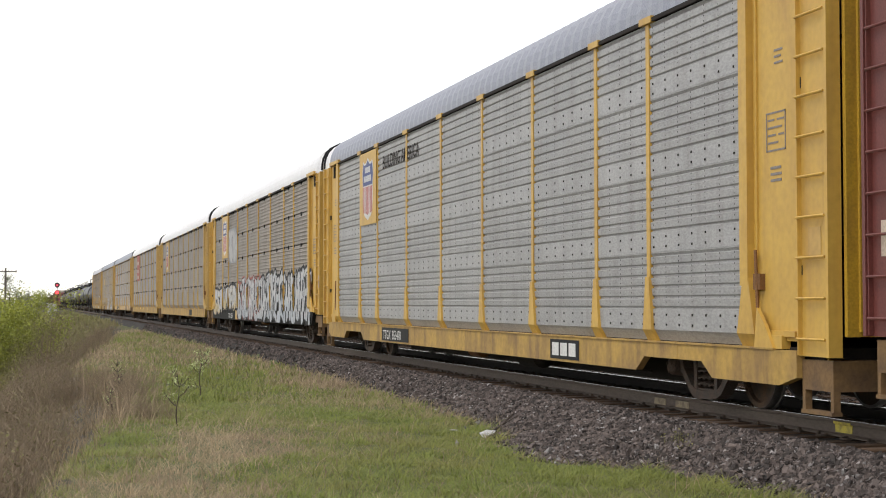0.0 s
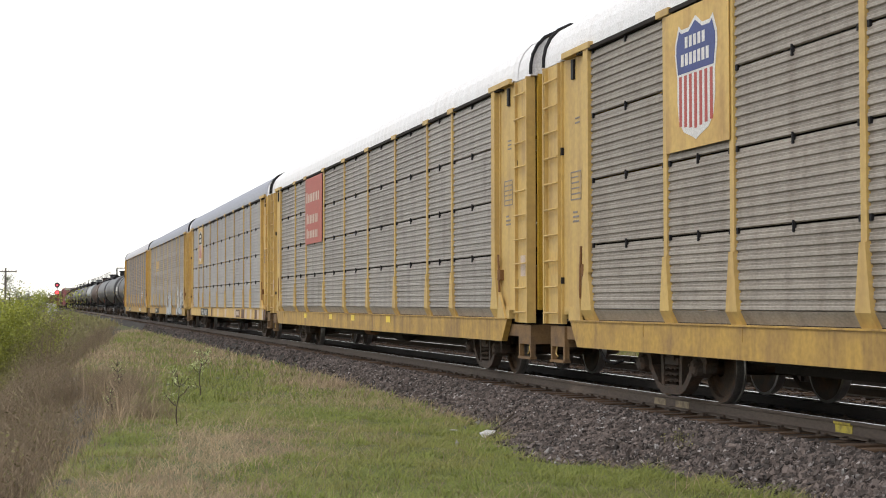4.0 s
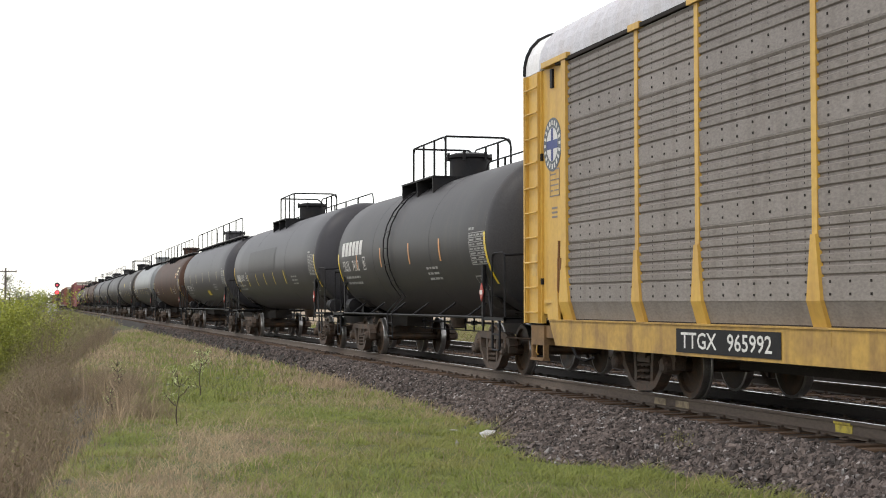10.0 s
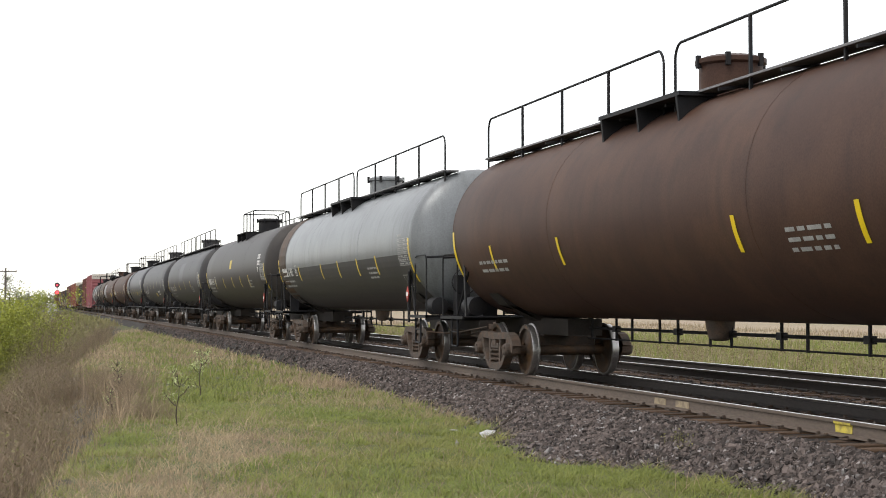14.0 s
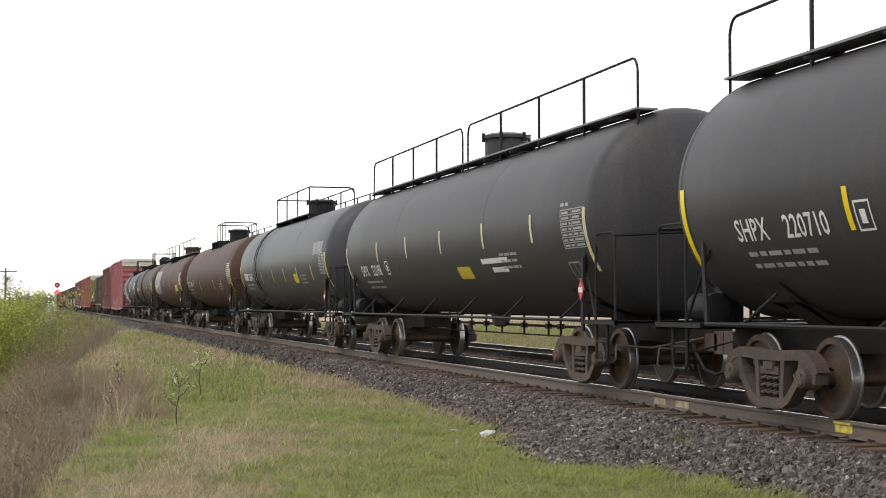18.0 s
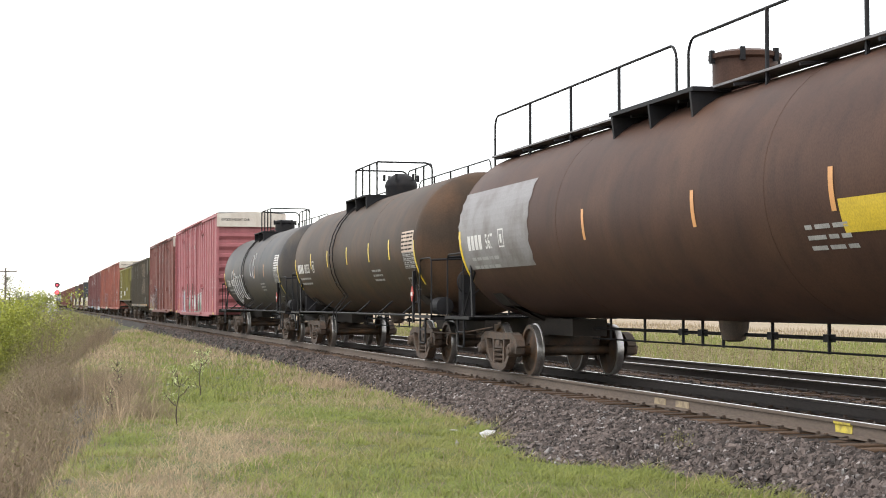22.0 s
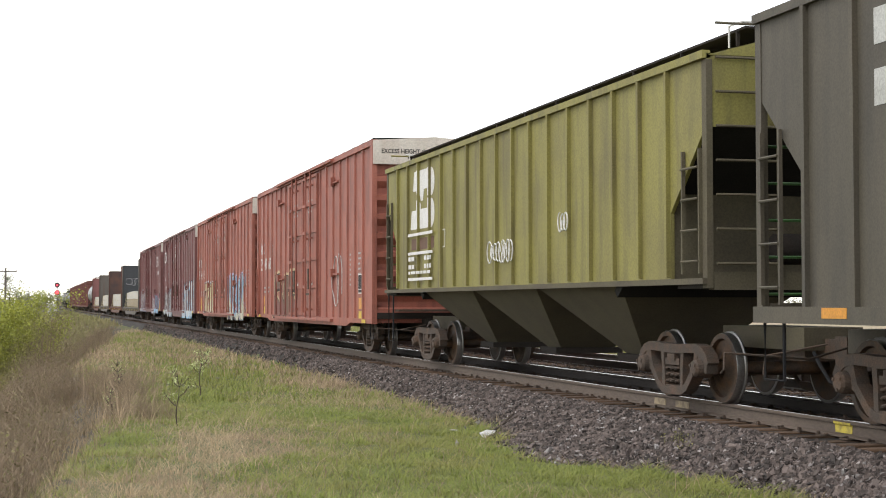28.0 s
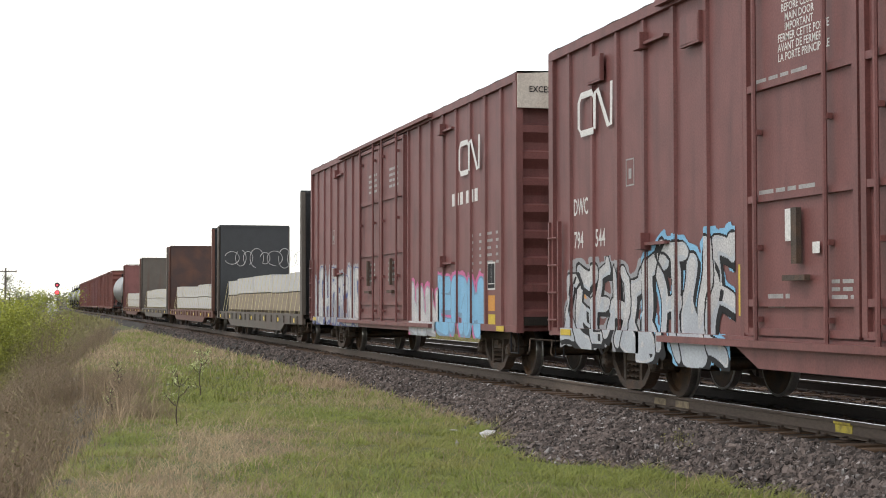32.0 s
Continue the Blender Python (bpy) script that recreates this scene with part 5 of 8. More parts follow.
# ---- boxcars ----
def boxcar(centre, label, half_body, paint, height=5.33, z0=0.83, door=(2.45, -2.45), pitch=0.98, white_top=True, truck_half=7.0, half_len=10.6, tall_ladder=False, sill_drop=True,
           end_words="EXCESS HEIGHT CAR", roof=None, drop=0.11, bar_z=None, rods=(0.36, 0.68), stop=(2.2, 0.75)):
    car = start_car("boxcar", label, "boxcar", centre, "boxcars of the train")
    zt = height - 0.06
    part("side_wall", Geo().box(-1.5, -1.45, -half_body + 0.03, half_body - 0.03, z0, zt - 0.01), paint, car)
    part("side_wall", Geo().box(1.45, 1.5, -half_body + 0.03, half_body - 0.03, z0, zt - 0.01), paint, car)
    part("floor", Geo().box(-1.45, 1.45, -half_body, half_body, z0 + 0.1, z0 + 0.25).box(-0.3, 0.3, -half_body - 0.3, half_body + 0.3, 0.62, z0 + 0.1), GRIME, car)
    stake = Geo().prism([(-0.055, 0), (0.055, 0), (0.044, -0.045), (-0.044, -0.045)], "z", z0 + 0.05, zt - 0.12)
    stake.v = [(-1.5 + y, x, z) for x, y, z in stake.v]
    stake = stake.mesh("side_stake", paint)
    stakes = []
    y = door[0] + 0.15
    while y < half_body - 0.2:
        stakes.append(y)
        y += pitch
    y = door[1] - 0.15
    while y > -half_body + 0.2:
        stakes.append(y)
        y -= pitch
    for y in stakes:
        part("side_stake", stake, None, car, at=pose(0, y, 0))
        part("side_stake", stake, None, car, at=TURN @ pose(0, y, 0))
    for sx in (-1, 1):
        a, b = sorted((sx * 1.44, sx * 1.57))
        part("top_chord", Geo().box(a, b, -half_body + 0.02, half_body - 0.02, zt - 0.14, zt - 0.004), paint, car)
        g = Geo().box(a, b, -half_body + 0.02, half_body - 0.02, z0 - 0.016, z0 + 0.1)
        if drop > 0.2:
            g.prism([(door[1] - 0.9, z0 - 0.016), (door[1] - 0.3, z0 - drop), (door[0] - 0.3, z0 - drop), (door[0] + 0.3, z0 - 0.016)], "x", a, b)
        elif sill_drop:
            g.prism([(-half_body + 2.6, z0 - 0.016), (-half_body + 3.1, z0 - drop), (half_body - 3.1, z0 - drop), (half_body - 2.6, z0 - 0.016)], "x", a, b)
        part("side_sill", g, paint, car)
    for s in (-1, 1):
        m = pose(0, 0, 0) if s > 0 else TURN
        part("corner_post", Geo().box(-1.564, -1.442, half_body - 0.19, half_body + 0.006, z0 - 0.024, zt), paint, car, at=m)
        part("corner_post", Geo().box(1.442, 1.564, half_body - 0.19, half_body + 0.006, z0 - 0.024, zt), paint, car, at=m)
        back = half_body - 0.12
        prof, z = [(back, z0)], z0 + 0.06
        top = zt - (0.72 if white_top else 0.1)
        n = 8
        step_ = (top - z) / n
        for _ in range(n):
            prof += [(back, z), (back + 0.02, z + 0.04), (back + 0.105, z + step_ * 0.36), (back + 0.105, z + step_ * 0.62), (back + 0.005, z + step_ * 0.7)]
            z += step_
        prof += [(back, zt - 0.01), (back - 0.06, zt - 0.01), (back - 0.06, z0)]
        part("corrugated_end", Geo().prism(prof, "x", -1.44, 1.44), paint, car, at=m)
        if white_top:
            part("end_band", Geo().box(-1.55, 1.55, half_body + 0.012, half_body + 0.05, zt - 0.6, zt - 0.02).prism([(-1.55, zt - 0.02), (1.55, zt - 0.02), (0.0, zt + 0.09)], "y", half_body - 0.02, half_body + 0.05), BAND_WHITE, car, "white warning band across the top of the end", m)
        ladder(car, half_body - 0.5, half_body - 0.08, z0 + 0.05, zt - 0.3 if tall_ladder else z0 + 1.75, -1.54, 9 if tall_ladder else 4, paint, m)
        g = Geo()
        for q in (-0.95, -1.35):
            g.box(q - 0.02, q + 0.02, half_body + 0.1, half_body + 0.16, z0 + 0.05, z0 + 1.9)
        for i in range(5):
            g.rod([(-1.38, half_body + 0.18, z0 + 0.25 + i * 0.38), (-0.92, half_body + 0.18, z0 + 0.25 + i * 0.38)], 0.016)
        part("end_ladder", g, paint, car, at=m)
        part("end_platform", Geo().box(-1.0, 1.0, half_body + 0.02, half_body + 0.42, z0 + 0.28, z0 + 0.33), CAST, car, at=m)
        g = Geo()
        for sx in (-1.5, 1.5):
            g.rod([(sx, half_body - 0.5, z0), (sx, half_body - 0.5, 0.45), (sx, half_body - 0.1, 0.45), (sx, half_body - 0.1, z0)], 0.015)
        part("step", g, BLACK, car, at=m)
    if white_top and end_words:
        ob = lettering(end_words, 0.15, BLACK, 0, 0, 0, car, "black stencilled warning", squeeze=0.9)
        ob.matrix_basis = pose(-1.35, -half_body - 0.06, zt - 0.33) @ Matrix.Rotation(radians(90), 4, "Z")
    rows_, n = [], int(half_body * 2 / 0.3)
    for i in range(n + 1):
        y, lift = -half_body + 2 * half_body * i / n, 0.012 if i % 4 == 0 else 0.0
        rows_.append([(-1.56, y, zt - 0.02), (-1.54, y, zt + 0.02 + lift), (0, y, zt + 0.07 + lift), (1.54, y, zt + 0.02 + lift), (1.56, y, zt - 0.02)])
    part("roof", Geo().sheet(rows_), roof or GRIME, car, "ribbed low-pitched roof")
    # twin plug doors with bars, rods and locks
    mid = (door[0] + door[1]) / 2
    for y1, y0 in ((door[0], mid + 0.015), (mid - 0.015, door[1])):
        leaf = part("door", Geo().box(-1.545, -1.5, y0, y1, z0 + 0.12, zt - 0.2), paint, car)
        g = Geo()
        for z in bar_z or np.linspace(z0 + 0.16, zt - 0.24, 6):
            g.box(-1.594, -1.545, y0 + 0.03, y1 - 0.03, z - 0.04, z + 0.04)
        for y in (y0 + 0.06, y1 - 0.06):
            g.box(-1.6, -1.545, y - 0.05, y + 0.05, z0 + 0.14, zt - 0.22)
        part("door_frame", g, paint, leaf)
        for y in (y0 + (y1 - y0) * rods[0], y0 + (y1 - y0) * rods[1]):
            g = Geo().rod([(-1.63, y, z0 - 0.02), (-1.63, y, zt - 0.1)], 0.028)
            for z in (z0 + 0.3, z0 + 1.1, z0 + 2.4, zt - 0.5):
                g.box(-1.62, -1.56, y - 0.05, y + 0.05, z - 0.03, z + 0.03)
            part("lock_rod", g, paint, leaf)
        y = (y0 + y1) / 2
        part("lock_handle", Geo().box(-1.64, -1.58, y - 0.06, y + 0.06, z0 + 0.9, z0 + 1.5).box(-1.65, -1.58, y - 0.25, y + 0.25, z0 + 0.72, z0 + 0.78), CAST, leaf)
        if not bar_z:
            bars(text_rows(y + 0.45, zt - 0.95, 0.7, 4, 0.05, 0.11, int(centre) + int(10 * y1)), DECAL, -1.5455, leaf)
        part("door_notice", Geo().plate(-1.58, y + 0.1, y + 0.3, z0 + 1.15, z0 + 1.5), WHITE, leaf)
        part("door_notice", Geo().plate(-1.58, y - 0.45, y - 0.3, z0 + 1.0, z0 + 1.12), WHITE, leaf)
    for z in (zt - 0.1, z0 - 0.02):
        part("door_track", Geo().box(-1.66, -1.52, door[1] - 2.4, door[0] + 2.4, z, z + 0.08), paint, car)
    for y in (door[0] + stop[0], door[1] - stop[0]):
        for z in (zt - stop[1], z0 + 1.2):
            part("door_stop", Geo().box(-1.63, -1.5, y - 0.12, y + 0.14, z, z + 0.22).box(-1.58, -1.5, y - 0.8, y, z + 0.05, z + 0.09), paint, car)

    def surface(y, z):
        x = np.full(np.shape(y), -1.503)
        x = np.where((y < door[0]) & (y > door[1]), -1.58, x)
        for q in stakes:
            x = np.minimum(x, -1.503 - 0.045 * np.clip((0.06 - np.abs(y - q)) / 0.01, 0, 1))
        return np.where(z < z0 + 0.1, -1.575, x)
    for q, w_, n_ in ((2.98, 0.16, 7), (2.42, 0.14, 7), (1.92, 0.34, 5), (1.38, 0.16, 5)):
        bars([(-half_body + q, w_ * (0.7 + 0.3 * ((k * 7 + int(centre)) % 3) / 2), z0 + 1.72 - k * 0.13, 0.05) for k in range(n_)], DECAL, -1.5045, car)
    part("faded_label", Geo().plate(-1.5045, -half_body + 1.45, -half_body + 1.85, z0 + 0.34, z0 + 0.62), ORANGE, car, "faded orange label")
    part("yellow_label", Geo().plate(-1.5045, -half_body + 1.43, -half_body + 1.85, z0 + 0.06, z0 + 0.28), SIGN_YELLOW, car, "yellow inspection label")
    part("stencil_board", Geo().plate(-1.508, -half_body + 1.42, -half_body + 1.88, z0 + 0.72, z0 + 1.22), WHITE, car)
    bars(text_rows(half_body - 1.35, z0 + 1.0, 0.4, 2, 0.06, 0.14, int(centre) + 1) + text_rows(half_body - 2.25, z0 + 1.0, 0.4, 2, 0.06, 0.14, int(centre) + 2), DECAL, -1.5045, car)
    part("faded_label", Geo().plate(-1.5045, half_body - 1.55, half_body - 1.15, z0 + 0.42, z0 + 0.74), ORANGE, car, "faded orange label")
    part("yellow_label", Geo().plate(-1.5045, half_body - 1.55, half_body - 1.15, z0 + 0.12, z0 + 0.38), SIGN_YELLOW, car, "yellow inspection label")
    bars([(half_body - 3.1, 0.3, z0 + 2.1, 0.02), (half_body - 3.1, 0.3, z0 + 2.46, 0.02), (half_body - 3.1, 0.02, z0 + 2.1, 0.38), (half_body - 3.38, 0.02, z0 + 2.1, 0.38), (half_body - 3.2, 0.1, z0 + 2.2, 0.14)], DECAL, -1.5045, car, "stencil_frame")
    part("consolidated_stencil", Geo().plate(-1.512, -half_body + 1.66, -half_body + 1.85, z0 + 0.84, z0 + 1.19).plate(-1.512, -half_body + 1.45, -half_body + 1.64, z0 + 0.84, z0 + 1.19).plate(-1.512, -half_body + 1.45, -half_body + 1.85, z0 + 0.75, z0 + 0.82), BLACK, car)
    for y in (-half_body + 0.65, half_body - 1.05):
        part("reflector", Geo().plate(-1.592, y, y + 0.45, z0 - 0.01, z0 + 0.08), SIGN_YELLOW, car)
    running_gear(car, truck_half, half_len, CAST)
    return car, surface


def worm(y, z):
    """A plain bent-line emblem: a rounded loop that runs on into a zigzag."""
    x = 0.0
    loop = [(x, y - 0.62, z + 0.03), (x, y - 0.1, z + 0.03), (x, y, z + 0.13), (x, y, z + 0.5), (x, y - 0.1, z + 0.6), (x, y - 0.55, z + 0.6), (x, y - 0.65, z + 0.5), (x, y - 0.66, z + 0.05),
            (x, y - 0.68, z + 0.58), (x, y - 0.8, z + 0.6), (x, y - 1.2, z + 0.05), (x, y - 1.32, z + 0.05), (x, y - 1.34, z + 0.66)]
    g = Geo().rod(loop, 0.05, 8)
    g.v = [(-1.553 + 0.06 * a, b, c) for a, b, c in g.v]
    return g


# ---- covered hoppers ----
def hopper(centre, label, half_body, paint, z_top, z_side, ribs, bays, truck_half, half_len, end_paint, bay_paint, board=0.2, chord=0.12, stencil=True):
    car = start_car("covered_hopper", label, "hopper car", centre, "covered hoppers of the train")
    W = 1.55
    e = half_body
    outline = [(-e, z_top), (-e, z_top - 0.85), (-e + 1.1, z_top - 1.9), (-e + 1.1, z_side), (e - 1.1, z_side), (e - 1.1, z_top - 1.9), (e, z_top - 0.85), (e, z_top)]
    for x0, x1 in ((-W, -W + 0.05), (W - 0.05, W)):
        part("side_wall", Geo().prism(outline, "x", x0, x1), paint, car)
    rib = Geo().box(-W - 0.06, -W, -0.035, 0.035, z_side + 0.05, z_top - 0.05).mesh("rib", paint)
    for y in np.linspace(e - 1.15, -e + 1.15, ribs):
        part("rib", rib, None, car, at=pose(0, y, 0))
        part("rib", rib, None, car, at=TURN @ pose(0, y, 0))
    part("bottom_chord", Geo().box(-W - 0.07, -W + 0.06, -e, e, z_side - chord, z_side + chord / 2).box(W - 0.06, W + 0.07, -e, e, z_side - chord, z_side + chord / 2), bay_paint, car)
    part("top_chord", Geo().box(-W - 0.06, -W + 0.05, -e, e, z_top - 0.06, z_top + 0.04).box(W - 0.05, W + 0.06, -e, e, z_top - 0.06, z_top + 0.03), paint, car)
    for s in (-1, 1):
        m = pose(0, 0, 0) if s > 0 else TURN
        part("end_wall", Geo().box(-W + 0.05, W - 0.05, e - 0.05, e, z_top - 0.45, z_top), end_paint, car, at=m)
        part("end_sheet", Geo().box(-W + 0.05, W - 0.05, e - 0.05, e, z_top - 0.9, z_top - 0.452), end_paint, car, at=m)
        part("end_slope", Geo().prism([(e, z_top - 0.9), (e - 0.05, z_top - 0.9), (e - 3.2, z_side - 0.1), (e - 3.1, z_side - 0.2)], "x", -W + 0.05, W - 0.05), PRIMER, car, at=m)
        g = Geo()
        for sx in (-1, 1):
            a, b = sorted((sx * (W - 0.07), sx * (W + 0.012)))
            g.box(a, b, e - 0.12, e + 0.012, z_side - 0.1, z_top - 0.07)
        g.box(-0.4, 0.4, e - 2.0, half_len - 0.6, 0.72, 1.0).box(-W + 0.08, W - 0.08, e - 0.15, e + 0.006, z_side - 0.12, z_side + 0.1)
        part("end_frame", g, paint if stencil else bay_paint, car, at=m)
        ladder(car, e - 0.6, e - 0.16, z_side + 0.08, z_side + 2.0, -W - 0.012, 4, bay_paint, m, stile=0.035, out=0.045)
        g = Geo()
        for i in range(8):
            z = z_side + 0.2 + i * 0.42
            g.rod([(-W + 0.1, e + 0.05, z), (-W + 0.95, e + 0.05, z)], 0.018)
        g.box(-W + 0.08, -W + 0.12, e, e + 0.06, z_side, z_top).box(-W + 0.93, -W + 0.97, e, e + 0.06, z_side, z_top)
        part("end_ladder", g, end_paint, car, at=m)
        g = Geo()
        for i in range(8):
            z = z_side + 0.2 + i * 0.42
            g.rod([(W - 0.95, e + 0.05, z), (W - 0.1, e + 0.05, z)], 0.018)
        g.box(W - 0.97, W - 0.93, e, e + 0.06, z_side, z_top)
        part("end_ladder", g, bay_paint, car, at=m)
        plate = part("shear_plate", Geo().box(-W + 0.06, W - 0.06, e - 1.16, e - 1.12, z_side - 0.05, z_side + 1.5), HOP_DIRT, car, at=m)
        g, rnd = Geo(), random.Random(int(centre))
        for i in range(9):
            x = 0.95
            while x > 0.25:
                w = rnd.choice((0.06, 0.1, 0.14))
                g.box(x - w, x, e - 1.12, e - 1.116, z_side + 0.62 + i * 0.085, z_side + 0.652 + i * 0.085)
                x -= w + 0.045
        if stencil:
            part("stencil", g, HOP_MARK, plate)
        part("brake_reservoir", Geo().turned([(-0.45, 0.05), (-0.4, 0.2), (0.4, 0.2), (0.45, 0.05)], "x", (0, e - 0.5, z_side + 0.4), 14), GRIME, car, at=m, smooth=40)
        part("end_platform", Geo().box(-W, W, e - 0.9, e, z_side - 0.1, z_side - 0.05), GRIME, car, at=m)
        part("sill_step", Geo().rod([(-W, e - 0.6, z_side - 0.1), (-W, e - 0.6, 0.45), (-W, e - 0.15, 0.45), (-W, e - 0.15, z_side - 0.1)], 0.02), BLACK, car, at=m)
    ladder(car, -e + 0.14, -e + 0.64, z_side + 0.08, z_top - 1.15, -W - 0.012, 4, bay_paint, stile=0.035, out=0.045)
    # pyramid hoppers with outlet gates
    span = 2 * (e - 3.0) / bays
    for k in range(bays):
        mid = -(e - 3.0) + span * (k + 0.5)
        h, zb = span / 2 - 0.04, 0.52
        top = [(-W + 0.08, mid - h), (W - 0.08, mid - h), (W - 0.08, mid + h), (-W + 0.08, mid + h)]
        low = [(-0.5, mid - 0.35), (0.5, mid - 0.35), (0.5, mid + 0.35), (-0.5, mid + 0.35)]
        g = Geo().add([(x, y, z_side - 0.02) for x, y in top] + [(x, y, zb) for x, y in low], [(0, 1, 2, 3), (7, 6, 5, 4)] + [(i, (i + 1) % 4, 4 + (i + 1) % 4, 4 + i) for i in range(4)])
        bay = part("hopper_bay", g, bay_paint, car)
        part("outlet_gate", Geo().box(-0.62, 0.62, mid - 0.45, mid + 0.45, zb - 0.1, zb), GRIME, bay)
    g = Geo()
    n = 24
    rows_ = []
    for i in range(n + 1):
        y = -e + 2 * e * i / n
        rows_.append([(-W, y, z_top), (-0.9, y, z_top + 0.16), (0.9, y, z_top + 0.16), (W, y, z_top)])
    part("roof", Geo().sheet(rows_), paint, car)
    for s in (-1, 1):
        part("roof_gable", Geo().prism([(-W + 0.01, z_top - 0.02), (W - 0.01, z_top - 0.02), (0.9, z_top + 0.155), (-0.9, z_top + 0.155)], "y", s * e - 0.02, s * e + 0.02), end_paint, car)
    part("trough_hatch", Geo().box(-0.35, 0.35, -e + 0.6, e - 0.6, z_top + 0.16, z_top + 0.25), GRIME, car)
    for sx in (-1, 1):
        g = Geo()
        a, b = sorted((sx * 0.42, sx * 1.05))
        g.box(a, b, -e - 0.05, e + 0.05, z_top + board, z_top + board + 0.03)
        for y in np.linspace(-e + 0.2, e - 0.2, 11):
            g.box(sx * 1.03 - 0.02, sx * 1.03 + 0.02, y - 0.02, y + 0.02, z_top + 0.1, z_top + board + 0.01)
        part("running_board", g, GRIME, car)
    for s in (-1, 1):
        g = Geo().rod([(-1.1, s * (e - 0.3), z_top + 0.1), (-1.1, s * (e - 0.3), z_top + board + 0.08), (-1.1, s * (e + 0.05), z_top + board + 0.08), (0.2, s * (e + 0.05), z_top + board + 0.08), (0.2, s * (e - 0.3), z_top + board)], 0.014)
        part("roof_grab", g, WHITE, car)
    running_gear(car, truck_half, half_len)
    return car


# ---- bulkhead flatcars with wrapped lumber ----
def flatcar(centre, label, half_body, paint, bulk_far, bulk_near, load_mats, load_h=1.2, seed=0):
    car = start_car("bulkhead_flatcar", label, "flatcar", centre, "bulkhead flatcars of the train")
    e, zd = half_body, 0.95
    part("deck", Geo().box(-1.5, 1.5, -e, e, zd - 0.12, zd), GRIME, car)
    g = Geo()
    for sx in (-1, 1):
        a, b = sorted((sx * 1.44, sx * 1.54))
        g.prism([(-e, zd + 0.02), (-e, zd - 0.3), (-e + 3.4, zd - 0.32), (-e + 4.2, zd - 0.55), (e - 4.2, zd - 0.55), (e - 3.4, zd - 0.32), (e, zd - 0.3), (e, zd + 0.02)], "x", a, b)
        for y in np.linspace(-e + 0.8, e - 0.8, 16):
            g.box(a - 0.05, b + 0.05, y - 0.06, y + 0.06, zd - 0.28, zd - 0.05)
    part("side_sill", g, paint, car)
    part("centre_sill", Geo().box(-0.35, 0.35, -e - 0.2, e + 0.2, 0.6, zd - 0.12), GRIME, car)
    for s, mat in ((1, bulk_far), (-1, bulk_near)):
        m = pose(0, 0, 0) if s > 0 else TURN
        part("bulkhead", Geo().box(-1.5, 1.5, e - 0.3, e - 0.2, zd, 4.72).box(-1.55, 1.55, e - 0.32, e - 0.16, 4.66, 4.76), mat, car, at=m)
        for x in (-1.52, -0.5, 0.5, 1.52):
            g = Geo().prism([(e - 0.2, zd), (e + 0.15, zd), (e + 0.05, 4.7), (e - 0.2, 4.7)], "x", x - 0.06, x + 0.06)
            part("bulkhead_post", g, paint, car, at=m)
        part("corner_post", Geo().box(-1.6, -1.585, e - 0.3, e + 0.1, zd - 0.3, 4.7), paint, car, at=m)
        ladder(car, e - 0.25, e + 0.1, zd, 3.2, -1.56, 5, paint, m, name="end_ladder")
    rnd, y = random.Random(seed), -e + 0.9
    while y < e - 3.4:
        L = rnd.choice((3.6, 4.8))
        L = min(L, e - 0.9 - y)
        h = load_h + rnd.uniform(-0.06, 0.06)
        for k, z0 in enumerate((zd + 0.1, zd + 0.12 + h / 2)):
            bundle = part("lumber_package", Geo().box(-1.22, 1.22, y + 0.03, y + L - 0.03, z0, z0 + h / 2 - 0.02), load_mats[k], car, "wrapped lumber bundle")
        for q in np.arange(y + 0.3, y + L, 0.9):
            part("strap", Geo().bar((-1.45, q, zd), (-1.235, q, zd + h + 0.11), 0.05, 0.01, (1, 0, 0)), TICK_PALE, car)
        part("dunnage", Geo().box(-1.25, 1.25, y + 0.5, y + 0.6, zd, zd + 0.1).box(-1.25, 1.25, y + L - 0.6, y + L - 0.5, zd, zd + 0.1), LUMBER, car)
        y += L
    for q in np.linspace(-e + 1.2, e - 1.2, 7):
        part("reflector", Geo().plate(-1.6, q - 0.12, q + 0.12, zd - 0.25, zd - 0.12), TICK, car)
    running_gear(car, half_body - 2.9, half_body + 1.05)
    return car


# ---- the train, front to rear ----
def rack_surface(y, z):
    """Over panels, the sill and the posts, whose feet are wider."""
    x = np.where(z < 1.05, -1.594, -1.549)
    for q in POSTS:
        x = np.where((np.abs(y - q) < np.interp(z, [1.0, 1.16, 1.8], [0.17, 0.16, 0.065])) & (z > 0.98), np.where(z < 1.92, -1.591, -1.568), x)
    return x


def tank_surface(radius, zc):
    return lambda y, z: -(radius + 0.004) * np.cos((z - zc) / radius)


def patch_on_tank(radius, zc, y0, y1, t0, t1, wobble=0.0):
    """A painted area on the near flank between two angles."""
    rows_ = []
    for i in range(15):
        t = t0 + (t1 - t0) * i / 14
        rows_.append([(-(radius + 0.005) * math.cos(t), y, zc + (radius + 0.005) * math.sin(t)) for y in (y0 - wobble * math.sin(3 * i), y1 + wobble * math.sin(2.1 * i))])
    return Geo().sheet(rows_)


def data_board(car, y, w, z, h, radius, zc, mat, seed):
    """A pale painted board on a tank with dark rows of small writing."""
    board = bars([(y, w, z, h)], mat, 0, car, "data_board", radius=radius + 0.003, zc=zc)
    n = int(h / 0.085)
    bars(text_rows(y - 0.04, z + h - 0.075, w - 0.1, n, 0.036, 0.085, seed), GRIME, 0, board, "stencil", radius=radius + 0.008, zc=zc)


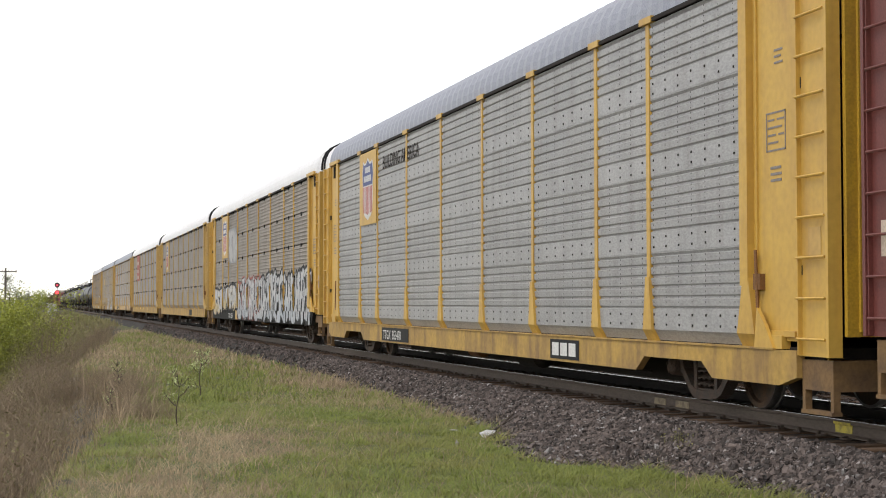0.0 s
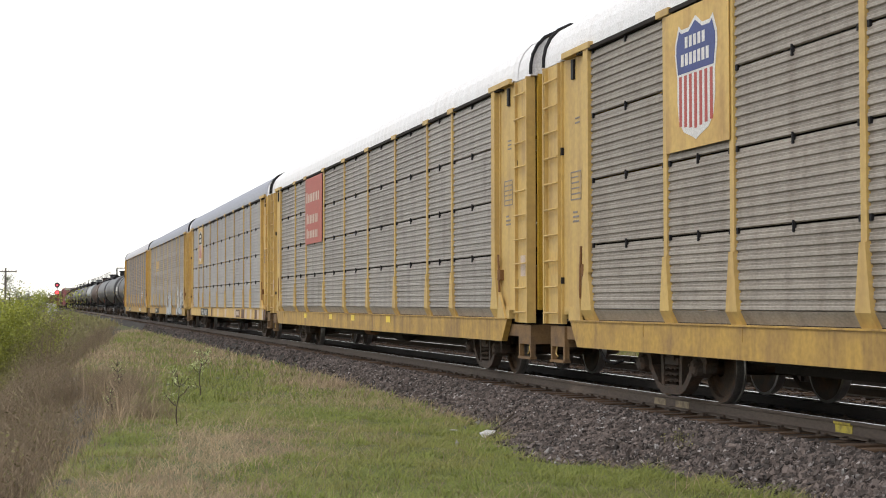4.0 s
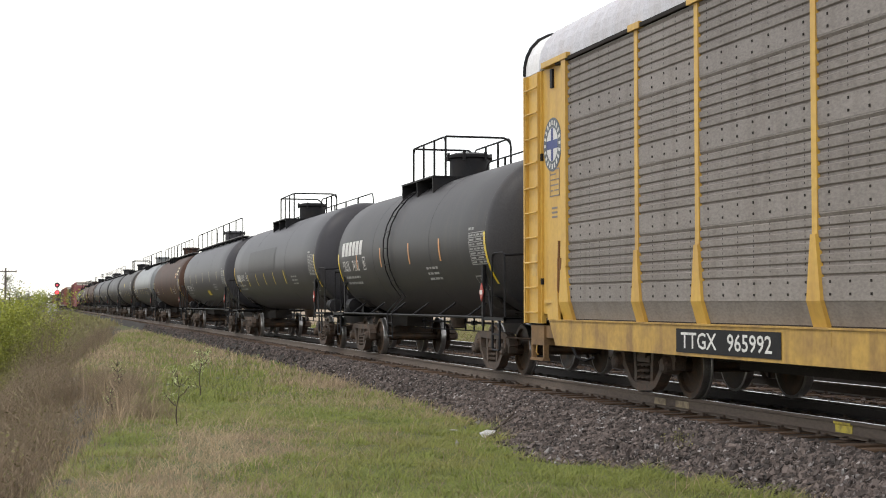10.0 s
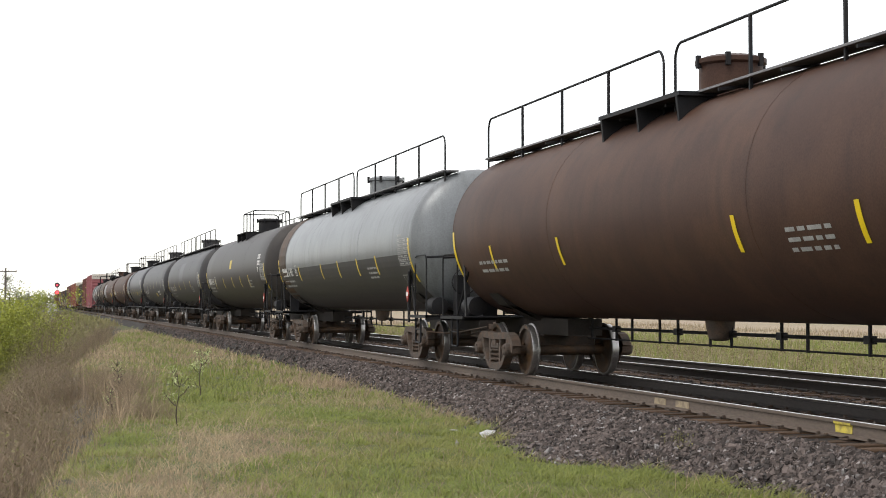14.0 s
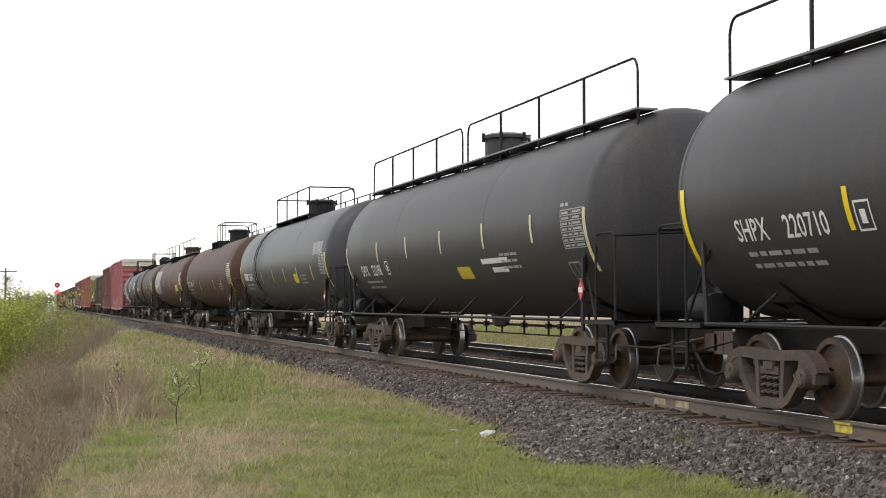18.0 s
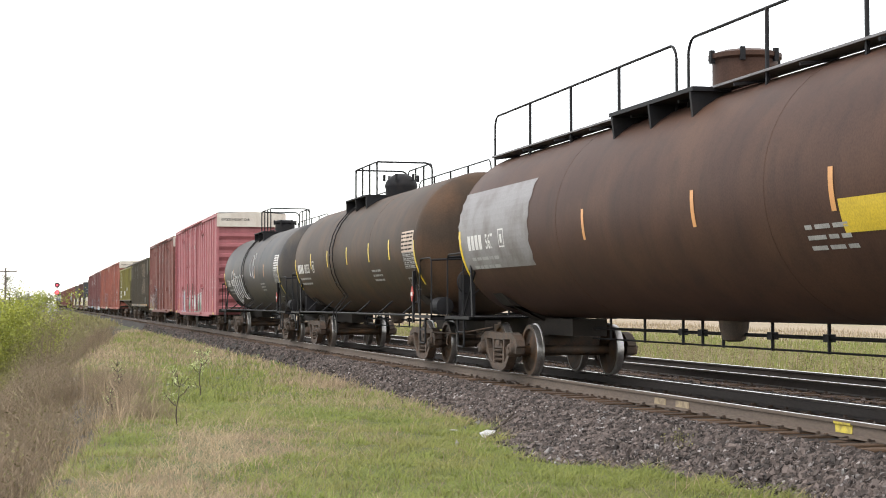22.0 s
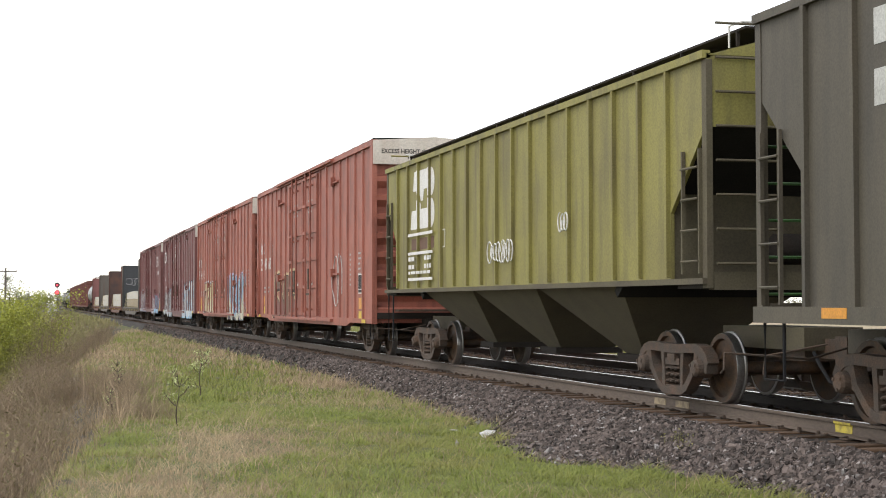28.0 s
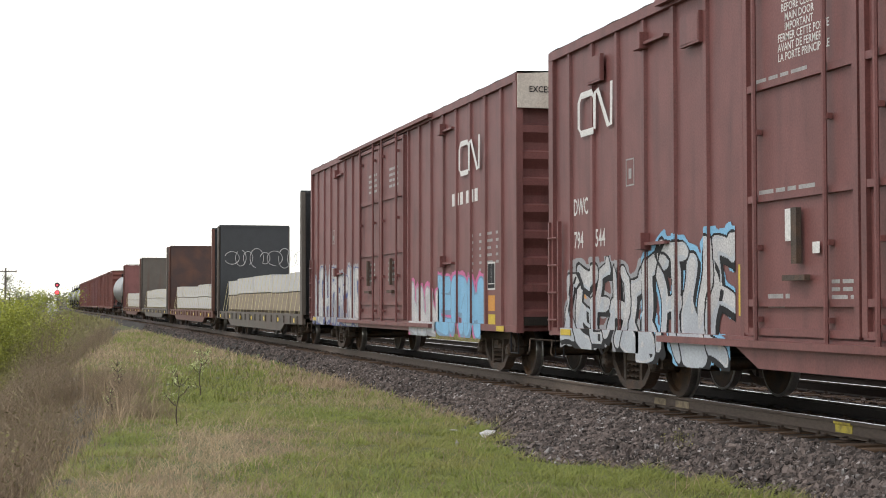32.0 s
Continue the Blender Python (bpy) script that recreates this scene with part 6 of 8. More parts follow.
RC = (-0.7, 28.05, 56.72, 85.5, 114.4, 143.05, 171.86, 200.66)
autorack(RC[0], "oxide-red covered autorack at the head of the visible train", "broad", GALV_DULL, ROOF_GREY, frame_mat=RACK_RED, door_mat=RACK_RED, seed=1)
rack = autorack(RC[1], "yellow covered autorack with pale galvanised ribbed panels", "broad", GALV, ROOF_GREY, z_pan=0.95, z_sill=0.4, seed=2)
shield_logo(rack)
lettering("BUILDING AMERICA", 0.42, GRIME, 6.7, 4.45, -1.562, rack, "dark faded slogan letters", squeeze=0.92)
part("number_patch", Geo().plate(-1.58, 4.1, 6.7, 0.44, 0.74), BLACK, rack)
lettering("TTGX  853470", 0.29, WHITE, 6.55, 0.48, -1.583, rack, "white numerals", squeeze=0.98)
part("company_patch", Geo().plate(-1.58, -6.6, -5.3, 0.44, 0.74), BLACK, rack)
bars([(-5.4, 0.3, 0.49, 0.2), (-5.78, 0.3, 0.49, 0.2), (-6.16, 0.3, 0.49, 0.2)], WHITE, -1.583, rack, "company_bars")

rack = autorack(RC[2], "grey-panelled autorack covered with black and white graffiti along its base", "fine", GALV_TAN, ROOF_WHITE, sill_mat=PRIMER, seed=3)
shield_logo(rack)
graffiti(rack, 12.2, 9.0, 0.8, 2.05, rack_surface, [SPRAY_BLACK, SPRAY_WHITE, SPRAY_TAN, SPRAY_BLACK], 11, 3, "black and white block graffiti")
graffiti(rack, 9.1, 4.2, 1.0, 2.2, rack_surface, [SPRAY_BLACK, SPRAY_WHITE, SPRAY_TAN, SPRAY_BLACK], 12, 6, "white and tan letters with black edges")
graffiti(rack, 4.1, -2.2, 0.66, 2.35, rack_surface, [SPRAY_BLACK, SPRAY_WHITE, SPRAY_SILVER, RED_PANEL], 13, 10, "white graffiti with thick black edges", wild=1.2)
graffiti(rack, -2.1, -12.5, 0.66, 2.5, rack_surface, [SPRAY_BLACK, SPRAY_WHITE, SPRAY_SILVER, SPRAY_BLACK], 15, 15, "large silver and black graffiti", wild=1.6)
graffiti(rack, 7.2, 4.4, 2.95, 4.5, rack_surface, [SPRAY_GREY, GALV_MID, GALV, SPRAY_GREY], 14, 4, "thin silver graffiti")
lettering("TTGX  153288", 0.27, WHITE, 6.9, 0.7, -1.59, rack, "white numerals", squeeze=0.8)
part("bare_panel", Geo().plate(-1.58, 4.1, 4.75, 0.66, 1.03), YELLOW_PALE, rack, "bare yellow stretch of the sill")

rack = autorack(RC[3], "yellow covered autorack with dusty ribbed panels", "fine", GALV_TAN, ROOF_WHITE, frame_mat=YELLOW_WORN, seed=4)
shield_logo(rack, panel=YELLOW_PALE)
part("company_patch", Geo().plate(-1.58, -6.6, -5.3, 0.68, 0.98), BLACK, rack)

rack = autorack(RC[4], "yellow covered autorack with dark grey panels and a red name panel", "fine", GALV_DULL, ROOF_WHITE, frame_mat=YELLOW_WORN, seed=5)
board = part("name_panel", Geo().box(-1.585, -1.572, 4.5, 7.2, 3.05, 5.0), RED_PANEL, rack, "faded red panel with pale bars for a company name")
bars([(7.0 - i * 0.27, 0.16, 4.28, 0.25 if i else 0.3) for i in range(8)] + [(6.95 - i * 0.27, 0.16, 3.65, 0.25 if i else 0.3) for i in range(7)] + [(6.95 - i * 0.27, 0.16, 3.22, 0.22 if i else 0.28) for i in range(7)], CREAM, -1.59, board, "company_bars")
for y in (3.0, 0.0, 7.0, -4.0):
    part("sill_patch", Geo().plate(-1.58, y, y + 0.42, 0.86, 1.0), TICK, rack)

rack = autorack(RC[5], "yellow covered autorack with grey ribbed panels and patched sill", "fine", GALV_MID, ROOF_GREY, z_pan=1.12, z_sill=0.7, sill_mat=YELLOW_PALE, frame_mat=YELLOW_PALE, seed=6)
RACK_PATCHED = rack
shield_logo(rack, panel=YELLOW_PALE, top=PRIMER)
part("number_patch", Geo().plate(-1.58, 4.8, 8.0, 0.72, 1.06), BLACK, rack)
lettering("TTGX   942818", 0.33, WHITE, 7.75, 0.77, -1.584, rack, "white numerals", squeeze=1.18)
part("company_patch", Geo().plate(-1.58, -6.4, -5.2, 0.74, 1.04), RUST_BROWN, rack)
bars([(-5.4 - i * 0.27, 0.19, 0.82, 0.16) for i in range(3)], CREAM, -1.583, rack, "company_bars")

rack = autorack(RC[6], "yellow covered autorack with tan-grey panels and two white graffiti pieces", "broad", GALV_TAN, ROOF_GREY, frame_mat=YELLOW_WORN, seed=7)
bars([(6.9, 0.48, 3.55, 0.5), (6.3, 0.48, 3.55, 0.5), (5.7, 0.48, 3.55, 0.5), (6.9, 1.7, 3.4, 0.08)], YELLOW, -1.572, rack, "company_bars")
graffiti(rack, -1.3, -4.7, 0.6, 1.95, rack_surface, [SPRAY_BLACK, SPRAY_WHITE, SPRAY_SILVER, SPRAY_WHITE], 21, 5, "white bubble graffiti with grey lines")
graffiti(rack, -7.8, -11.2, 0.66, 2.2, rack_surface, [SPRAY_BLACK, SPRAY_WHITE, SPRAY_SILVER, SPRAY_WHITE], 22, 5, "white wild graffiti with dark lines")
part("number_patch", Geo().plate(-1.58, 4.8, 7.6, 0.67, 0.98), BLACK, rack)
lettering("TGX  986245", 0.26, WHITE, 7.4, 0.73, -1.584, rack, "white numerals", squeeze=0.95)

rack = autorack(RC[7], "yellow covered autorack with brown weathered panels and a white roof", "broad", GALV_DARK, ROOF_PALE, z_pan=1.32, z_sill=0.64, seed=8)
part("company_patch", Geo().plate(-1.58, -6.9, -5.4, 0.68, 0.98), BLACK, rack)
bars([(-5.5, 0.36, 0.73, 0.2), (-5.95, 0.36, 0.73, 0.2), (-6.4, 0.36, 0.73, 0.2)], WHITE, -1.583, rack, "company_bars")
for k in range(4):
    part("bare_strip", Geo().plate(-1.566, -9.08, -7.38, 1.75 + k * 0.13, 1.8 + k * 0.13), WHITE, rack, "bright bare strip on a replaced panel")
part("number_patch", Geo().plate(-1.58, 5.1, 7.9, 0.68, 0.98), BLACK, rack)
lettering("TTGX", 0.28, WHITE, 7.75, 0.74, -1.583, rack, "white letters", squeeze=1.38)
lettering("965992", 0.28, WHITE, 6.44, 0.74, -1.583, rack, "white numerals", squeeze=1.36)
for ye in (-12.84, 12.84):
    disc = part("round_emblem", Geo().turned([(-1.508, 0.43), (-1.503, 0.43)], "x", (0, ye, 3.82), 32), DEALER_GREY, rack, "round slate and white emblem")
    part("emblem_face", Geo().turned([(-1.511, 0.27), (-1.509, 0.27)], "x", (0, ye, 3.82), 28), WHITE, disc)
    part("emblem_cross", Geo().plate(-1.515, ye - 0.05, ye + 0.05, 3.56, 4.08).plate(-1.5155, ye - 0.26, ye + 0.26, 3.75, 3.89), BLUE, disc)
    g = Geo()
    for i in range(20):
        q = 2 * math.pi * i / 20
        g.bar((-1.511, ye + 0.31 * math.cos(q), 3.82 + 0.31 * math.sin(q)), (-1.511, ye + 0.39 * math.cos(q), 3.82 + 0.39 * math.sin(q)), 0.045, 0.004, (1, 0, 0))
    tagged(part("emblem_bars", g, WHITE, disc), kind="stuff")
# patched sill of the pale rack
for i, (y, w, m_) in enumerate(((-4.7, 0.5, CREAM), (-6.9, 0.8, RUST_BROWN), (-7.9, 0.5, CREAM), (-9.3, 0.45, CREAM), (-10.6, 0.5, RUST_BROWN), (-11.2, 0.4, CREAM), (-12.4, 0.35, CREAM), (-12.9, 0.4, RUST_BROWN), (-1.5, 0.6, CREAM), (1.2, 0.5, CREAM), (3.6, 0.5, RUST_BROWN))):
    part("sill_patch", Geo().prism([(y - w, 0.72), (y, 0.72), (y - 0.06, 1.07), (y - w - 0.06, 1.07)], "x", -1.579, -1.573), m_, RACK_PATCHED)

T = tank_car
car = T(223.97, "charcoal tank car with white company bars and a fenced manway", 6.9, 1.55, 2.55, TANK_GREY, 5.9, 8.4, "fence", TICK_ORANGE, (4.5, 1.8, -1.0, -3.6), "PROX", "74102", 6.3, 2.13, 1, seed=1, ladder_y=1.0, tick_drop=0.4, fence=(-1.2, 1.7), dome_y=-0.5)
bars([(6.35 - i * 0.43, 0.33, 2.52, 0.36) for i in range(6)], WHITE, 0, car, "company_bars", radius=1.55, zc=2.55)
car = T(243.41, "slate-grey pressure tank car with a fenced manway", 9.1, 1.58, 2.67, TANK_SLATE, 8.1, 10.8, "fence", TICK, (7.5, 5.4, 3.2, 1.2, -0.9, -3.2), "*4", "61910", 8.3, 2.15, -1, seed=2, side_rail=False)
part("jacket_patch", patch_on_tank(1.58, 2.67, 4.9, -1.5, -0.15, 0.35), TANK_GREY, car, "repainted jacket patch")
car = T(264.84, "slate-grey tank car with a long railed walkway", 8.9, 1.58, 2.67, TANK_SLATE, 7.5, 10.5, "walk", TICK_PALE, (5.6, 2.7, -0.2, -3.1, -6.0), "SHPX", "222142", 7.9, 1.95, 1, seed=3, tick_drop=0.38)
bars([(-0.8, 1.0, 1.62, 0.26)], SIGN_YELLOW, 0, car, "yellow_label", radius=1.58, zc=2.67)
car = T(285.94, "rust-brown tank car with a long railed walkway", 9.0, 1.58, 2.62, TANK_BROWN, 7.7, 10.8, "walk", TICK, (6.6, 3.0, -3.2, -6.0), "", "", 7.6, 2.2, 1, seed=4, side_rail=False, bracket=True)
bars([(-7.4, 0.9, 2.9, 0.1), (-7.4, 0.9, 3.08, 0.1), (-7.4, 0.9, 3.26, 0.1)], TICK_PALE, 0, car, radius=1.58, zc=2.62)
bars([(-6.6, 0.5, 2.75, 0.12), (-6.6, 0.5, 2.92, 0.12)], TICK_ORANGE, 0, car, radius=1.58, zc=2.62)
car = T(307.62, "dull silver and black tank car with a long railed walkway", 9.1, 1.58, 2.67, TANK_SILVER, 7.9, 10.8, "walk", TICK, (5.3, 1.6, -0.9, -3.4, -5.6), "*4", "61900", 8.4, 2.15, -1, seed=5, side_rail=False, bracket=True, tick_drop=0.7)
part("repainted_base", patch_on_tank(1.58, 2.67, 9.0, -9.0, -1.3, -0.18), TANK_GREY, car, "dark repainted lower half")
part("head_band", patch_on_tank(1.585, 2.67, 9.05, 7.6, -1.2, 1.4), TANK_UMBER, car, "brown band at the end")
car = T(329.27, "black pressure tank car for petroleum gas with a fenced manway", 9.2, 1.58, 2.67, TANK_BLACK, 8.3, 10.9, "fence", TICK, (6.0, 3.0, 0.1, -2.4, -4.8), "*4", "62483", 8.4, 2.15, -1, seed=6, side_rail=False)
for words, z in (("LIQUEFIED", 2.95), ("PETROLEUM", 2.72), ("GAS", 2.49)):
    bars([(-7.5, 0.62 if len(words) > 4 else 0.26, z - 0.03, 0.17)], WHITE, 0, car, "word_panel", radius=1.58, zc=2.67)
    lettering(words, 0.125, BLACK, -7.53, z, 0, car, "black stencilled words", 1.588, 2.67, 0.85)
bars([(0.6, 0.6, 2.72, 0.36)], SIGN_YELLOW, 0, car, "yellow_label", radius=1.58, zc=2.67)
car = T(350.7, "charcoal tank car with a long railed walkway and a paler patch", 8.9, 1.58, 2.67, TANK_GREY, 7.4, 10.5, "walk", TICK, (4.9, 2.0, -1.0, -4.0), "SHPX", "220710", 7.5, 2.0, 1, seed=7, tick_drop=0.65)
part("jacket_patch", patch_on_tank(1.58, 2.67, 1.9, -0.2, -0.1, 0.55), TANK_SLATE, car, "repainted patch")
car = T(371.9, "charcoal tank car with a long railed walkway and yellow label", 8.9, 1.58, 2.67, TANK_GREY, 7.4, 10.4, "walk", TICK_PALE, (5.3, 2.4, -0.5, -3.5, -6.3), "SHPX", "222198", 7.4, 1.95, 1, seed=8, tick_drop=0.38)
bars([(-1.3, 0.9, 1.72, 0.26)], SIGN_YELLOW, 0, car, "yellow_label", radius=1.58, zc=2.67)
bars([(-3.1, 1.6, 2.0, 0.1), (-3.6, 0.9, 1.82, 0.1)], WHITE, 0, car, "stencil", radius=1.58, zc=2.67)
car = T(392.79, "glossy slate tank car with a long fenced manway", 9.0, 1.58, 2.67, TANK_SLATE, 7.7, 10.6, "fence", TICK, (3.6, 1.0, -1.4, -3.9, -6.5), "*4", "201968", 7.9, 2.15, -1, seed=9, ladder_y=4.6, fence=(-1.8, 5.0), tick_drop=0.7)
bars([(-3.2, 0.7, 1.92, 0.3)], SIGN_YELLOW, 0, car, "yellow_label", radius=1.58, zc=2.67)
bars([(-7.0, 1.5, 2.72, 0.36)], TANK_BARE, 0, car, "word_panel", radius=1.58, zc=2.67)
car = T(414.24, "rust-brown tank car with a fenced manway", 9.1, 1.58, 2.67, TANK_BROWN, 7.9, 10.8, "fence", TICK, (3.1, -2.5, -5.5), "CGTX", "64624", 8.7, 2.15, -1, seed=10, side_rail=False)
data_board(car, -7.75, 1.0, 2.4, 0.6, 1.58, 2.67, CREAM, 8)
car = T(436.07, "rust-brown tank car with a scraped grey patch and railed walkway", 9.0, 1.58, 2.62, TANK_BROWN, 7.9, 10.9, "walk", TICK_ORANGE, (2.2, -1.7, -5.1, -7.0), "*4", "567", 8.4, 2.28, -1, seed=11, side_rail=False, bracket=True, tick_drop=0.38)
part("scraped_patch", patch_on_tank(1.58, 2.62, 9.0, 4.8, -0.45, 0.5, 0.04), TANK_BARE, car, "scraped grey patch round the number")
bars([(-5.2, 1.5, 2.0, 0.36)], SIGN_YELLOW, 0, car, "yellow_label", radius=1.58, zc=2.62)
data_board(car, -7.7, 1.0, 2.36, 0.66, 1.58, 2.62, CREAM, 7)
car = T(456.38, "umber tank car with a fenced domed valve cover", 7.7, 1.56, 2.6, TANK_UMBER, 6.7, 9.4, "fence", TICK, (4.95, 2.35, -0.35, -3.05, -5.25), "*4", "80335", 7.2, 2.2, -1, seed=12, ladder_y=1.5, dome=0.42, fence=(-0.4, 2.3), tick_drop=0.3)
data_board(car, -6.5, 1.1, 2.42, 0.46, 1.56, 2.6, CREAM, 6)
car = T(475.09, "small dark grey tank car with white sprayed lines", 7.4, 1.53, 2.52, TANK_DUSTY, 6.5, 9.3, "fence", TICK_ORANGE, (4.4, 1.8, -1.7, -4.0), "RTMX", "13652", 6.6, 2.0, -1, seed=13, ladder_y=1.25, dome=0.38, dome_h=0.5, tick_drop=0.3, fence=(-0.6, 1.75), dome_y=0.65)
tag_lines(car, 5.0, 1.95, 1.1, 6, tank_surface(1.53, 2.52), SPRAY_WHITE, 5)
tag_lines(car, -0.6, 2.7, 0.9, 2, tank_surface(1.53, 2.52), SPRAY_WHITE, 6)
data_board(car, -6.35, 0.98, 2.42, 0.52, 1.53, 2.52, WHITE, 5)

car, srf = boxcar(495.27, "faded pinkish-red boxcar with a white-topped end", 10.0, BOX_PINK, 5.4, 0.8, (3.6, -1.6), 0.98, truck_half=7.2, half_len=10.9, tall_ladder=True)
graffiti(car, 6.2, 3.8, 0.85, 2.1, srf, [SPRAY_GREY, SPRAY_WHITE, SKY_BLUE, SPRAY_WHITE], 31, 3, "pale blue and white graffiti")
graffiti(car, 2.6, -3.4, 0.85, 2.0, srf, [SPRAY_GREEN, SPRAY_WHITE, SPRAY_GREEN, SPRAY_WHITE], 32, 5, "faded green and white graffiti")
car, srf = boxcar(516.41, "oxide-red boxcar with green, white and blue graffiti", 9.3, BOX_OXIDE, 5.3, 0.85, (2.0, -3.0), 0.98, truck_half=7.0, half_len=10.4)
for y, w in ((8.84, 0.2), (8.54, 0.22), (7.84, 0.19), (7.56, 0.17)):
    bars([(y, w, 2.6, 0.33)], CREAM, -1.505, car, "company_bar")
lettering("761", 0.5, CREAM, 8.88, 2.04, -1.505, car, "cream numerals", squeeze=0.84)
lettering("315", 0.5, CREAM, 7.86, 2.06, -1.505, car, "cream numerals", squeeze=0.84)
for y, w in ((8.62, 0.43), (7.84, 0.46)):
    board = part("data_patch", Geo().plate(-1.53, y - w, y, 1.46, 1.79), BOX_OXIDE, car)
    bars([(y - 0.05, w - 0.12, 1.66, 0.06), (y - 0.05, w - 0.16, 1.53, 0.06)], CREAM, -1.533, board)
graffiti(car, 9.0, 5.0, 0.85, 2.05, srf, [SPRAY_GREEN, SPRAY_WHITE, SPRAY_GOLD, SPRAY_WHITE], 33, 3, "white and gold graffiti with green edges")
graffiti(car, 5.0, 1.4, 0.85, 2.5, srf, [SPRAY_WHITE, SPRAY_BLACK, SPRAY_BLACK, SKY_BLUE], 34, 4, "black letters with white edges and pale blue haze")

car = hopper(536.14, "dark olive covered hopper with a large pale emblem", 8.65, HOP_DARK, 4.52, 1.2, 16, 3, 6.6, 9.3, HOP_FRESH, HOP_DARK)


def strip(outline, lo, hi):
    """The part of an outline between two upright lines."""
    for keep, edge in ((1, lo), (-1, hi)):
        out = []
        for (y, z), (v, w) in zip(outline, outline[1:] + outline[:1]):
            if (y - edge) * keep >= 0:
                out.append((y, z))
            if (y - edge) * (v - edge) < 0:
                out.append((edge, z + (w - z) * (edge - y) / (v - y)))
        outline = out
    return outline


def bow(z0, z1):
    return [(-5.58 - 0.44 * math.sin(a), (z0 + z1) / 2 + (z1 - z0) / 2 * math.cos(a)) for a in np.linspace(0, math.pi, 12)]


halves = ([(-3.2, 4.23)] + bow(3.19, 4.22) + [(-5.13, 3.2), (-5.04, 3.5), (-4.58, 3.5), (-4.43, 3.08), (-4.18, 3.08), (-3.84, 3.48), (-3.02, 3.5)],
          [(-3.74, 3.22), (-4.13, 2.95), (-4.13, 2.78), (-5.08, 2.78), (-5.13, 3.12)] + bow(2.04, 3.1) + [(-2.65, 2.06), (-2.83, 2.77), (-3.62, 2.77)])
g = Geo()
for half in halves:
    g.prism(half, "x", -1.556, -1.552)
    for y in np.linspace(8.65 - 1.15, -8.65 + 1.15, 16):
        cut = strip(half, y - 0.033, y + 0.033)
        if len(cut) > 2:
            g.prism(cut, "x", -1.616, -1.612)
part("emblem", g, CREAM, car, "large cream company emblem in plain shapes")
for i in range(8):
    if i != 2:
        bars([(6.15 - i * 0.56, 0.33, 3.82, 0.36)], HOP_MARK, -1.556, car, "company_bar")
    if i not in (3, 7):
        bars([(6.15 - i * 0.56, 0.33, 3.22, 0.36)], HOP_MARK, -1.556, car, "company_bar")
for y in (6.6, 1.2, -3.1, -5.1, -7.1, -8.58):
    part("sill_patch", Geo().plate(-1.625, y, y + 0.5, 1.14, 1.25), ORANGE, car)
for y in (-5.64, -6.59):
    bars([(y, 0.46, 1.34, 0.03), (y, 0.46, 1.71, 0.03), (y, 0.03, 1.34, 0.4), (y - 0.43, 0.03, 1.34, 0.4)], WHITE, -1.557, car, "stencil_frame")
car = hopper(554.77, "olive-green ribbed covered hopper with a white emblem", 8.65, HOP_GREEN, 4.35, 1.58, 17, 3, 6.6, 9.5, HOP_GREEN, HOP_DIRT, board=0.32, chord=0.05, stencil=False)
g = Geo()
for half in halves:
    small = [(6.39 + (y + 2.65) * 0.6, 2.87 + (z - 2.04) * 0.57) for y, z in half]
    g.prism(small, "x", -1.556, -1.552)
    for y in np.linspace(8.65 - 1.15, -8.65 + 1.15, 17):
        cut = strip(small, y - 0.033, y + 0.033)
        if len(cut) > 2:
            g.prism(cut, "x", -1.616, -1.612)
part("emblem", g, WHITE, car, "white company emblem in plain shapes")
bars([(6.4, 2.08, 2.73, 0.06), (6.4, 2.08, 2.33, 0.06), (6.4, 2.08, 1.78, 0.06)] + text_rows(6.35, 2.2, 0.5, 2, 0.09, 0.17, 3) + text_rows(5.0, 2.2, 0.55, 2, 0.09, 0.17, 4) + text_rows(6.35, 1.92, 1.9, 1, 0.06), WHITE, -1.614, car)
bars([(6.3, 1.9, 2.44, 0.24)], RUST_BROWN, -1.556, car, "company_patch")
bars([(3.85, 0.3, 2.42, 0.025), (3.85, 0.3, 2.76, 0.025), (3.85, 0.025, 2.42, 0.36), (3.57, 0.025, 2.42, 0.36)], WHITE, -1.557, car, "stencil_frame")
tag_lines(car, 0.4, 2.2, 0.3, 9, lambda y, z: np.full(np.shape(y), -1.612), WHITE, 8)
tag_lines(car, -3.4, 2.55, 0.3, 3, lambda y, z: np.full(np.shape(y), -1.612), WHITE, 9)

car, srf = boxcar(574.76, "brick-red boxcar with faint brown graffiti", 9.75, BOX_BRICK, 5.33, 0.82, (2.45, -2.45), 0.98, truck_half=7.4, half_len=10.45)
lettering("AOK", 0.55, WHITE, 9.15, 3.05, -1.506, car, "white letters", squeeze=0.7)
for s_, y in (("35", 9.15), ("49", 8.28), ("68", 7.38)):
    lettering(s_, 0.6, WHITE, y, 2.48, -1.506, car, "white numerals", squeeze=0.85)
graffiti(car, 6.0, 1.2, 0.8, 2.4, srf, [SPRAY_BROWN, RUST_BROWN, BOX_OXIDE, SPRAY_TAN], 41, 4, "faded brown and tan graffiti")
tag_lines(car, -4.6, 1.9, 1.2, 2, srf, SPRAY_WHITE, 12)
car, srf = boxcar(595.71, "brick-red boxcar with tan and steel-blue graffiti", 9.8, BOX_BRICK, 5.33, 0.82, (2.6, -2.3), 0.98, truck_half=7.4, half_len=10.45)
lettering("AO", 0.55, WHITE, 9.5, 3.05, -1.506, car, "white letters", squeeze=0.8)
lettering("K", 0.55, WHITE, 8.5, 3.05, -1.506, car, "white letters", squeeze=0.8)
for s_, y in (("35", 9.45), ("46", 8.47), ("15", 7.5)):
    lettering(s_, 0.6, WHITE, y, 2.48, -1.506, car, "white numerals", squeeze=0.85)
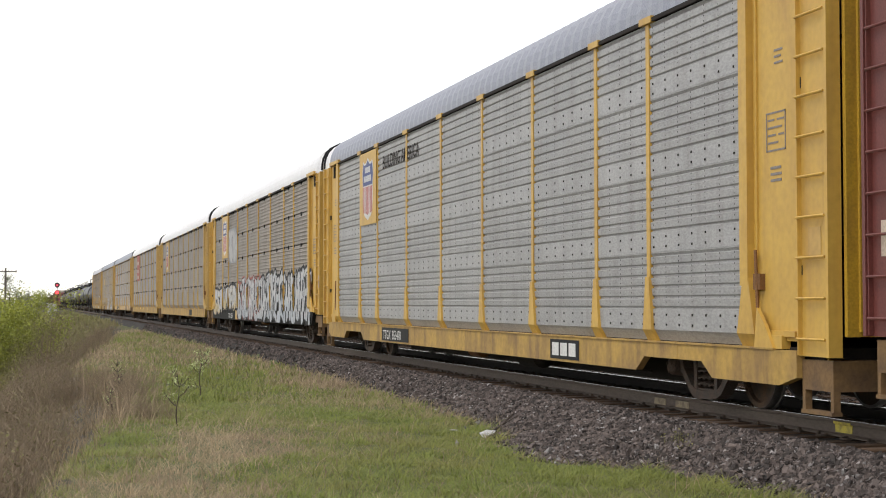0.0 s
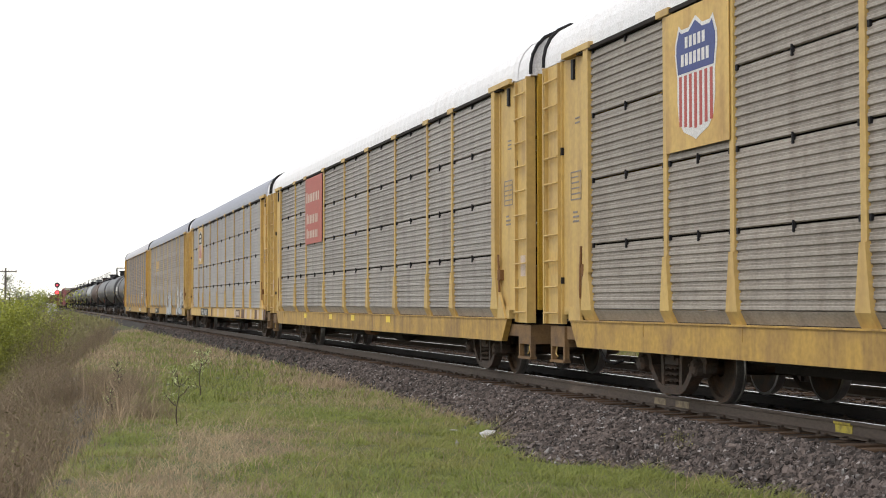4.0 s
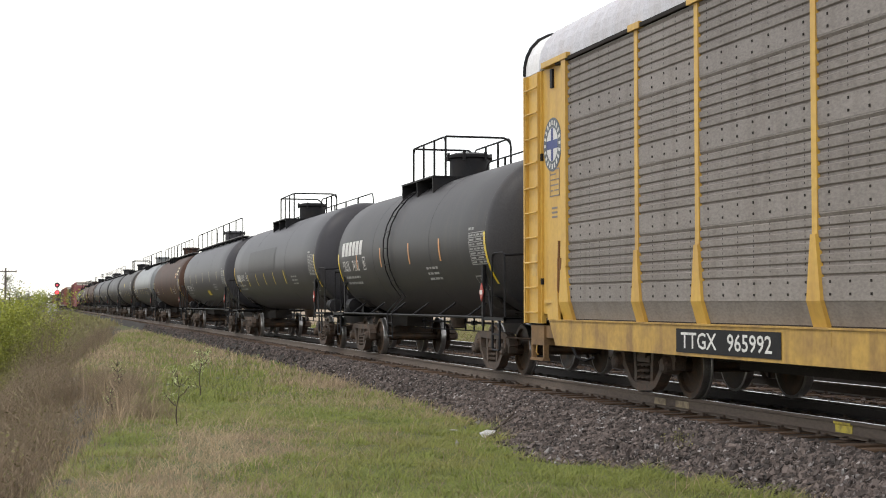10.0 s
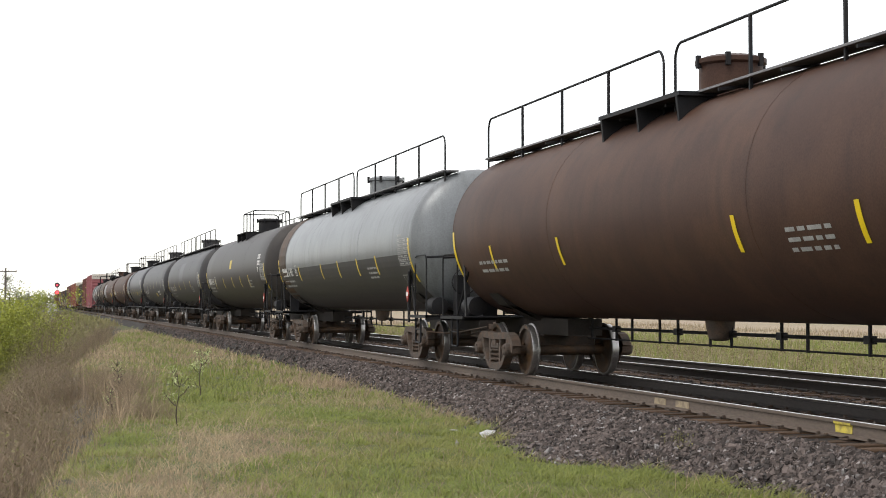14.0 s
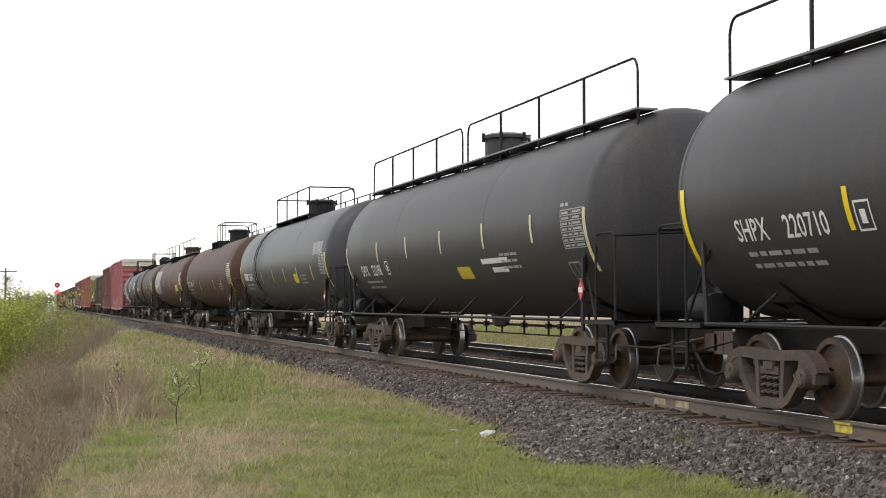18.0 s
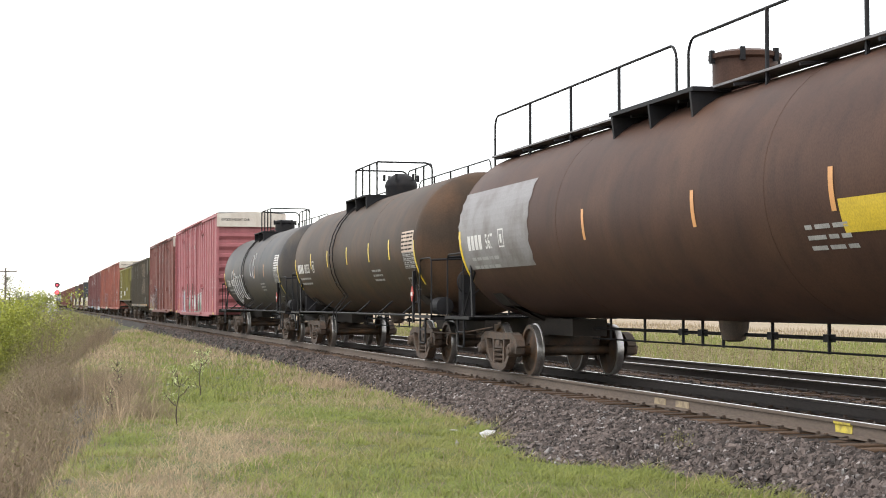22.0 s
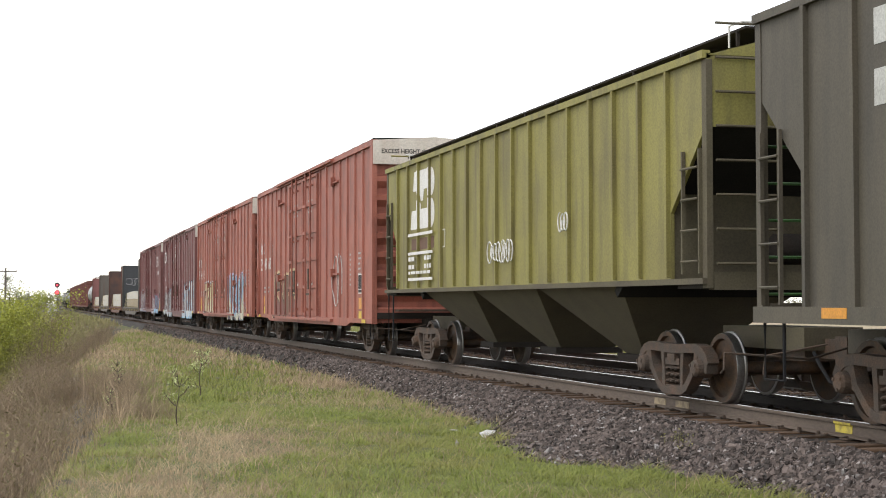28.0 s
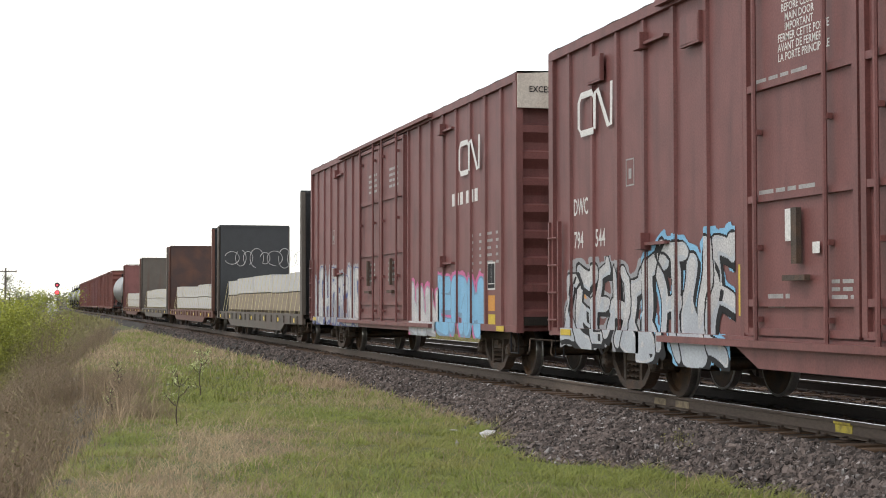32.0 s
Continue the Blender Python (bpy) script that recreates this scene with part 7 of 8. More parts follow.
graffiti(car, 6.9, 2.8, 0.85, 2.45, srf, [SPRAY_BROWN, SPRAY_TAN, SPRAY_PALE, SPRAY_SILVER], 42, 4, "tan block graffiti")
graffiti(car, -2.4, -7.6, 0.62, 2.55, srf, [SPRAY_BLACK, SPRAY_STEEL, SPRAY_PALE, SPRAY_LILAC], 43, 6, "steel-blue and white graffiti", wild=1.3)
car, srf = boxcar(616.54, "maroon boxcar with silver and blue graffiti", 9.8, BOX_MAROON, 5.33, 0.82, (2.9, -2.2), 0.98, truck_half=7.4, half_len=10.6,
                  drop=0.26, bar_z=(0.98, 1.3, 2.47, 3.73, 5.03), rods=(0.24, 0.86), stop=(3.1, 0.55))
part("emblem", worm(8.45, 3.8), WHITE, car, "white bent-line emblem")
lettering("DWC", 0.36, WHITE, 8.82, 2.63, -1.506, car, "white letters", squeeze=0.7)
lettering("794", 0.36, WHITE, 8.8, 2.13, -1.506, car, "white numerals", squeeze=0.75)
lettering("544", 0.36, WHITE, 7.9, 2.13, -1.506, car, "white numerals", squeeze=0.75)
for i, words in enumerate(("CLOSE AND LOCK", "BEFORE CLOSING", "MAIN DOOR", "IMPORTANT", "FERMER CETTE PORTE", "AVANT DE FERMER", "LA PORTE PRINCIPALE")):
    lettering(words, 0.125, WHITE, 2.12 - 0.3 * (i < 4) * (1 - len(words) / 19), 4.6 - i * 0.108, -1.5475, car, "white stencilled instructions", squeeze=0.9)
for y in (7.42, 4.07):
    part("placard_board", Geo().box(-1.6, -1.545, y, y + 0.56, 4.51, 4.9).box(-1.606, -1.6, y + 0.03, y + 0.53, 4.54, 4.87), BOX_MAROON, car)
for y, z in ((2.75, 3.78), (2.6, 2.52)):
    bars(text_rows(y, z, 1.3, 1, 0.045, 0.1, 77), DECAL, -1.5475, car)
part("tool_stripe", Geo().plate(-1.506, 3.14, 3.22, 1.15, 1.75), SIGN_YELLOW, car, "thin yellow stripe")
bars(text_rows(2.4, 1.35, 0.5, 2, 0.05, 0.1, 78) + text_rows(1.0, 1.5, 0.55, 3, 0.04, 0.08, 79), DECAL, -1.5475, car)
graffiti(car, 9.25, 6.1, 0.62, 1.98, srf, [SPRAY_BLACK, SPRAY_WHITE, SPRAY_SILVER, SPRAY_GREY], 44, 5, "silver and white graffiti with black lines", wild=1.5)
graffiti(car, 6.2, 3.3, 0.5, 2.3, srf, [SPRAY_BLACK, SPRAY_WHITE, SPRAY_SILVER, SKY_BLUE], 52, 4, "silver graffiti with black lines and blue haze", wild=1.5)
graffiti(car, -3.0, -8.6, 0.5, 2.5, srf, [SKY_BLUE, SPRAY_WHITE, SPRAY_SILVER, SPRAY_BLACK], 45, 6, "white graffiti with blue edges", wild=1.2)
car, srf = boxcar(637.93, "maroon boxcar with grey, white, pink and bright blue graffiti", 9.9, BOX_MAROON, 5.28, 0.82, (2.9, -1.9), 0.98, truck_half=7.4, half_len=10.9,
                  bar_z=(0.98, 1.3, 2.47, 3.73, 5.0), rods=(0.24, 0.86), stop=(3.1, 0.55))
part("emblem", worm(-6.3, 3.75), WHITE, car, "white bent-line emblem")
bars([(-5.6 - k * 0.29, 0.2, 3.2, 0.24) for k in range(3)] + [(-6.6 - k * 0.29, 0.2, 3.2, 0.24) for k in range(3)], WHITE, -1.506, car, "company_bars")
for y, z in ((1.9, 4.35), (-0.3, 4.35), (2.1, 2.2), (-0.2, 2.2)):
    bars(text_rows(y, z, 0.9, 4, 0.06, 0.13, 80 + int(10 * y)), DECAL, -1.5475, car)
graffiti(car, 9.45, 3.0, 0.7, 2.4, srf, [BLUE, SPRAY_WHITE, SPRAY_GREY, SPRAY_GREY], 46, 8, "grey and white graffiti with blue edges")
graffiti(car, -2.3, -4.6, 0.62, 1.85, srf, [SPRAY_GREY, SPRAY_WHITE, SPRAY_SILVER, SPRAY_PINK], 47, 3, "white graffiti with pink haze")
graffiti(car, -4.5, -7.8, 0.65, 2.0, srf, [SPRAY_STEEL, SKY_BLUE, SKY_BLUE, SPRAY_PINK], 48, 3, "bright blue graffiti with pink haze")

car = flatcar(660.18, "grey bulkhead flatcar with wrapped lumber and a black tagged bulkhead", 10.8, FLAT_GREY, BULK_BLACK, BULK_BLACK, (LUMBER, WRAP), 1.25, 1)
tag_lines(car, 0, 0, 0.7, 11, lambda y, z: np.zeros(np.shape(y)), SPRAY_WHITE, 15, "white sprayed lines on the bulkhead").matrix_basis = pose(-1.3, 10.46, 3.3) @ Matrix.Rotation(radians(90), 4, "Z")
flatcar(684.65, "red bulkhead flatcar with wrapped lumber", 11.3, FLAT_RED, BULK_BROWN, BULK_BLACK, (WRAP, WRAP), 1.15, 2)
flatcar(709.09, "grey bulkhead flatcar with pale crates", 11.3, FLAT_GREY, FLAT_GREY, BOX_MAROON, (WRAP, WRAP), 1.2, 3)
flatcar(733.01, "red bulkhead flatcar with pale crates", 10.8, FLAT_RED, BOX_MAROON, FLAT_GREY, (WRAP, WRAP), 1.1, 4)
T(754.45, "pale grey tank car with a dark belly band", 7.2, 1.58, 2.62, TANK_SILVER, 6.4, 9.2, "fence", TICK_PALE, (), "", "", 5, 2.2, 1, seed=20)
c = 764.2
for k, (mat, words) in enumerate(((BOX_OXIDE, "oxide-red boxcar far down the train"), (BOX_OXIDE, "weathered red boxcar far down the train"), (BOX_MAROON, "maroon boxcar far down the train"),
                                 (BOX_OXIDE, "oxide-red boxcar far down the train"), (BOX_MAROON, "dark boxcar far down the train"), (BOX_OXIDE, "dull red boxcar far down the train"))):
    boxcar(c + 9.6, words, 8.6, mat, 4.75, 0.85, (1.6, -1.6), 0.98, False, 6.4, 9.3)
    c += 19.0
for k in range(5):
    T(c + 9.4, "grey tank car at the far end of the train", 7.2, 1.58, 2.62, (TANK_SILVER, TANK_SLATE)[k % 2], 6.4, 9.2, "fence", TICK_PALE, (), "", "", 5, 2.2, 1, seed=30 + k)
    c += 18.6


# ---- scrub slope, shrubs, saplings ----
def twigs(n, seed, place, height, thick, branches, spread_=0.35):
    """Bare upright stems with side shoots, as thin three-sided spikes."""
    rs = np.random.RandomState(seed)
    x, y = place(rs, n)
    n = len(x)
    h = height * (0.45 + 0.75 * rs.rand(n))
    base = np.stack([x, y, ground_z(x, y) - 0.03], -1)
    a = 2 * np.pi * rs.rand(n)
    tip = base + np.stack([np.cos(a) * h * spread_ * rs.rand(n), np.sin(a) * h * spread_ * rs.rand(n), h], -1)
    starts, ends, rad = [base], [tip], [thick * (0.6 + 0.8 * rs.rand(n))]
    for _ in range(branches):
        t = 0.25 + 0.6 * rs.rand(n, 1)
        p = base + (tip - base) * t
        b = 2 * np.pi * rs.rand(n)
        l = h * (0.18 + 0.3 * rs.rand(n))
        starts.append(p)
        ends.append(p + np.stack([np.cos(b) * l * 0.85, np.sin(b) * l * 0.85, l * 0.55], -1))
        rad.append(thick * 0.45 * np.ones(n))
    s, e, r = np.concatenate(starts), np.concatenate(ends), np.concatenate(rad)
    ring = [np.stack([np.cos(q) * r, np.sin(q) * r, 0 * r], -1) for q in (0.3, 2.4, 4.5)]
    v = np.stack([s + ring[0], s + ring[1], s + ring[2], e], 1).reshape(-1, 3)
    o = 4 * np.arange(len(s))[:, None]
    f = np.concatenate([o + np.array([[0, 1, 3]]), o + np.array([[1, 2, 3]]), o + np.array([[2, 0, 3]])], 1).reshape(-1, 3)
    return v, f, e


def leaves(points, seed, per, size, jitter):
    """Small pointed leaves scattered round points."""
    rs = np.random.RandomState(seed)
    p = np.repeat(points, per, 0) + jitter * rs.randn(len(points) * per, 3)
    n = len(p)
    a, b, s = 2 * np.pi * rs.rand(n), np.arccos(2 * rs.rand(n) - 1), size * (0.6 + 0.8 * rs.rand(n))
    u = np.stack([np.sin(b) * np.cos(a), np.sin(b) * np.sin(a), np.cos(b)], -1)
    w = np.cross(u, rs.randn(n, 3))
    w /= np.linalg.norm(w, axis=1, keepdims=True) + 1e-6
    u, w = u * s[:, None], w * (s * 0.45)[:, None]
    v = np.stack([p - u, p + w, p + u, p - w], 1).reshape(-1, 3)
    return v, np.arange(4 * n).reshape(-1, 4)


def slope_place(y0, y1, in0, in1, power=1.0):
    def place(rs, n):
        y = y0 + (y1 - y0) * rs.rand(n) ** power
        return brink(y) - in0 - (in1 - in0) * rs.rand(n), y
    return place


def clump_place(y0, y1, in0, in1, clumps, width, seed, power=1.0):
    """Stems gathered round scattered bushes on the slope."""
    rc = np.random.RandomState(seed)
    cy_ = y0 + (y1 - y0) * rc.rand(clumps) ** power
    cx_ = brink(cy_) - in0 - (in1 - in0) * rc.rand(clumps)
    cw_ = width * (0.5 + rc.rand(clumps))

    def place(rs, n):
        k = rs.randint(0, clumps, n)
        return cx_[k] + cw_[k] * 0.45 * rs.randn(n), cy_[k] + cw_[k] * 0.8 * rs.randn(n)
    return place


scrub = thing("scrub", "brown leafless brush and weeds on the embankment slope", "brush", pose(0, 0, 0), kind="stuff")
for args in ((9000, 41, slope_place(13, 60, 1.0, 5.5), 0.5, 0.005, 4), (13000, 42, clump_place(40, 130, 1.2, 7.0, 90, 0.9, 142), 1.15, 0.008, 5, 0.7), (5000, 43, slope_place(110, 330, 1.0, 12.0), 1.0, 0.014, 2),
             (1500, 44, clump_place(25, 40, -0.7, 0.6, 13, 0.45, 144), 0.55, 0.0045, 5, 1.1), (14000, 45, clump_place(14, 62, 0.9, 5.0, 80, 0.5, 145), 1.0, 0.006, 6, 0.9),
             (2500, 46, clump_place(16, 60, 1.0, 4.0, 40, 0.5, 146), 1.5, 0.008, 7, 0.7)):
    v, f, e = twigs(*args)
    tagged(part("stems", array_mesh("stems", v, f, TWIG), None, scrub), kind="stuff")
    if args[1] != 44:
        v, f = leaves(e[:: 3 if args[1] != 43 else 4], args[1] + 50, 1, 0.02 if args[1] != 43 else 0.03, 0.06)
        tagged(part("weed_leaves", array_mesh("weed_leaves", v, f, WEED), None, scrub), kind="stuff")
v, f = blades(60000, 47, -7, 8, 13, 90, 0.24, 0.01, lambda x, y, u: (x < brink(y) - 0.4 + 0.5 * u) & (x > brink(y) - 6), 1.4, 1.2)
tagged(part("dead_grass", array_mesh("dead_grass", v, f, STRAW_OLD), None, scrub), kind="stuff")
v, f = blades(6000, 46, -1, 4, 24, 42, 0.45, 0.006, lambda x, y, u: np.abs(x - brink(y) + 0.1) < 0.7 * u, 1.0, 1.0)
tagged(part("tan_brush", array_mesh("tan_brush", v, f, STRAW), None, scrub), kind="stuff")
v, f = blades(50000, 48, -7, 8, 70, 330, 0.4, 0.02, lambda x, y, u: (x < np.where(y < 130, brink(y) - 0.8, toe(y) - 0.4)) & (x > brink(y) - 9), 1.2, 0.8)
tagged(part("tall_weeds", array_mesh("tall_weeds", v, f, WEED), None, scrub), kind="stuff")


def shrub(x, y, width, height, seed, mat, label, stems=80, per=40, leaf=0.045):
    ob = thing("shrub", label, "shrub", pose(0, 0, 0), "shrubs on the slope")
    rs0 = np.random.RandomState(seed)

    def place(rs, n):
        a, r = 2 * np.pi * rs0.rand(n), width * 0.5 * np.sqrt(rs0.rand(n))
        return x + r * np.cos(a), y + r * np.sin(a)
    v, f, e = twigs(stems, seed, place, height, 0.014, 7)
    tagged(part("stem", array_mesh("stem", v, f, TWIG), None, ob), kind="stuff")
    v, f = leaves(e, seed + 1, per, leaf, 0.16)
    tagged(part("foliage", array_mesh("foliage", v, f, mat), None, ob), kind="stuff")
    return ob


shrub(-0.95, 62, 1.5, 3.75, 61, BUD, "dense yellow-green shrub in new leaf", 120, 80, 0.045)
shrub(-2.4, 60, 1.8, 4.2, 63, BUD, "dense yellow-green shrub in new leaf", 90, 60, 0.045)
shrub(0.1, 55, 1.1, 2.6, 62, WEED, "half-bare olive shrub on the slope", 70, 14, 0.02)
shrub(0.9, 72, 1.4, 2.9, 64, WEED, "olive shrub among weeds", 60, 22, 0.025)
shrub(0.9, 92, 2.4, 1.9, 65, WEED, "olive shrub among weeds", 40, 16)
shrub(2.6, 105, 2.4, 1.7, 66, WEED, "olive shrub among weeds", 40, 14)
shrub(-0.2, 31, 1.3, 1.3, 67, WEED, "low half-bare shrub on the slope", 40, 4, 0.016)
shrub(0.2, 42, 1.6, 1.5, 68, WEED, "low half-bare shrub on the slope", 40, 4, 0.016)


def sapling(x, y, height, seed, n_leaf):
    """A thin young tree: bent trunk, forked limbs, sparse pale leaves."""
    z = float(ground_z(x, y))
    ob = thing("sapling", "thin young tree with sparse pale new leaves", "tree", pose(x, y, z), "saplings on the bank")
    rs = np.random.RandomState(seed)
    g = Geo()
    trunk = [(0.0, 0.0, -0.05)]
    for i in range(1, 7):
        trunk.append((0.025 * math.sin(i * 1.3 + seed), 0.03 * math.cos(i * 1.1), height * i / 6))
    for a, b in zip(trunk[:-1], trunk[1:]):
        r = 0.011 * (1.1 - a[2] / height)
        g.rod([a, b], max(0.005, r), 5)
    part("trunk", g, TWIG_DARK, ob)
    tips = []
    for i in range(16):
        t = 0.3 + 0.68 * rs.rand()
        p = Vector(trunk[int(t * 6)])
        a = 6.28 * rs.rand()
        l = height * (0.42 - 0.28 * t) * (0.7 + 0.5 * rs.rand())
        q = p + Vector((math.cos(a) * l * 0.75, math.sin(a) * l * 0.75, l * 0.7))
        k = p + (q - p) * 0.5 + Vector((0, 0, -0.02))
        part("limb", Geo().rod([tuple(p), tuple(k), tuple(q)], 0.005, 4), TWIG_DARK, ob)
        tips += [tuple(q), tuple(k * 0.4 + q * 0.6)]
    v, f = leaves(np.array(tips), seed + 5, n_leaf, 0.022, 0.045)
    tagged(part("foliage", array_mesh("foliage", v, f, PALE_LEAF), None, ob), kind="stuff")


sapling(2.25, 24.7, 0.95, 3, 4)
sapling(3.3, 31.2, 1.0, 8, 9)
sapling(1.35, 27.5, 0.6, 12, 1)
sapling(1.75, 33.0, 0.8, 17, 1)


# dead stalks and litter in the foreground
def litter():
    ob = thing("plastic_scrap", "crumpled white plastic scrap in the grass", "litter", pose(6.3, 20.95, float(ground_z(6.3, 20.95))))
    g = Geo().sheet([[(-0.12, 0, 0.06), (0.0, 0.02, 0.1), (0.13, 0, 0.085)], [(-0.1, -0.05, 0.02), (-0.02, -0.08, 0.06), (0.1, -0.06, 0.07)], [(-0.08, -0.1, -0.02), (-0.05, -0.12, 0.0), (0.02, -0.1, 0.03)]])
    part("sheet", g, SPRAY_WHITE, ob)
    part("fold", Geo().sheet([[(-0.1, -0.1, -0.03), (-0.04, -0.12, -0.02)], [(-0.09, -0.05, 0.05), (-0.03, -0.07, 0.06)]]), SPRAY_WHITE, ob)
    rs = np.random.RandomState(4)
    for i, (x, y) in enumerate(((6.15, 22.1), (6.4, 22.4), (6.75, 23.0), (6.0, 17.15), (6.1, 17.3), (6.25, 17.2), (6.2, 18.0), (6.7, 18.6), (7.2, 17.2), (5.5, 19.7))):
        chip = tagged(part("pale_stone", pale[i % 4], None, None, at=pose(x, y, float(ground_z(x, y)) + 0.02, 40 * i, 70 * i, 20 * i)), "pale broken stone in the grass", "stone", "pale stones by the ballast")
        chip.scale = (0.07 + 0.04 * rs.rand(), 0.05, 0.03)
    stick = thing("fallen_branch", "dark fallen branch at the edge of the stones", "branch", pose(0, 0, 0))
    pts = [(6.35, 21.0), (6.6, 21.5), (6.85, 22.1), (7.2, 22.6)]
    part("branch", Geo().rod([(x, y, float(ground_z(x, y)) + 0.04 + 0.03 * (i % 2)) for i, (x, y) in enumerate(pts)], 0.018, 5), TWIG_DARK, stick)
    part("twig", Geo().rod([(6.85, 22.1, float(ground_z(6.85, 22.1)) + 0.05), (7.1, 22.0, float(ground_z(7.1, 22.0)) + 0.1)], 0.01, 4), TWIG_DARK, stick)


litter()
v, f, e = twigs(700, 71, lambda rs, n: (0.9 + 4.2 * rs.rand(n) ** 1.3, 13.6 + 9 * rs.rand(n) ** 1.4), 0.24, 0.0035, 3, 1.2)
tagged(part("dead_stalks", array_mesh("dead_stalks", v, f, TWIG), None, straw), kind="stuff")
v, f, e = twigs(14, 72, lambda rs, n: (7.25 + 0.25 * rs.rand(n), 16.3 + 0.7 * rs.rand(n)), 0.2, 0.004, 3)
weeds = thing("weeds", "spindly yellow-green weeds among the stones", "weed", pose(0, 0, 0), kind="stuff")
tagged(part("stems", array_mesh("stems", v, f, WEED), None, weeds), kind="stuff")
v, f = leaves(e, 73, 2, 0.014, 0.03)
tagged(part("leaves", array_mesh("leaves", v, f, WEED), None, weeds), kind="stuff")
v, f = blades(90000, 49, D + SPACING + 2.6, D + SPACING + 24, 14, 120, 0.3, 0.014, lambda x, y, u: rough(x, y, 0.35, 6) > -0.2 - 0.4 * u, 1.2, 1.0)
v2_, f2_, e2_ = twigs(2600, 95, lambda r_, n: (D + SPACING + 3.0 + 9 * r_.rand(n), 14 + 70 * r_.rand(n)), 0.9, 0.006, 5)
v3_, f3_ = leaves(e2_[::2], 96, 2, 0.03, 0.08)
bank = thing("far_grass", "green and straw grass beyond the second track", "grass", pose(0, 0, 0), kind="stuff")
tagged(part("grass_blades", array_mesh("grass_blades", v, f, GRASS), None, bank), kind="stuff")
tagged(part("brush_stems", array_mesh("brush_stems", v2_, f2_, TWIG), None, bank), kind="stuff")
tagged(part("brush_leaves", array_mesh("brush_leaves", v3_, f3_, WEED), None, bank), kind="stuff")
v, f = blades(60000, 50, D + SPACING + 2.6, D + SPACING + 40, 14, 150, 0.28, 0.012, lambda x, y, u: rough(x, y, 0.35, 6) < 0.1 + 0.4 * u, 1.2)
tagged(part("dry_blades", array_mesh("dry_blades", v, f, STRAW_PALE), None, bank), kind="stuff")


# ---- distance: signal, equipment hut, pole, trees ----
def signal():
    ob = thing("railway_signal", "two-headed railway mast signal showing red", "signal", pose(5.9, 400, -0.5))
    part("mast", Geo().rod([(0, 0, 0), (0, 0, 7.0)], 0.09, 10), GRIME, ob)
    part("base", Geo().box(-0.3, 0.3, -0.3, 0.3, 0, 0.6), HUT, ob)
    for z, mat, r in ((6.5, SIGNAL_DIM, 0.3), (4.55, SIGNAL_RED, 0.42)):
        head = part("signal_head", Geo().turned([(-0.3, 0.62), (-0.26, 0.66), (-0.22, 0.62)], "y", (0, 0, z), 24), BULK_BLACK, ob)
        part("lens", Geo().turned([(-0.36, r * 0.8), (-0.34, r), (-0.31, r)], "y", (0, 0, z), 20), mat, head, "lit red lens")
        part("hood", Geo().sheet([[(r * 1.1 * math.cos(a), y, z + r * 1.1 * math.sin(a)) for a in np.linspace(0.2, 2.94, 10)] for y in (-0.32, -0.75)]), BULK_BLACK, head)
    part("ladder", Geo().rod([(0.28, 0.1, 0.4), (0.28, 0.1, 6.6)], 0.03, 5), GRIME, ob)
    part("platform", Geo().box(-0.5, 0.5, 0.1, 0.7, 3.6, 3.66), GRIME, ob)
    hut = thing("equipment_hut", "pale trackside equipment hut", "hut", pose(4.6, 398, float(ground_z(4.6, 398))))
    part("wall", Geo().box(-1.1, 1.1, -0.9, 0.9, 0, 3.0), HUT, hut)
    part("roof", Geo().prism([(-1.25, 3.0), (1.25, 3.0), (1.1, 3.3), (-1.1, 3.3)], "y", -1.05, 1.05), ROOF_WHITE, hut)
    part("door", Geo().box(-0.45, 0.45, -0.94, -0.9, 0.1, 2.1), ROOF_GREY, hut)


signal()


def pole(x, y, top, arm):
    z = float(ground_z(x, y))
    ob = thing("utility_pole", "grey wooden utility pole with a crossarm", "utility pole", pose(x, y, z), "utility poles")
    part("pole", Geo().turned([(0, 0.16), (top - z, 0.1)], "z", (0, 0, 0), 10), POLE_WOOD, ob)
    if arm:
        beam = part("crossarm", Geo().box(-1.25, 1.25, -0.06, 0.06, top - z - 0.5, top - z - 0.36), POLE_WOOD, ob)
        for q in (-1.15, -0.7, -0.3, 0.3, 0.7, 1.15):
            part("insulator", Geo().turned([(top - z - 0.36, 0.02), (top - z - 0.3, 0.05), (top - z - 0.18, 0.04)], "z", (q, 0, 0), 8), POLE_WOOD, beam)


pole(-3.05, 180, 5.35, True)
pole(-2.2, 215, 2.6, False)


def tree(x, y, height, width, seed, mat, label, clumps=60, per=40, leaf=0.16):
    z = float(ground_z(x, y))
    ob = thing("tree", label, "tree", pose(x, y, z), "trees in the distance")
    rs = np.random.RandomState(seed)
    trunk = Geo().turned([(-0.2, height * 0.022), (height * 0.35, height * 0.016), (height * 0.8, height * 0.006)], "z", (0, 0, 0), 7)
    part("trunk", trunk, TWIG_DARK, ob)
    pts, g = [], Geo()
    for _ in range(clumps):
        a, r, t = 6.28 * rs.rand(), rs.rand() ** 0.6, rs.rand()
        w = width * 0.5 * math.sin(math.pi * (0.15 + 0.8 * t)) * r
        pts.append((w * math.cos(a), w * math.sin(a), height * (0.25 + 0.75 * t)))
        if rs.rand() < 0.4:
            g.rod([(0, 0, height * (0.2 + 0.4 * t)), pts[-1]], height * 0.004, 4)
    tagged(part("limb", g, TWIG_DARK, ob), kind="stuff")
    v, f = leaves(np.array(pts), seed + 2, per, leaf, height * 0.045)
    tagged(part("crown", array_mesh("crown", v, f, mat), None, ob), kind="stuff")


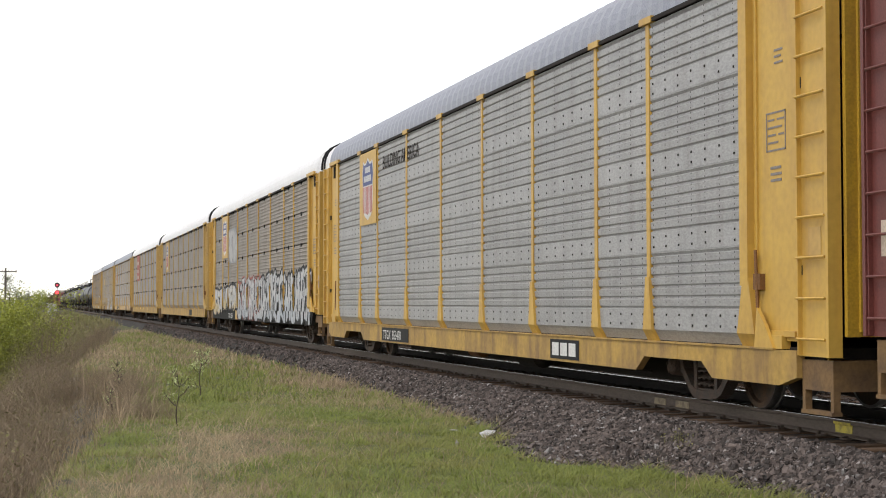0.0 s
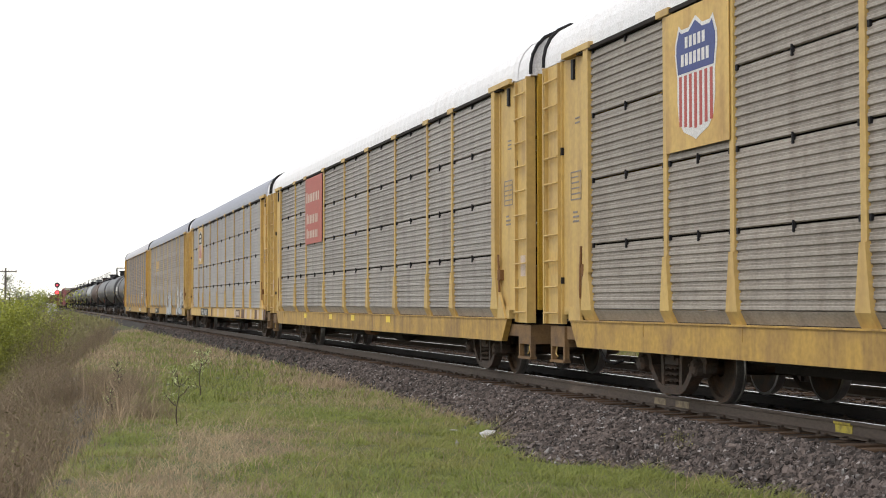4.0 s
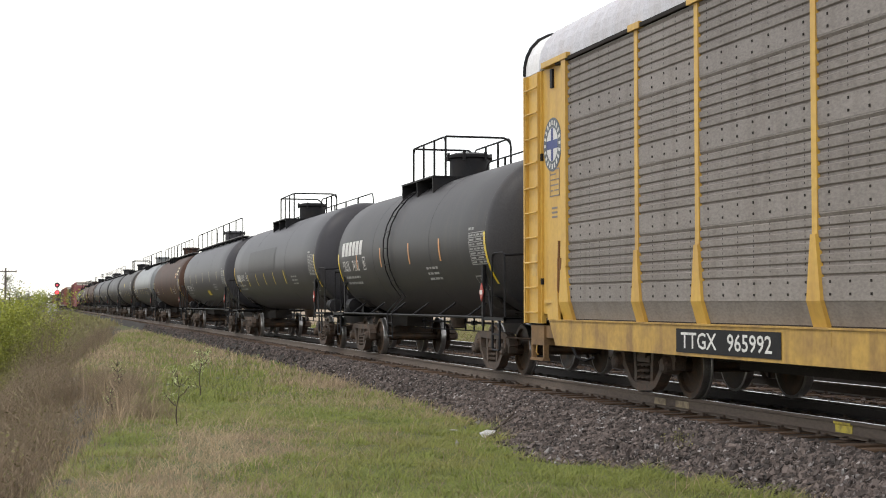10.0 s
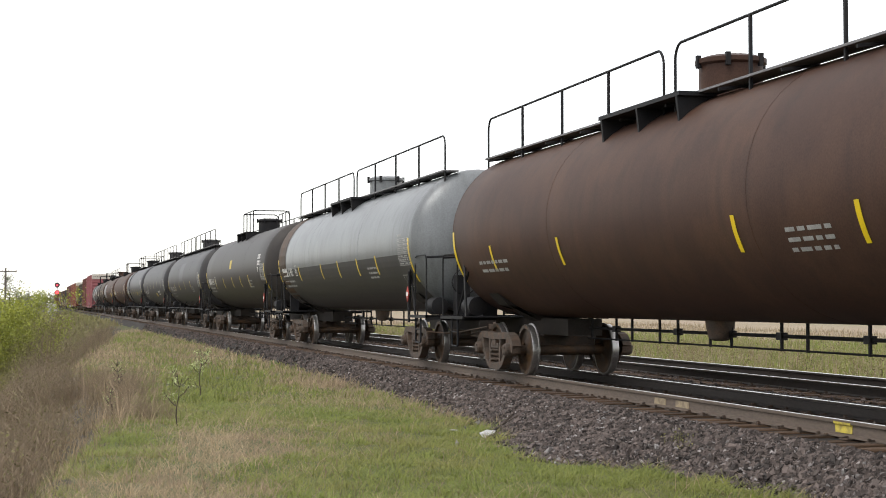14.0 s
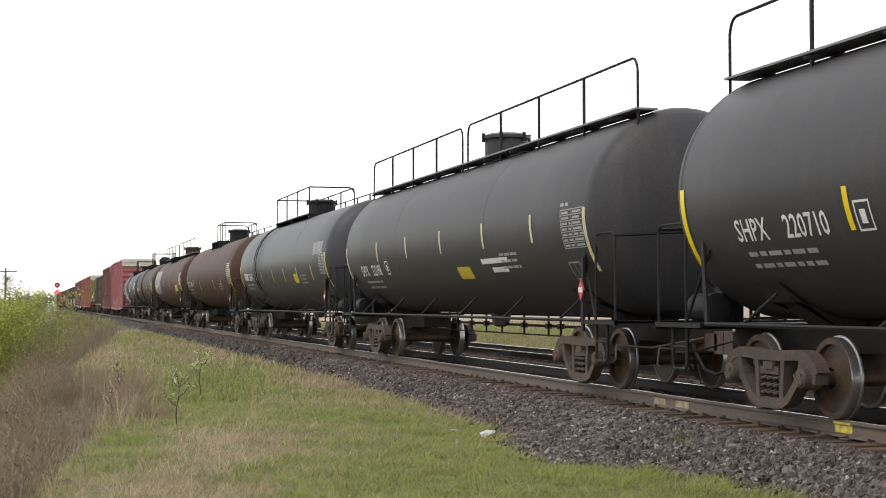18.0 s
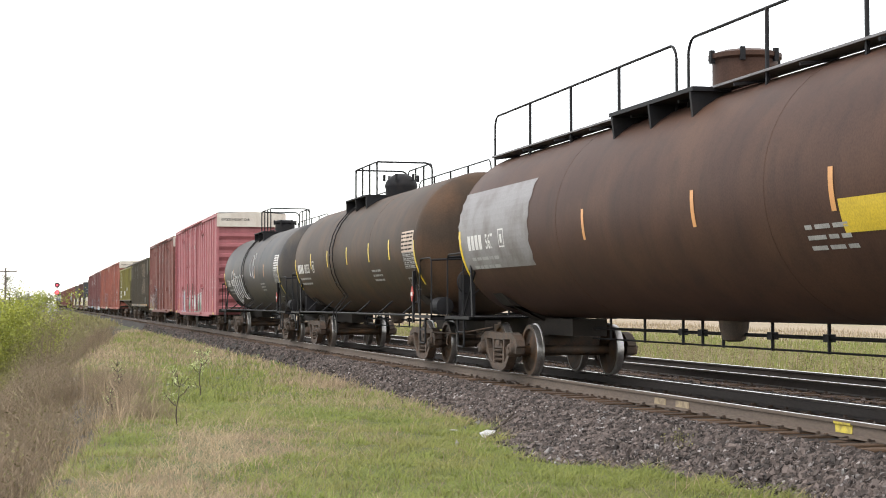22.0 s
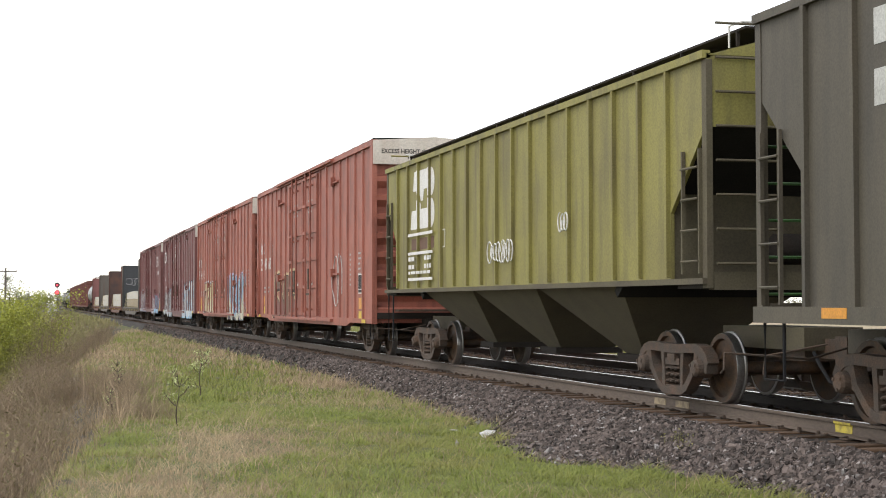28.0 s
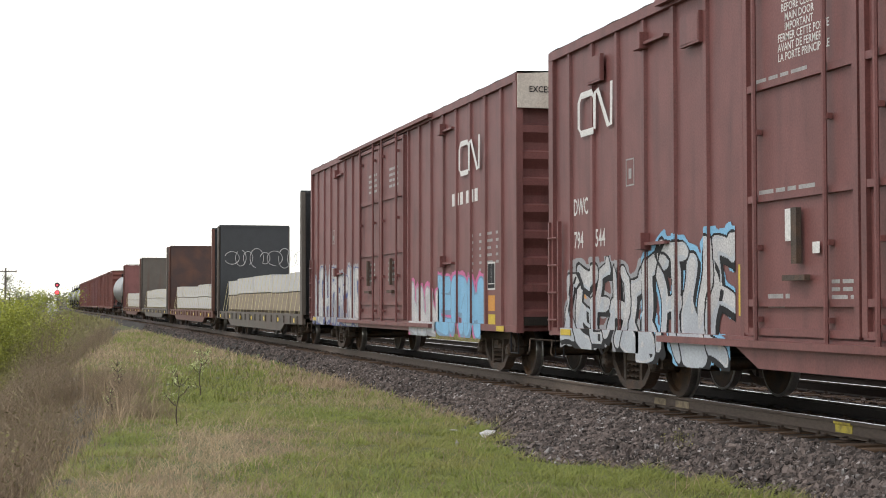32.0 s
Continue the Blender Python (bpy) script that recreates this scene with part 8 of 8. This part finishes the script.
tree(-3.6, 255, 9.2, 8.0, 81, FAR_LEAF, "budding grey-green tree beyond the slope")
tree(-8.5, 250, 9.6, 7.0, 82, FAR_LEAF, "budding grey-green tree beyond the slope")
tree(-0.6, 300, 6.6, 5.0, 83, FAR_LEAF, "small budding tree beyond the slope")
rs = np.random.RandomState(91)
wood = thing("far_woods", "hazy line of trees on the horizon", "woods", pose(0, 0, 0), kind="stuff")
px = np.concatenate([-420 + 470 * rs.rand(2600), 60 + 1500 * rs.rand(2500)])
py = np.concatenate([760 + 140 * rs.rand(2600), 1500 + 200 * rs.rand(2500)])
ph = 1.5 + 5.5 * rs.rand(5100) * (0.7 + 0.3 * np.sin(px * 0.11))
v, f = leaves(np.stack([px, py, ph - 1.0], -1), 92, 6, 0.9, 1.0)
tagged(part("crowns", array_mesh("crowns", v, f, FAR_LEAF), None, wood), kind="stuff")
v, f, e = twigs(1800, 93, lambda r_, n: (px[:n], py[:n]), 5.0, 0.12, 1, 0.1)
tagged(part("trunks", array_mesh("trunks", v, f, TWIG), None, wood), kind="stuff")


# ---- everything that moves: cars roll past, wheels turn while they are near ----
def motions():
    for car, c in CARS:
        walk(car, [(t, pose(D, c - travelled(t), 0)) for t in range(0, 33, 4)])
    for car, along, w, axle in AXLES:
        c = car.location.y + travelled(32) + along
        f0, f1 = round((c - 48) / SPEED * FPS), round((c - 8) / (SPEED - 0.6) * FPS)
        keys = [f for f in range(max(0, f0), min(32 * FPS, f1) + 1)]
        if len(keys) < 3:
            continue
        rows = [(f / FPS, pose(0, w, WHEEL_R, math.degrees((travelled(f / FPS) - travelled(keys[0] / FPS)) / WHEEL_R))) for f in keys]
        if keys[0] > 0:
            rows = [(0, rows[0][1]), ((keys[0] - 1) / FPS, rows[0][1])][: 2 if keys[0] > 1 else 1] + rows
        if keys[-1] < 32 * FPS:
            rows = rows + [((keys[-1] + 1) / FPS, rows[-1][1]), (32, rows[-1][1])][-2 if keys[-1] < 32 * FPS - 1 else -1:]
        walk(axle, rows)


motions()
